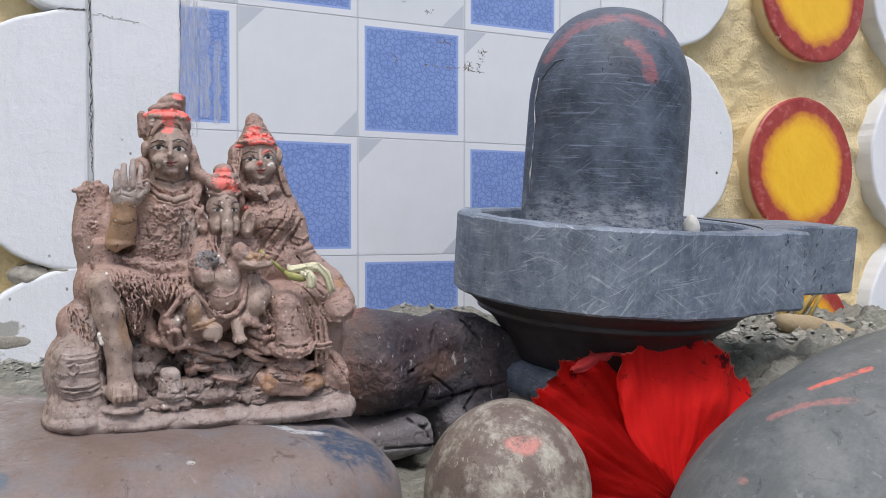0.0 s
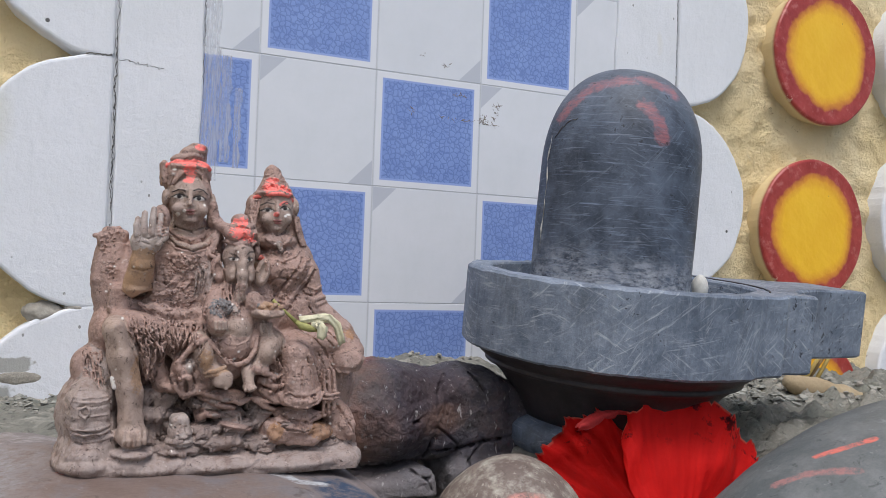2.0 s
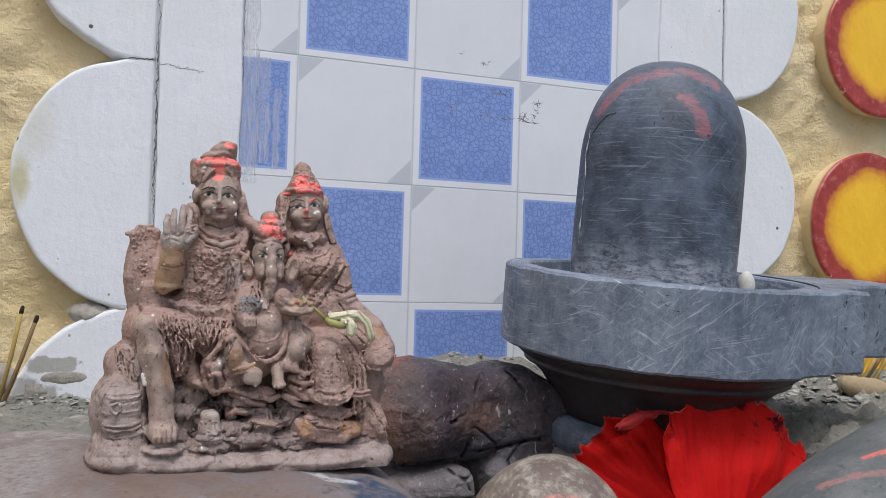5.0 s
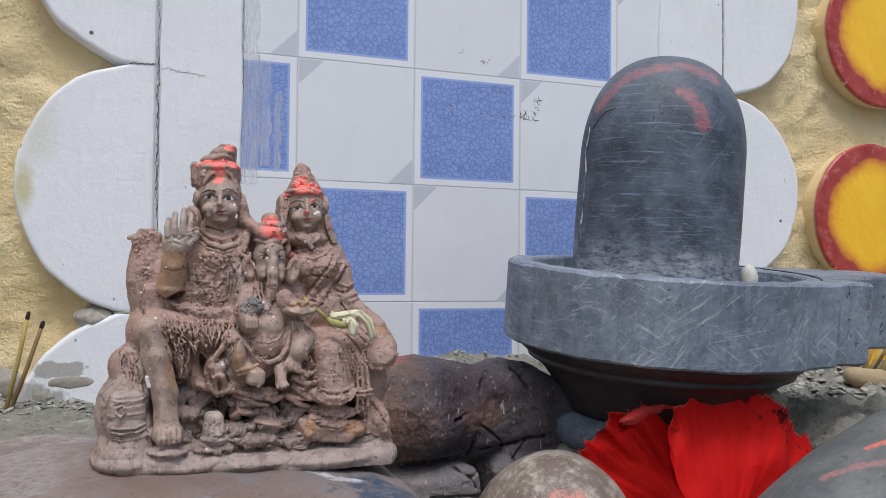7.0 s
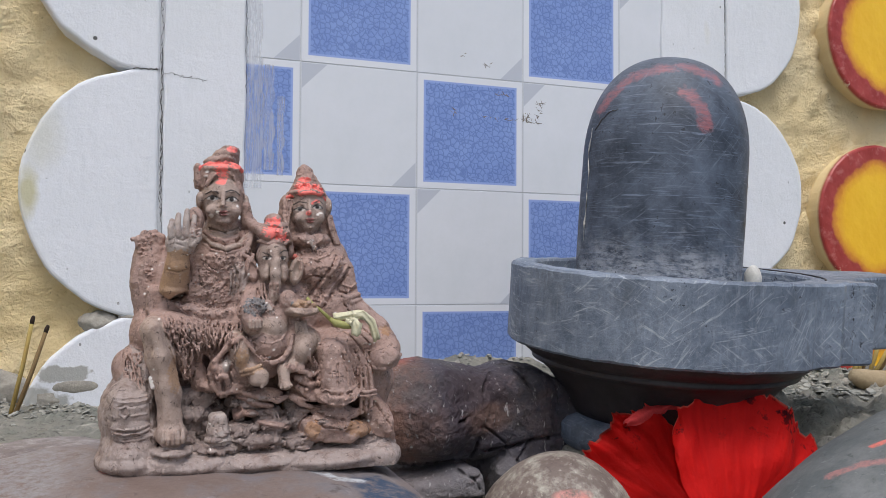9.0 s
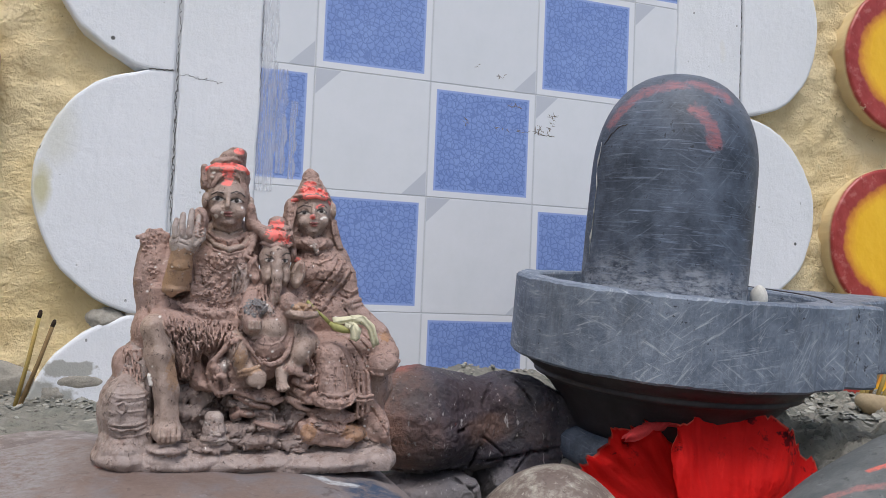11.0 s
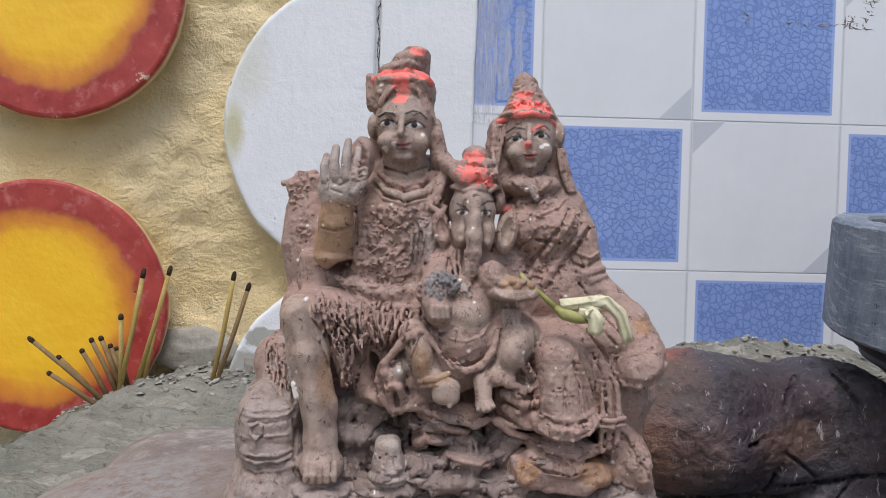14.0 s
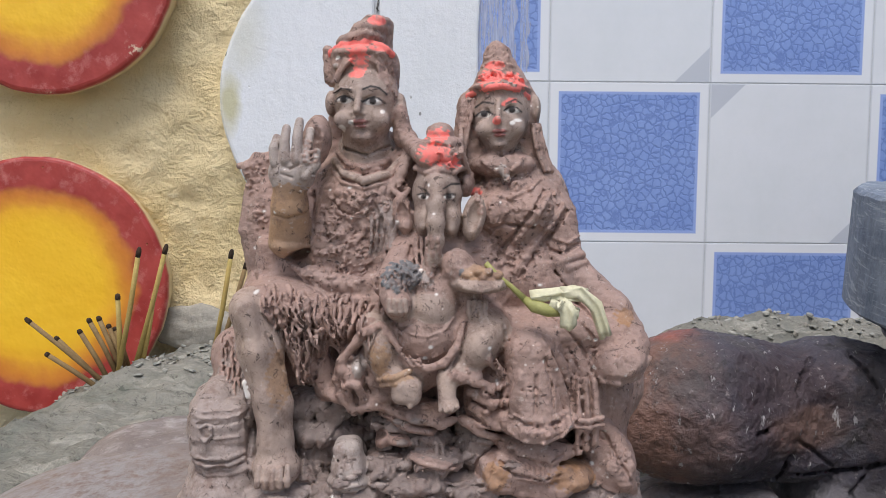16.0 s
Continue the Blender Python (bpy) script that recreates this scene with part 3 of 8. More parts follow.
def tube(bm, points, radii, steps=8):
    """A round bar along points with a radius at each."""
    rings = []
    for k, p in enumerate(points):
        a, b = Vector(points[max(k - 1, 0)]), Vector(points[min(k + 1, len(points) - 1)])
        q = (b - a).to_track_quat("Z", "X")
        rings.append([bm.verts.new(Vector(p) + q @ Vector((radii[k] * math.cos(2 * math.pi * i / steps), radii[k] * math.sin(2 * math.pi * i / steps), 0))) for i in range(steps)])
    for a, b in zip(rings, rings[1:]):
        for i in range(steps):
            bm.faces.new((a[i], a[(i + 1) % steps], b[(i + 1) % steps], b[i]))
    bm.faces.new(rings[0][::-1])
    bm.faces.new(rings[-1])
    return bm


def fbm(p, scale, octaves=4):
    v, amp, s = 0.0, 1.0, scale
    for _ in range(octaves):
        v += amp * noise.noise(Vector(p) * s)
        amp, s = amp * 0.5, s * 2.03
    return v


def stone(size, rough, scale, sub=5, flat=0.0, seed=0.0):
    """A worn stone: an icosphere swollen and dented by noise, with half sizes."""
    bm = bmesh.new()
    bmesh.ops.create_icosphere(bm, subdivisions=sub, radius=1.0)
    for v in bm.verts:
        n = v.co.normalized()
        p = 2.2 + flat
        q = Vector([math.copysign(abs(c) ** (2 / p), c) for c in n]) if flat else n
        w = Vector((q.x * size[0], q.y * size[1], q.z * size[2]))
        d = rough * fbm(w + Vector((seed, seed * 1.7, -seed)), scale, 5)
        v.co = w + n * d
    return bm


# ---- the wall: stucco ground, tile panel, scalloped borders, painted discs ----
def wall_sheet():
    """Back wall: solid, with a trowelled front face."""
    xs = [-2.6, -1.9, -1.3, -0.9, -0.6] + list(np.arange(-0.50, 0.9001, 0.0045)) + [1.1, 1.4, 1.9, 2.6]
    zs = [-0.3, -0.1] + list(np.arange(0.0, 0.70, 0.0045)) + [0.9, 1.2, 1.6, 2.1]
    verts, faces = [], []
    nx = len(xs)
    for z in zs:
        for x in xs:
            d = 0.0035 * fbm((x, 0.0, z), 14, 3) + 0.0042 * fbm((x, 3.0, z), 55, 4)
            verts.append((x, 0.0185 - d, z))
    for j in range(len(zs) - 1):
        for i in range(nx - 1):
            faces.append((j * nx + i, j * nx + i + 1, (j + 1) * nx + i + 1, (j + 1) * nx + i))
    me = bpy.data.meshes.new("wall_front")
    me.from_pydata(verts, [], faces)
    me.materials.append(M_STUCCO)
    for p in me.polygons:
        p.use_smooth = True
    return new("wall_front", me)


wall = tagged(wall_sheet(), "rough trowelled cement wall painted cream yellow", "wall", kind="structure")
bm = bmesh.new()
box(bm, -2.6, 2.6, 0.04, 0.25, -0.3, 2.1)
wall_core = tagged(part("wall_core", bm, M_STUCCO, smooth=False), "solid masonry wall behind the painted stucco", "wall", kind="structure")

CELL, CELL_Z = 0.1, 0.0994
TILE_L, TILE_R = -0.044, 0.346

panel = holder("tile_panel", pose(0, 0, 0), "checkered wall panel of blue crackle and white ceramic tiles", "tiles", kind="structure")
bm = bmesh.new()
box(bm, TILE_L - 0.06, TILE_R + 0.06, -0.0002, 0.006, 0.0, 1.45)
part("grout", bm, M_GROUT, panel, smooth=False)


def tile_mesh(name, material):
    bm = bmesh.new()
    box(bm, -0.0498, 0.0498, 0.0, 0.006, -0.0495, 0.0495, 0.0005, 2)
    me = bpy.data.meshes.new(name)
    bm.to_mesh(me)
    bm.free()
    me.materials.append(material)
    return me


TILE_MESH = (tile_mesh("white_tile", M_WHITE_TILE), tile_mesh("blue_tile", M_BLUE_TILE))


def half_disc(cx, cz, r, side, seed):
    """A half round cement plate with an uneven hand-cut edge."""
    out = []
    for k in range(41):
        a = math.pi / 2 + math.pi * k / 40
        w = r * (1 + 0.02 * noise.noise((math.cos(a) * 3 + seed, math.sin(a) * 3, seed * 2)) + 0.008 * noise.noise((math.cos(a) * 14 + seed, math.sin(a) * 14, seed)))
        out.append((cx + side * math.cos(a) * w, cz + math.sin(a) * w))
    bm = bmesh.new()
    prism(bm, out, -0.002, 0.026, 0.003, 3)
    return bm


def scallops(name, cx, z0, r, side, pitch, n, label):
    root = holder(name, pose(0, 0, 0), label, "wall trim", kind="structure")
    for k in range(n):
        part("scallop", half_disc(cx, z0 + pitch * k, r, side, 3.1 * k + cx * 7), M_LIME, root, smooth=False)
    return root


def strip(name, x0, x1, wav, label):
    """Upright plaster band with wandering edges."""
    zs = np.linspace(0.02, 1.45, 120)
    left = [(x0 + 0.0012 * fbm((z, x0, 0), 20, 3), z) for z in zs]
    right = [(x1 + wav * fbm((z, x1, 5), 14, 4), z) for z in zs]
    bm = bmesh.new()
    prism(bm, left + right[::-1], -0.0035, 0.026, 0.0018, 2)
    return tagged(part(name, bm, M_LIME, smooth=False), label, "wall trim", kind="structure")


strip("trim_1", -0.1055, TILE_L, 0.0022, "white limewashed plaster band beside the tiles")
strip("trim_2", TILE_R, 0.4195, 0.0012, "white limewashed plaster band on the other side of the tiles")
scallops("trim_3", -0.1085, 0.0305, 0.0965, 1, 0.188, 7, "white limewashed scalloped cement border, cracked at the joints")
scallops("trim_4", 0.4230, 0.0520, 0.0935, -1, 0.188, 7, "white limewashed scalloped cement border")
scallops("trim_5", 0.8230, 0.0520, 0.0955, 1, 0.188, 7, "white limewashed scalloped border across the yellow channel")


def relief_disc(x, z, r, material, label, tilt):
    out = []
    for k in range(72):
        a = 2 * math.pi * k / 72
        w = r * (1 + 0.018 * noise.noise((math.cos(a) * 2 + x * 9, math.sin(a) * 2, z * 9)) + 0.006 * noise.noise((math.cos(a) * 12, math.sin(a) * 12 + x * 5, z)))
        out.append((math.cos(a) * w, math.sin(a) * w))
    bm = bmesh.new()
    root = holder("relief_disc", pose(x, -0.002, z, 0, tilt, 0), label, "wall ornament", "painted discs on the wall")
    prism(bm, [(a * 0.95, b * 0.95) for a, b in out], 0.0055, 0.024)
    part("cement_core", bm, material, root, "bare edge of yellowish cement", smooth=False)
    bm = bmesh.new()
    prism(bm, out, -0.001, 0.0060, 0.003, 3)
    part("painted_face", bm, material, root, "glossy enamelled face", smooth=False)
    return root


for x, z, r in ((-0.320, 0.100, 0.0815), (-0.312, 0.302, 0.0815), (-0.316, 0.505, 0.0815)):
    relief_disc(x, z, r, M_DISC_SOFT, "raised cement disc painted amber yellow blending into a dull red rim", 40)
for x, z, r in ((0.620, 0.022, 0.079), (0.617, 0.2195, 0.0785), (0.632, 0.4155, 0.0785), (0.620, 0.612, 0.0785)):
    relief_disc(x, z, r, M_DISC, "raised cement disc painted amber yellow with a crisp red rim", 130)


# ---- the ground ----
def rise(v):
    return 0.5 + 0.5 * math.tanh(v / 2)


def ground_height(x, y):
    g = -0.004 + 0.060 * rise((y + 0.115) / 0.022)
    left = rise(-(x + 0.150) / 0.016)
    g = g * (1 - left) + left * max(g, 0.050 + 0.055 * (y + 0.08) + 0.010 * math.exp(-min(50, ((y + 0.02) / 0.03) ** 2)))
    edge = -0.245 + 0.35 * (y + 0.04)
    g -= 0.5 * min(0.11, max(0.0, edge - x)) * rise((y + 0.4) / 0.03)
    d = math.hypot(x - 0.2135, y + 0.184)
    g = max(g, 0.044 - (1.3 - 0.6 * rise((x - 0.29) / 0.008)) * max(0.0, d - 0.070))
    right = rise((x - 0.285) / 0.025)
    g = g * (1 - right) + right * max(g, 0.060 + 0.06 * (y + 0.05))
    g = max(g, 0.086 * math.exp(-min(50, ((x - 0.15) / 0.13) ** 4)) * rise((y + 0.045) / 0.010))
    far = min(1.0, max(0.0, (math.hypot(x, y) - 0.9) / 0.8))
    near = 0.0050 * fbm((x, y, 0.0), 26, 4) + 0.0032 * fbm((x, y * 2.2, 4.0), 90, 3)
    flake = fbm((x, y * 1.7, 9.0), 34, 3) * 4.0
    step = math.floor(flake) + min(1.0, max(0.0, (flake - math.floor(flake) - 0.8) / 0.2))
    return (max(g, -0.02) + near + (0.0006 + 0.0026 * right) * step) * (1 - far)


def ground_sheet():
    def axis(lo, hi, step, reach):
        mid = list(np.arange(lo, hi + 1e-6, step))
        a, b, out, k = lo, hi, [], step
        low = []
        while a > -reach:
            k *= 1.35
            a -= k
            b += k
            low.append(a)
            out.append(b)
        return low[::-1] + mid + out

    xs, ys = axis(-0.62, 0.95, 0.0035, 60.0), axis(-0.50, 0.03, 0.0032, 60.0)
    verts = [(x, y, ground_height(x, y)) for y in ys for x in xs]
    nx = len(xs)
    faces = [(j * nx + i, j * nx + i + 1, (j + 1) * nx + i + 1, (j + 1) * nx + i) for j in range(len(ys) - 1) for i in range(nx - 1)]
    me = bpy.data.meshes.new("ground")
    me.from_pydata(verts, [], faces)
    me.materials.append(M_CEMENT)
    for p in me.polygons:
        p.use_smooth = True
    return new("ground", me)


tagged(ground_sheet(), "grey flaking cement and dust at the foot of the wall", "ground", kind="structure")


# ---- stone lingam in its basin ----
def lingam():
    root = holder("stone_lingam", pose(0.2135, -0.184, 0.0445, 5.2, 0.9, 0), "black stone lingam in a grey spouted basin on a dark foot", "lingam")
    bm = bmesh.new()
    prof = [(0.063, -0.004), (0.0700, 0.0), (0.0728, 0.006), (0.0728, 0.013), (0.0690, 0.0175), (0.0625, 0.0195)]
    lathe(bm, prof, 96)
    part("foot", bm, M_BASIN, root, "grey worn foot ring")
    bm = bmesh.new()
    lathe(bm, [(0.060, 0.0185), (0.0635, 0.024), (0.070, 0.036), (0.0775, 0.046), (0.0835, 0.051), (0.0862, 0.0525), (0.0885, 0.0535), (0.0885, 0.0555), (0.0870, 0.0562), (0.0905, 0.0575), (0.0965, 0.0625), (0.0985, 0.066), (0.0985, 0.069)], 96)
    part("pedestal", bm, M_PEDESTAL, root, "dark flared pedestal")
    # basin plan: a round bowl, a stepped shoulder and a square spout
    R, c = 0.106, []
    for k in range(97):
        a = math.radians(73 + (287 - 73) * k / 96)
        c.append((R * math.cos(a), R * math.sin(a)))
    side = [(0.0360, -0.0985), (0.0430, -0.0968), (0.0500, -0.0965), (0.0580, -0.0962), (0.0625, -0.0935), (0.0640, -0.0880), (0.0690, -0.0865), (0.0850, -0.0860), (0.0960, -0.0850), (0.0990, -0.0825), (0.1000, -0.0740), (0.1060, -0.0600), (0.1200, -0.0460), (0.1400, -0.0365), (0.1600, -0.0325), (0.1780, -0.0300), (0.2000, -0.0290), (0.2130, -0.0275), (0.2165, -0.0240)]
    plan = c + side + [(x, -y) for x, y in side[::-1]]
    lo, hi = 0.0660, 0.1175
    inner = [(0.0905 * math.cos(2 * math.pi * k / 72), 0.0905 * math.sin(2 * math.pi * k / 72)) for k in range(72)]
    bm = bmesh.new()

    def loop(pts, z, s=1.0):
        return [bm.verts.new((x * s * (1 + 0.0025 * noise.noise((x * 150, y * 150, z * 90))), y * s * (1 + 0.0025 * noise.noise((x * 150, y * 150, z * 90))), z + 0.0006 * noise.noise((x * 40, y * 40, z * 10)) + 0.0007 * noise.noise((x * 210, y * 210, z * 30)))) for x, y in pts]

    def bridge(a, b):
        n = len(a)
        for i in range(n):
            bm.faces.new((a[i], a[(i + 1) % n], b[(i + 1) % n], b[i]))

    o0, o1, o2, o3 = loop(plan, lo, 0.986), loop(plan, lo + 0.0015), loop(plan, hi - 0.0016), loop(plan, hi, 0.986)
    bridge(o0, o1), bridge(o1, o2), bridge(o2, o3)
    i0, i1, i2 = loop(inner, hi), loop(inner, hi - 0.0015, 0.985), loop(inner, hi - 0.030, 0.93)
    bridge(i0, i1), bridge(i1, i2)
    bm.faces.new(i2)
    bmesh.ops.triangle_fill(bm, use_beauty=True, edges=[e for e in bm.edges if e.is_boundary and all(abs(v.co.z - hi) < 0.0019 for v in e.verts)])
    bm.faces.new(o0[::-1])
    bmesh.ops.recalc_face_normals(bm, faces=bm.faces[:])
    basin = part("basin", bm, M_BASIN, root, "grey stone basin with a stepped spout, scratched", smooth=False)
    # the round line cut into the spout's top
    bm = bmesh.new()
    pts = [(0.0985 * math.cos(radians(a)), 0.0985 * math.sin(radians(a)), hi + 0.0002) for a in range(-50, 51, 4)]
    tube(bm, pts, [0.0006] * len(pts), 6)
    part("groove", bm, M_PEDESTAL, basin)
    # the shaft
    prof = [(0.0545, 0.084), (0.0550, 0.105), (0.0553, 0.150), (0.0550, 0.190)]
    for k in range(1, 22):
        a = math.pi / 2 * k / 22
        prof.append((0.0550 * math.cos(a) ** 0.80, 0.190 + 0.0705 * math.sin(a) ** 0.93))
    bm = bmesh.new()
    lathe(bm, [(r, z - 0.084) for r, z in prof], 96, 0.004)
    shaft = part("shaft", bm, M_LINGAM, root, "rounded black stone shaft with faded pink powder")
    shaft.matrix_local = pose(-0.0065, 0.003, 0.084, -3.4, 2.6, 0)
    bm = bmesh.new()
    pts = []
    for k in range(14):
        z = 0.048 + 0.0058 * k
        a = radians(174 + 3 * noise.noise((k * 0.35, 1.0, 2.0)))
        pts.append((0.0556 * math.cos(a), 0.0556 * math.sin(a), z))
    tube(bm, pts, [0.00015 + 0.0013 * max(0.0, noise.noise((k * 2.7, 0.3, 0))) for k in range(14)], 6)
    part("crack_filling", bm, M_PEBBLE, shaft, "white-filled vertical crack")
    bm = bmesh.new()
    pts = []
    for k in range(15):
        u = k / 14
        a, z = radians(177 + 21 * u), 0.1215 + 0.0120 * math.sin(u * 1.75) + 0.0022 * noise.noise((k * 0.9, 3.0, 0))
        r = 0.0551 * (1 - min(1.0, max(0.0, (z - 0.106) / 0.0705)) ** 2.15) ** 0.4
        pts.append((r * math.cos(a), r * math.sin(a), z))
    tube(bm, pts, [0.0001 + 0.0010 * abs(noise.noise((k * 1.7, 0.6, 0))) for k in range(15)], 6)
    part("crack", bm, M_CRACK, shaft, "dark open crack over the shoulder")
    return root


lingam()
bm = stone((0.0065, 0.006, 0.009), 0.0006, 120, 3)
ob = part("pebble", bm, M_PEBBLE)
ob.matrix_world = pose(0.2860, -0.196, 0.1555, 0, 8, 20)
tagged(ob, "small white pebble resting on the basin beside the shaft", "pebble")

# ---- stones ----
def put_stone(name, size, place, material, label, rough=0.006, scale=14, flat=0.0, seed=0.0, turn=(0, 0, 0), sub=5):
    ob = part(name, stone(size, rough, scale, sub, flat, seed), material)
    ob.matrix_world = pose(*place, *turn)
    return tagged(ob, label, "stone")


put_stone("slab_stone", (0.118, 0.085, 0.043), (-0.110, -0.285, 0.030), M_SLAB, "flat purplish brown river stone with blue and white paint marks", 0.004, 9, 1.3, 2.0, sub=6)
put_stone("flat_stone", (0.046, 0.050, 0.036), (-0.166, -0.208, 0.036), M_FLAT, "flat pale grey stone with pink powder", 0.004, 14, 0.4, 5.0, (0, 0, 12))
put_stone("egg_stone", (0.0475, 0.046, 0.052), (0.0945, -0.264, 0.006), M_EGG, "egg-shaped mottled brown stone with a pink mark", 0.0022, 12, 0, 8.0)
put_stone("boulder", (0.200, 0.105, 0.118), (0.298, -0.405, -0.009), M_BOULDER, "large smooth grey boulder with pink powder stripes", 0.003, 7, 0, 3.0)


# ---- small defects of the wall ----
bm = bmesh.new()
box(bm, -0.1088, -0.1052, 0.0006, 0.02, 0.02, 1.45)
tagged(part("joint_filling", bm, M_GROUT, smooth=False), "grey ragged mortar in the groove of the white border", "mortar", kind="structure")
rng = random.Random(11)


def crack(x0, z0, x1, z1, y, r, n=16, wander=0.0016):
    bm = bmesh.new()
    pts = [(x0 + (x1 - x0) * k / n + wander * noise.noise((k * 0.8, x0 * 90, z0 * 50)), y, z0 + (z1 - z0) * k / n + wander * noise.noise((k * 0.7, z0 * 70, 4.0))) for k in range(n + 1)]
    tube(bm, pts, [r * (0.35 + 0.65 * abs(noise.noise((k * 1.3, 2.0, z0 * 30)))) for k in range(n + 1)], 5)
    return tagged(part("wall_crack", bm, M_CRACK), "fine dark crack in the white plaster", "crack", kind="structure")


crack(-0.105, 0.3110, -0.074, 0.3070, -0.0035, 0.0004, 24, 0.003)
crack(-0.128, 0.3125, -0.109, 0.3130, -0.0021, 0.0008)
crack(-0.1070, 0.20, -0.1072, 0.46, 0.0004, 0.0005, 110, 0.0022)
crack(-0.1060, 0.13, -0.1066, 0.33, 0.0002, 0.0005, 90, 0.0020)
crack(-0.0435, 0.30, -0.0442, 0.44, -0.0034, 0.0005, 50)
crack(0.4212, 0.34, 0.4214, 0.52, -0.0006, 0.0005, 60)


def lump(x, y, z, size, material, label, seed, name="cement_lump"):
    ob = part(name, stone(size, 0.28 * min(size), 130, 4, 0, seed), material)
    ob.matrix_world = pose(x, y, z)
    return tagged(ob, label, "mortar", kind="structure")


lump(-0.1480, 0.006, 0.1200, (0.015, 0.008, 0.008), M_CRUMB, "bare grey cement patch where two scallops meet", 3.0)
lump(-0.1270, 0.004, 0.1235, (0.009, 0.006, 0.0035), M_CRUMB, "bare grey cement patch where two scallops meet", 7.0)
lump(-0.1640, -0.001, 0.0730, (0.018, 0.0020, 0.0050), M_CRUMB, "grey cement splash on the white plaster", 9.0)
lump(-0.1830, 0.002, 0.0630, (0.013, 0.005, 0.009), M_CRUMB, "grey cement splash on the white plaster", 2.0)
lump(-0.2250, 0.012, 0.0720, (0.030, 0.006, 0.015), M_CRUMB, "grey cement smeared up the yellow wall", 5.0)
def scuff(x, z, w, h, n, seed):
    """A few flecks and scratches of dirt on the glaze."""
    rs = random.Random(seed)
    bm = bmesh.new()
    for k in range(n):
        px, pz = x + rs.uniform(-w, w), z + rs.uniform(-h, h)
        a, ln = rs.uniform(0, 6.3), rs.uniform(0.0006, 0.0032)
        pts = [(px + math.cos(a) * ln * (q - 1), -0.0004, pz + 0.6 * math.sin(a) * ln * (q - 1) + rs.uniform(-0.0004, 0.0004)) for q in range(4)]
        tube(bm, pts, [0.00012, rs.uniform(0.0002, 0.0006), rs.uniform(0.0001, 0.0003), 0.0001], 5)
    return tagged(part("tile_scuff", bm, M_SCUFF), "brown flecks of dirt scuffed onto the tiles", "dirt", kind="structure")


scuff(0.1655, 0.3420, 0.0035, 0.0025, 6, 1)
scuff(0.1425, 0.3490, 0.0020, 0.0016, 3, 2)
scuff(0.1330, 0.2985, 0.0022, 0.0030, 6, 3)
scuff(0.2080, 0.2985, 0.0080, 0.0050, 26, 4)
scuff(0.2165, 0.3080, 0.0030, 0.0060, 14, 5)
scuff(0.1780, 0.2955, 0.0200, 0.0008, 14, 6)
scuff(0.1800, 0.3180, 0.0050, 0.0016, 10, 7)


def smear(x0, x1, z0, z1, seed):
    """A ragged film of whitewash brushed over a tile."""
    zs = np.linspace(z0, z1, 50)
    left = [(x0, z) for z in zs]
    right = [(x1 + 0.0030 * fbm((z, seed, 0.0), 50, 3), z) for z in zs]
    bm = bmesh.new()
    prism(bm, left + right[::-1], -0.0009, 0.0)
    return tagged(part("whitewash_smear", bm, M_FILM, smooth=False), "thin whitewash brushed over the tile edge", "paint", kind="structure")


smear(-0.047, -0.0315, 0.225, 0.60, 1.0)
smear(-0.0325, -0.0295, 0.236, 0.330, 6.0)
smear(-0.0185, -0.0130, 0.236, 0.300, 3.0)
smear(-0.0290, -0.0215, 0.240, 0.325, 8.0)


# ---- the clay figure group: one solid mesh, shaped from blended rounded forms ----
PIGMENT = {"clay": (0.43, 0.285, 0.238), "skin": (0.47, 0.355, 0.295), "pale": (0.50, 0.425, 0.385), "powder": (0.95, 0.22, 0.19), "rust": (0.44, 0.23, 0.11), "ash": (0.17, 0.185, 0.195),
           "ochre": (0.488, 0.305, 0.183), "dark": (0.03, 0.025, 0.025), "dust": (0.40, 0.325, 0.295), "lip": (0.46, 0.13, 0.115), "white": (0.80, 0.76, 0.72)}
PIGMENT["cloth"], PIGMENT["stone"] = PIGMENT["clay"], (0.255, 0.20, 0.18)
TONES = list(PIGMENT)


def sheet_noise(u, v, seed):
    """Smooth random values from 0 to 1 over a plane."""
    rs = np.random.RandomState(seed).rand(64, 64)
    i, j = np.floor(u).astype(int), np.floor(v).astype(int)
    a, b = u - i, v - j
    a, b = a * a * (3 - 2 * a), b * b * (3 - 2 * b)
    at = lambda p, q: rs[(i + p) % 64, (j + q) % 64]
    return (at(0, 0) * (1 - a) + at(1, 0) * a) * (1 - b) + (at(0, 1) * (1 - a) + at(1, 1) * a) * b


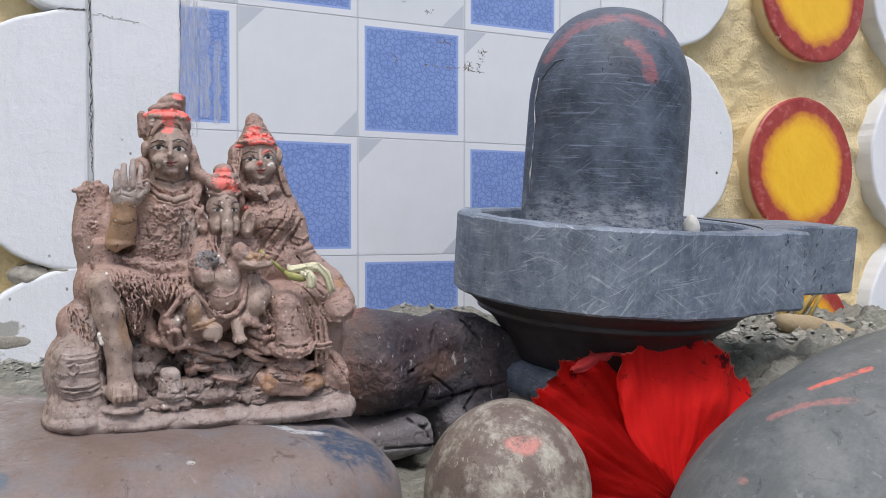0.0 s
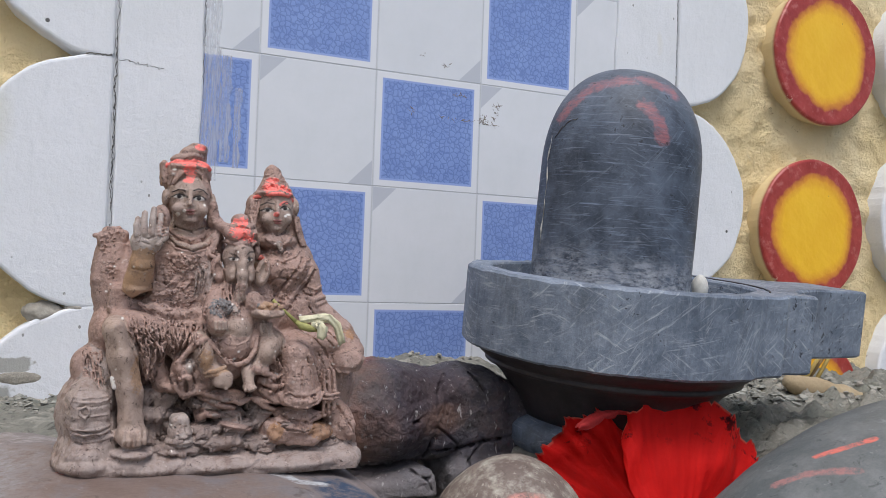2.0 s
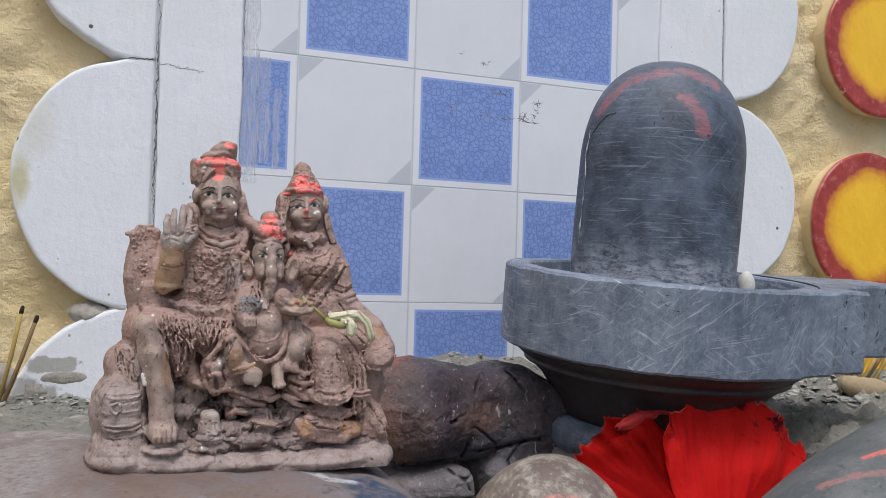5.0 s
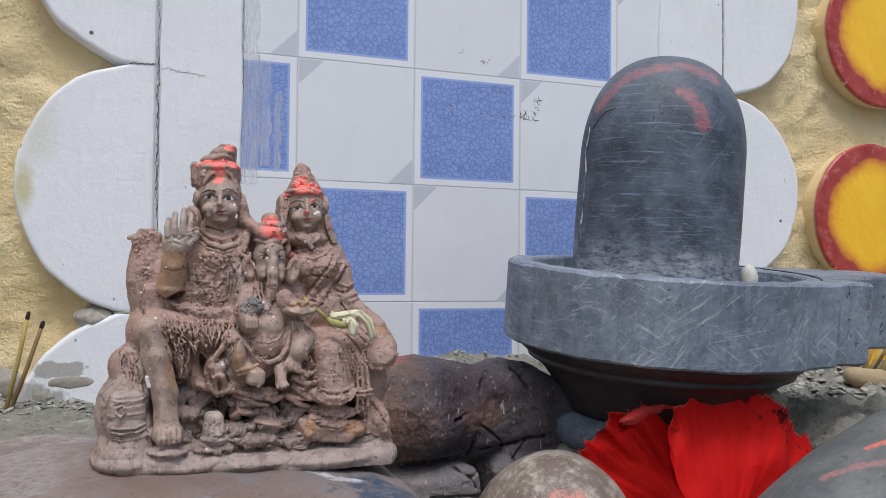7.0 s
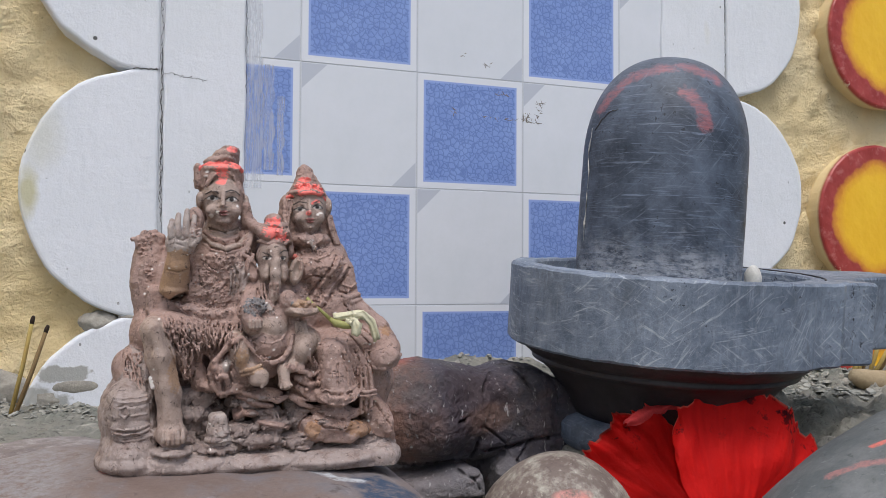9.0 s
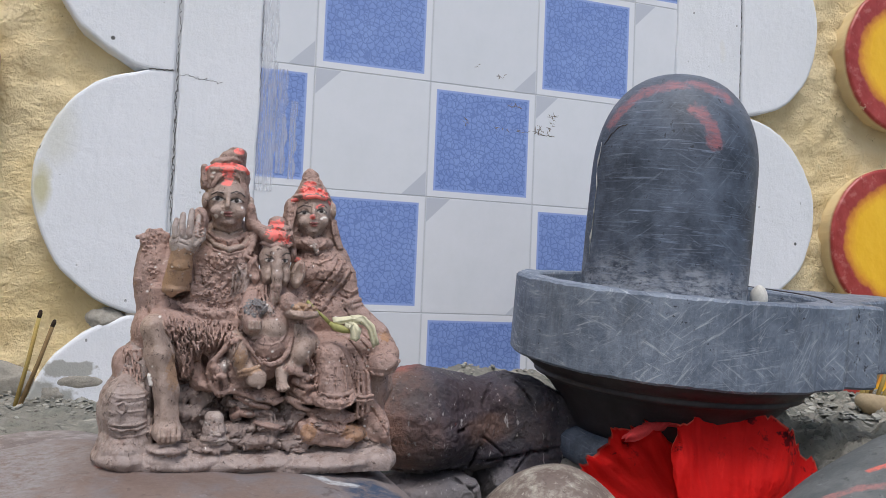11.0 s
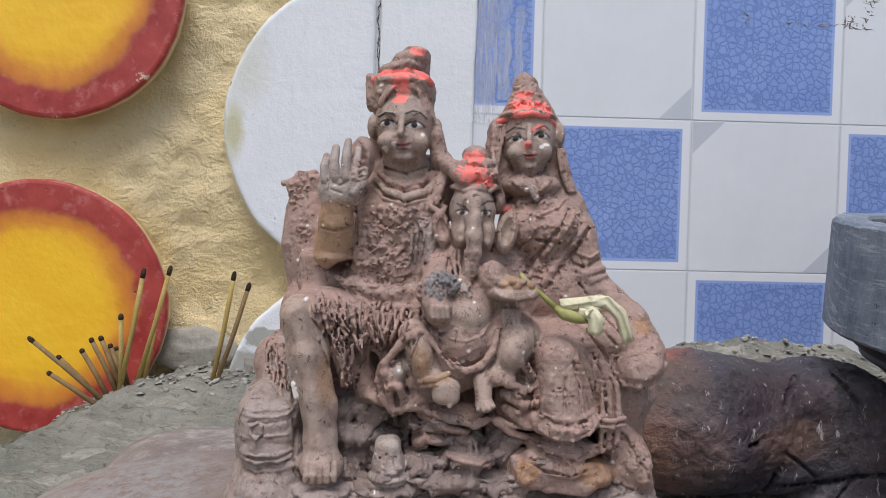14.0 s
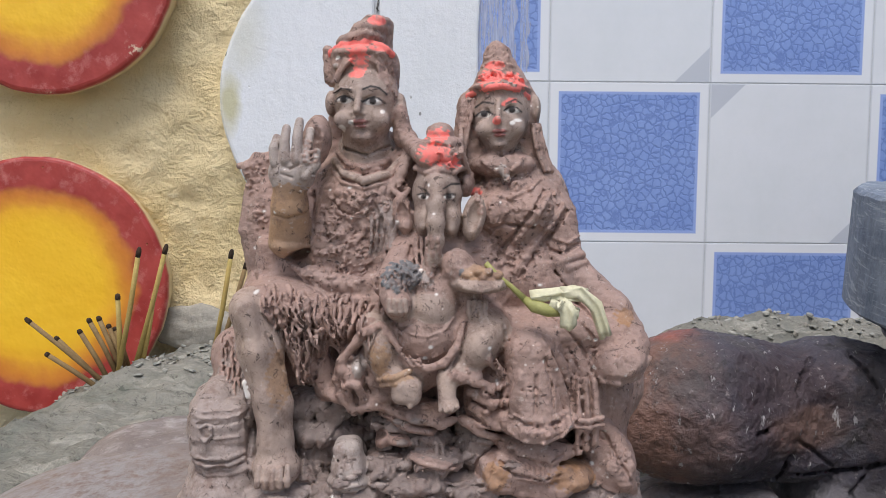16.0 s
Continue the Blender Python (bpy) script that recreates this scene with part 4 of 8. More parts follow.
class Clay:
    """A block of space in millimetres that rounded forms are blended into."""

    def __init__(self, lo, hi, step):
        self.lo, self.step = np.array(lo, float), step
        self.n = [int((b - a) / step) + 1 for a, b in zip(lo, hi)]
        self.d = np.full(self.n, 20.0, np.float32)
        self.c = np.zeros(self.n, np.int8)
        self.marks = []

    def space(self, a, b):
        i0 = np.clip(((np.array(a) - self.lo) / self.step).astype(int) - 1, 0, self.n)
        i1 = np.clip(((np.array(b) - self.lo) / self.step).astype(int) + 2, 0, self.n)
        s = tuple(slice(p, q) for p, q in zip(i0, i1))
        ax = [self.lo[k] + self.step * np.arange(i0[k], i1[k]) for k in range(3)]
        return s, ax[0][:, None, None], ax[1][None, :, None], ax[2][None, None, :]

    def blend(self, s, d, k, key):
        old = self.d[s]
        d = d.astype(np.float32)
        h = np.clip(0.5 + 0.5 * (old - d) / k, 0, 1)
        self.c[s] = np.where(d < old, TONES.index(key), self.c[s])
        self.d[s] = old * (1 - h) + d * h - k * h * (1 - h)

    def ball(self, x, y, z, rx, ry, rz, key="clay", k=1.5, tilt=0.0):
        """An ellipsoid, leaning by tilt degrees in the x-z plane."""
        r = max(rx, rz) + 3 * k
        s, X, Y, Z = self.space((x - r, y - ry - 3 * k, z - r), (x + r, y + ry + 3 * k, z + r))
        c, w = math.cos(radians(tilt)), math.sin(radians(tilt))
        U, W = (X - x) * c + (Z - z) * w, (Z - z) * c - (X - x) * w
        q = np.sqrt((U / rx) ** 2 + ((Y - y) / ry) ** 2 + (W / rz) ** 2)
        w2 = np.sqrt((U / rx ** 2) ** 2 + ((Y - y) / ry ** 2) ** 2 + (W / rz ** 2) ** 2) + 1e-6
        self.blend(s, np.where(q > 0.05, q * (q - 1) / w2, -min(rx, ry, rz)), k, key)

    def limb(self, x0, y0, z0, x1, y1, z1, r0, r1, key="clay", k=1.5):
        """A rounded bar that tapers from r0 to r1."""
        r = max(r0, r1) + 3 * k
        s, X, Y, Z = self.space((min(x0, x1) - r, min(y0, y1) - r, min(z0, z1) - r), (max(x0, x1) + r, max(y0, y1) + r, max(z0, z1) + r))
        v = np.array((x1 - x0, y1 - y0, z1 - z0), float)
        t = np.clip(((X - x0) * v[0] + (Y - y0) * v[1] + (Z - z0) * v[2]) / (v @ v + 1e-9), 0, 1)
        d = np.sqrt((X - x0 - t * v[0]) ** 2 + (Y - y0 - t * v[1]) ** 2 + (Z - z0 - t * v[2]) ** 2) - (r0 + (r1 - r0) * t)
        self.blend(s, d, k, key)

    def slab(self, x, y, z, hx, hy, hz, round_=1.5, key="clay", k=1.0, tilt=0.0):
        """A block with rounded edges, half sizes hx, hy, hz."""
        r = math.hypot(hx, hz) + 3 * k + 1
        s, X, Y, Z = self.space((x - r, y - hy - 3 * k - 1, z - r), (x + r, y + hy + 3 * k + 1, z + r))
        c, w = math.cos(radians(tilt)), math.sin(radians(tilt))
        U, W, V = np.abs((X - x) * c + (Z - z) * w) - hx + round_, np.abs((Z - z) * c - (X - x) * w) - hz + round_, np.abs(Y - y) - hy + round_
        d = np.sqrt(np.maximum(U, 0) ** 2 + np.maximum(V, 0) ** 2 + np.maximum(W, 0) ** 2) + np.minimum(np.maximum(np.maximum(U, V), W), 0) - round_
        self.blend(s, d, k, key)

    def dig(self, x0, y0, z0, x1, y1, z1, r, k=0.6):
        """A rounded groove cut along a line."""
        m = r + 3 * k
        s, X, Y, Z = self.space((min(x0, x1) - m, min(y0, y1) - m, min(z0, z1) - m), (max(x0, x1) + m, max(y0, y1) + m, max(z0, z1) + m))
        v = np.array((x1 - x0, y1 - y0, z1 - z0), float)
        t = np.clip(((X - x0) * v[0] + (Y - y0) * v[1] + (Z - z0) * v[2]) / (v @ v + 1e-9), 0, 1)
        d = r - np.sqrt((X - x0 - t * v[0]) ** 2 + (Y - y0 - t * v[1]) ** 2 + (Z - z0 - t * v[2]) ** 2)
        old = self.d[s]
        h = np.clip(0.5 - 0.5 * (old - d) / k, 0, 1)
        self.d[s] = (old * (1 - h) + d * h + k * h * (1 - h)).astype(np.float32)

    def front(self, x, z):
        """The y of the front face at x, z, or None."""
        i, k = int(round((x - self.lo[0]) / self.step)), int(round((z - self.lo[2]) / self.step))
        if not (0 <= i < self.n[0] and 0 <= k < self.n[2]):
            return None
        hit = np.nonzero(self.d[i, :, k] < 0)[0]
        if not len(hit):
            return None
        j = hit[0]
        d0, d1 = (self.d[i, j - 1, k], self.d[i, j, k]) if j else (1.0, 0.0)
        return self.lo[1] + self.step * (j - 1 + min(1.0, d0 / max(d0 - d1, 1e-6)))

    def bead(self, x, z, rx, rz, ry, key="clay", k=0.4, sink=0.2):
        """A small swelling on the front face."""
        y = self.front(x, z)
        if y is not None:
            self.ball(x, y + ry * sink, z, rx, ry, rz, key, k)

    def trail(self, x0, z0, x1, z1, sink):
        n = max(1, int(math.hypot(x1 - x0, z1 - z0) / 1.6))
        pts = []
        for j in range(n + 1):
            x, z = x0 + (x1 - x0) * j / n, z0 + (z1 - z0) * j / n
            y = self.front(x, z)
            if y is not None:
                pts.append((x, y + sink, z))
        return [(a, b) for a, b in zip(pts, pts[1:]) if abs(a[1] - b[1]) < 3.5]

    def ridge(self, x0, z0, x1, z1, r, key="clay", k=0.25):
        """A raised cord along the front face."""
        for a, b in self.trail(x0, z0, x1, z1, 0.0):
            self.limb(*a, *b, r, r, key, k)

    def groove(self, x0, z0, x1, z1, r, depth=0.0):
        """A cut along the front face."""
        for a, b in self.trail(x0, z0, x1, z1, 0.0):
            self.dig(*a, *b, r)
            if depth:
                self.dig(a[0], a[1] + depth, a[2], b[0], b[1] + depth, b[2], r * 0.8)

    def paint(self, x, z, rx, rz, key):
        """A brush mark of pigment on the front face, laid on when the mesh is made."""
        y = self.front(x, z)
        if y is not None:
            self.marks.append((x, y, z, rx, rz, key))

    def dent(self, x, y, z, rx, ry, rz, k=0.8, tilt=0.0):
        """A hollow: an ellipsoid taken away."""
        r = max(rx, rz) + 3 * k
        s, X, Y, Z = self.space((x - r, y - ry - 3 * k, z - r), (x + r, y + ry + 3 * k, z + r))
        c, w = math.cos(radians(tilt)), math.sin(radians(tilt))
        U, W = (X - x) * c + (Z - z) * w, (Z - z) * c - (X - x) * w
        d = (1 - np.sqrt((U / rx) ** 2 + ((Y - y) / ry) ** 2 + (W / rz) ** 2)) * min(rx, ry, rz)
        old = self.d[s]
        h = np.clip(0.5 - 0.5 * (old - d) / k, 0, 1)
        self.d[s] = (old * (1 - h) + d * h + k * h * (1 - h)).astype(np.float32)

    def scoop(self, x, z, rx, rz, depth, k=0.5, tilt=0.0):
        """A shallow hollow in the front face."""
        y = self.front(x, z)
        if y is not None:
            self.dent(x, y, z, rx, depth, rz, k, tilt)

    def cord(self, pts, r, key="clay", k=0.25):
        """A raised cord along a line on the front face."""
        for a, b in zip(pts, pts[1:]):
            self.ridge(*a, *b, r, key, k)

    def cut(self, pts, r, depth=0.0):
        """A groove along a line on the front face."""
        for a, b in zip(pts, pts[1:]):
            self.groove(*a, *b, r, depth)

    def fold(self, pts, r0, r1, key="clay", k=0.8):
        """A soft pleat through places, from radius r0 to r1."""
        n = len(pts) - 1
        for i, (a, b) in enumerate(zip(pts, pts[1:])):
            ra, rb = r0 + (r1 - r0) * i / n, r0 + (r1 - r0) * (i + 1) / n
            ya, yb = self.front(a[0], a[2]), self.front(b[0], b[2])
            if i == 0:
                y = a[1] if ya is None else min(a[1], ya + 0.2 * ra)
            yn = b[1] if yb is None else min(b[1], yb + 0.2 * rb)
            self.limb(a[0], y, a[2], b[0], yn, b[2], ra, rb, key, k)
            y = yn

    def tufts(self, a, b, c, d, n, lean, length, r, seed, key="cloth"):
        """Locks of fur over the patch with corners a b above and c d below; lean is the slant at each side."""
        rs = random.Random(seed)
        spots = sorted(((rs.random(), rs.random()) for _ in range(n)), key=lambda p: -p[1])
        for u, v in spots:
            x = (a[0] * (1 - u) + b[0] * u) * (1 - v) + (c[0] * (1 - u) + d[0] * u) * v
            z = (a[1] * (1 - u) + b[1] * u) * (1 - v) + (c[1] * (1 - u) + d[1] * u) * v
            t = radians(lean[0] * (1 - u) + lean[1] * u + rs.uniform(-16, 16))
            ln, bend = length * rs.uniform(0.7, 1.3), rs.uniform(-0.5, 0.5)
            y, px, pz = self.front(x, z), x, z
            for j in range(3):
                q = t + bend * (j - 1)
                nx, nz = px + math.sin(q) * ln / 3, pz - math.cos(q) * ln / 3
                ny = self.front(nx, nz)
                if y is None or ny is None or abs(ny - y) > 2.5:
                    break
                self.dig(px + 1.5 * r, y - 0.1, pz, nx + 1.5 * r, ny - 0.1, nz, r * 0.75, 0.15)
                self.dig(px + 1.5 * r, y + 0.7, pz, nx + 1.5 * r, ny + 0.7, nz, r * 0.6, 0.15)
                self.limb(px, y - 0.15 * r, pz, nx, ny - 0.1 * r, nz, 1.25 * r * (1 - 0.2 * j), 1.25 * r * (0.8 - 0.2 * j), key, 0.1)
                px, pz, y = nx, nz, ny

    def filigree(self, x, z, rx, rz, n, size, seed, key="clay"):
        """Worn small ornament: curls, knobs and drilled pits."""
        rs = random.Random(seed)
        for _ in range(n):
            a, q = rs.uniform(0, 6.283), math.sqrt(rs.random())
            px, pz = x + rx * q * math.cos(a), z + rz * q * math.sin(a)
            kind, s = rs.random(), size * rs.uniform(0.7, 1.3)
            if kind < 0.45:
                t0, turn = rs.uniform(0, 6.283), rs.uniform(2.5, 5.5)
                self.cord([(px + s * math.cos(t0 + turn * j / 5), pz + s * math.sin(t0 + turn * j / 5)) for j in range(6)], s * 0.42, key, 0.12)
            elif kind < 0.72:
                self.bead(px, pz, s * rs.uniform(0.6, 1.1), s * rs.uniform(0.5, 0.9), s * 0.75, key, 0.25)
            else:
                y = self.front(px, pz)
                if y is not None:
                    self.dig(px, y - 0.2, pz, px + rs.uniform(-0.5, 0.5), y + s * 0.9, pz + rs.uniform(-0.3, 0.3), s * 0.42, 0.2)

    def pits(self, x, z, rx, rz, n, r, seed):
        """Small blown holes in the cast."""
        rs = random.Random(seed)
        for _ in range(n):
            a, q = rs.uniform(0, 6.283), math.sqrt(rs.random())
            px, pz = x + rx * q * math.cos(a), z + rz * q * math.sin(a)
            y = self.front(px, pz)
            if y is not None:
                s = r * rs.uniform(0.5, 1.3)
                self.dig(px, y - 0.1, pz, px, y + s, pz, s, 0.15)

    def stroke(self, pts, r, key):
        """A brush line of pigment on the front face, laid on when the mesh is made."""
        for a, b in zip(pts, pts[1:]):
            n = max(1, int(math.dist(a, b) / (r * 0.8)))
            for j in range(n + 1):
                self.paint(a[0] + (b[0] - a[0]) * j / n, a[1] + (b[1] - a[1]) * j / n, r, r, key)

    def lattice(self, size, seed):
        rs = np.random.RandomState(seed)
        g = [max(2, int(n * self.step / size) + 2) for n in self.n]
        lat = rs.rand(*g).astype(np.float32) - 0.5
        for ax in range(3):
            u = np.linspace(0, g[ax] - 1.001, self.n[ax])
            i, f = u.astype(int), (u % 1).astype(np.float32)
            f = (f * f * (3 - 2 * f)).reshape([-1 if k == ax else 1 for k in range(3)])
            lat = np.take(lat, i, ax) * (1 - f) + np.take(lat, i + 1, ax) * f
        return lat

    def roughen(self, amp, size, seed):
        self.d += amp * self.lattice(size, seed)

    def crust(self, amp, size, seed, keys):
        """Ridged relief, as of worn small ornament, on the forms of some pigments."""
        on = np.isin(self.c, [TONES.index(k) for k in keys])
        self.d += np.where(on, amp * (0.3 - 2 * np.abs(self.lattice(size, seed))), 0).astype(np.float32)

    def mesh(self, name, scale=0.001):
        d, st = self.d, self.step
        nx, ny, nz = self.n
        inside = d < 0
        corners = [(a, b, c) for a in (0, 1) for b in (0, 1) for c in (0, 1)]
        cut = lambda arr, o: arr[o[0]:nx - 1 + o[0], o[1]:ny - 1 + o[1], o[2]:nz - 1 + o[2]]
        cnt = sum(cut(inside, o).astype(np.int8) for o in corners)
        I = np.argwhere((cnt > 0) & (cnt < 8))
        idx = np.full((nx - 1, ny - 1, nz - 1), -1, np.int64)
        idx[tuple(I.T)] = np.arange(len(I))
        acc, num = np.zeros((len(I), 3)), np.zeros(len(I))
        for a in corners:
            for ax in range(3):
                if a[ax]:
                    continue
                b = list(a)
                b[ax] = 1
                da, db = d[tuple((I + a).T)], d[tuple((I + b).T)]
                m = (da < 0) != (db < 0)
                t = np.where(m, da / np.where(m, da - db, 1), 0)
                p = np.array(a, float)[None] + t[:, None] * (np.array(b) - np.array(a))[None]
                acc += np.where(m[:, None], p, 0)
                num += m
        V = (self.lo + st * (I + acc / num[:, None])) * scale
        faces = []
        for ax in range(3):
            u, w = [k for k in range(3) if k != ax]
            sl0, sl1 = [slice(1, n - 1) for n in self.n], [slice(1, n - 1) for n in self.n]
            sl1[ax] = slice(2, self.n[ax])
            a, b = inside[tuple(sl0)], inside[tuple(sl1)]
            E = np.argwhere(a != b) + 1
            flip = a[tuple((E - 1).T)]
            q = []
            for du, dw in ((1, 1), (0, 1), (0, 0), (1, 0)):
                e = E.copy()
                e[:, u] -= du
                e[:, w] -= dw
                q.append(idx[tuple(e.T)])
            q = np.stack(q, 1)
            if ax == 1:
                flip = ~flip
            q[~flip] = q[~flip][:, ::-1]
            faces.append(q)
        F = np.concatenate(faces)
        F = F[(F >= 0).all(1)]
        me = bpy.data.meshes.new(name)
        me.vertices.add(len(V))
        me.vertices.foreach_set("co", V.ravel())
        me.loops.add(F.size)
        me.loops.foreach_set("vertex_index", F.ravel().astype(np.int32))
        me.polygons.add(len(F))
        me.polygons.foreach_set("loop_start", np.arange(0, F.size, 4, dtype=np.int32))
        me.polygons.foreach_set("loop_total", np.full(len(F), 4, np.int32))
        me.polygons.foreach_set("use_smooth", np.ones(len(F), bool))
        me.update(calc_edges=True)
        near = np.clip(np.rint(I + acc / num[:, None]).astype(int), 0, np.array(self.n) - 1)
        table = np.array([PIGMENT[k] for k in TONES])
        tint = table[self.c[tuple(near.T)]]
        mm = V / scale
        for x, y, z, rx, rz, key in self.marks:
            at = np.nonzero((np.abs(mm[:, 0] - x) < rx * 1.5 + 1) & (np.abs(mm[:, 2] - z) < rz * 1.5 + 1) & (np.abs(mm[:, 1] - y) < 4.0))[0]
            u, v = mm[at, 0], mm[at, 2]
            wob = 0.35 * np.sin(u * 2.3 + v * 1.7) * np.sin(v * 2.9 + 1.0) if min(rx, rz) > 1.8 else 0.0
            w = np.clip((1.0 - np.hypot((u - x) / rx, (v - z) / rz) - wob) * min(rx, rz) / 0.30 + 0.5, 0, 1)[:, None]
            if key == "powder":
                w = w * np.clip(sheet_noise(u * 1.1 + 40, v * 1.1 + 40, 5) * 1.6 - 0.1 + 0.5 * sheet_noise(u * 2.7 + 90, v * 2.7 + 90, 6), 0.25, 1)[:, None]
            tint[at] = tint[at] * (1 - w) + np.array(PIGMENT[key])[None] * w
        col = np.concatenate([tint, np.ones((len(V), 1))], 1)
        at = me.color_attributes.new("pigment", "FLOAT_COLOR", "POINT")
        at.data.foreach_set("color", col.ravel())
        return me


g = Clay((-78, -40, -6), (78, 42, 146), 0.36)
# plinth and rock
g.slab(4.3, 2.0, -5.0, 58.0, 29.0, 4.4, 2.0, "dust", 2)
g.ball(-54.2, 0.0, -3.8, 12.3, 22.0, 5.3, "dust", 5)
g.ball(59.9, 2.0, -3.8, 10.2, 22.0, 6.0, "dust", 5)
g.ball(-52.1, -12.0, 1.2, 13.4, 19.0, 5.7, "dust", 4)
g.ball(-29.7, -14.0, -0.5, 21.6, 19.0, 5.6, "dust", 4)
g.ball(-36.0, -18.0, 1.8, 9.8, 14.0, 4.2, "dust", 2)
g.ball(-0.7, -12.0, -1.3, 25.1, 20.0, 5.0, "dust", 4)
g.ball(32.2, -12.0, -2.1, 28.4, 21.0, 5.0, "dust", 4)
g.ball(58.0, -6.0, -2.9, 11.0, 22.0, 6.2, "dust", 4)
g.ball(10.6, 6.0, 0.8, 43.0, 24.0, 10.8, "stone", 5)
g.ball(49.1, 4.0, 2.1, 19.6, 24.0, 11.7, "stone", 4)
g.ball(-33.0, 18.0, 11.8, 22.5, 16.0, 20.6, "clay", 4)
g.ball(-12.5, 20.0, 27.3, 39.6, 16.0, 24.5, "clay", 5)
g.ball(35.4, 18.0, 28.7, 39.3, 20.0, 24.4, "clay", 5)
# rock under the seats
g.ball(-26.0, -6.0, 18.7, 8.3, 10.0, 5.0, "stone", 1.6)
g.ball(-29.4, -10.0, 8.9, 4.3, 10.0, 3.3, "stone", 1.6)
g.ball(-26.6, -2.0, 26.2, 11.8, 12.0, 4.4, "stone", 1.6)
g.ball(-2.8, -6.0, 22.9, 9.9, 12.0, 4.3, "stone", 1.6)
g.ball(5.6, -10.0, 19.1, 7.3, 10.0, 3.9, "stone", 1.6)
g.ball(7.4, -14.0, 13.9, 8.8, 10.0, 4.2, "stone", 1.6)
g.ball(-5.4, -14.0, 11.0, 8.0, 10.0, 4.5, "stone", 1.6)
g.ball(18.8, -8.0, 18.1, 5.9, 10.0, 9.9, "stone", 1.6)
g.ball(1.2, -18.0, 7.7, 11.1, 9.0, 3.5, "stone", 1.6)
g.ball(-16.2, -18.0, 5.5, 11.1, 9.0, 2.9, "stone", 1.6)
g.ball(18.8, -16.0, 5.8, 9.6, 9.0, 3.8, "stone", 1.6)
g.ball(-18.8, -14.0, 31.2, 5.5, 5.0, 2.3, "clay", 0.8, -12)
g.ball(2.4, -16.0, 23.3, 6.4, 6.0, 1.6, "clay", 0.8, -12)
g.ball(7.4, -21.0, 14.6, 6.9, 5.0, 1.4, "clay", 0.8, -12)
g.ball(-2.4, -15.0, 19.3, 4.2, 6.0, 1.9, "clay", 0.8, -12)
g.ball(-6.6, -13.0, 20.2, 2.6, 6.0, 4.9, "clay", 0.8, -12)
g.dent(-18.7, -16.0, 23.8, 10.0, 6.0, 1.9, 1.2)
g.dent(-10.5, -17.0, 21.1, 4.2, 6.0, 2.2, 1.2)
g.dent(16.6, -21.0, 23.6, 3.8, 6.0, 1.9, 1.2)
g.ball(-28.9, -2.0, 9.8, 7.4, 12.0, 10.1, "stone", 3)
g.ball(-19.9, 0.0, 14.6, 10.2, 12.0, 8.5, "stone", 3)
# pale block
g.slab(-16.3, -20.0, 16.7, 3.9, 5.0, 4.0, 2.6, "pale", 1.6, 4)
g.ball(-16.2, -20.0, 12.5, 5.0, 7.0, 4.1, "pale", 2)
g.ball(-16.1, -20.0, 9.1, 6.0, 8.0, 2.7, "pale", 1.0)
# carved drum at the corner
g.ball(-54.1, -14.0, 22.9, 8.0, 12.0, 12.8, "dust", 1.2)
g.slab(-51.6, -14.0, 20.7, 7.7, 12.0, 10.8, 6.0, "dust", 2.0)
g.ball(-52.6, -14.0, 5.2, 10.0, 15.0, 5.5, "dust", 2.5)
g.ball(-53.9, 2.0, 39.6, 6.2, 8.0, 7.5, "cloth", 2.5)
g.ball(-48.8, -2.0, 33.0, 6.1, 9.0, 10.1, "clay", 3)
g.ball(-46.0, -8.0, 26.2, 4.6, 10.0, 16.5, "dust", 3)
g.ball(-45.1, -12.0, 9.3, 5.5, 12.0, 11.4, "dust", 3)
g.ball(-56.6, 4.0, 18.6, 8.5, 24.0, 15.0, "dust", 2)
g.ball(-53.1, 2.0, 2.4, 12.2, 28.0, 6.8, "dust", 3)
g.ball(-50.2, 8.0, 29.6, 8.3, 20.0, 19.0, "dust", 4)
g.ball(-44.5, 6.0, 12.5, 6.9, 18.0, 15.6, "dust", 4)
g.ball(-52.8, -10.0, 7.2, 10.4, 16.0, 7.2, "dust", 2.5)
g.ball(-43.5, 12.0, 78.0, 9.5, 11.0, 22.8, "clay", 3)
g.ball(-35.7, 8.0, 69.7, 8.7, 10.0, 20.8, "clay", 3)
g.ball(-46.0, 10.0, 53.7, 7.0, 16.0, 10.4, "clay", 3)
# seated man: torso, shoulders, neck
g.ball(-14.7, 4.0, 79.2, 14.9, 13.0, 25.4, "clay", 3)
g.ball(-16.2, 2.0, 62.3, 18.6, 13.0, 12.7, "clay", 3)
g.limb(-29.1, 5.0, 90.6, -0.7, 5.0, 91.3, 6.89, 6.19, "clay", 4)
g.ball(-13.9, 9.0, 99.6, 15.9, 7.0, 8.6, "clay", 3)
g.ball(-13.4, 2.0, 101.1, 8.0, 9.0, 7.7, "skin", 2)
g.ball(-13.5, -3.0, 87.0, 12.9, 9.0, 10.2, "clay", 3)
g.ball(-21.0, -1.0, 75.9, 11.7, 10.0, 11.7, "clay", 3)
g.ball(-1.5, 2.0, 94.7, 5.0, 8.0, 8.4, "clay", 2)
g.ball(-6.7, -3.0, 76.4, 9.9, 9.0, 11.6, "clay", 3)
# loose cloth on the chest
g.ball(-6.5, -9.0, 80.8, 5.5, 4.0, 6.5, "dust", 1.2, 15)
g.ball(-15.1, -7.0, 70.6, 5.9, 5.0, 5.9, "clay", 1.2)
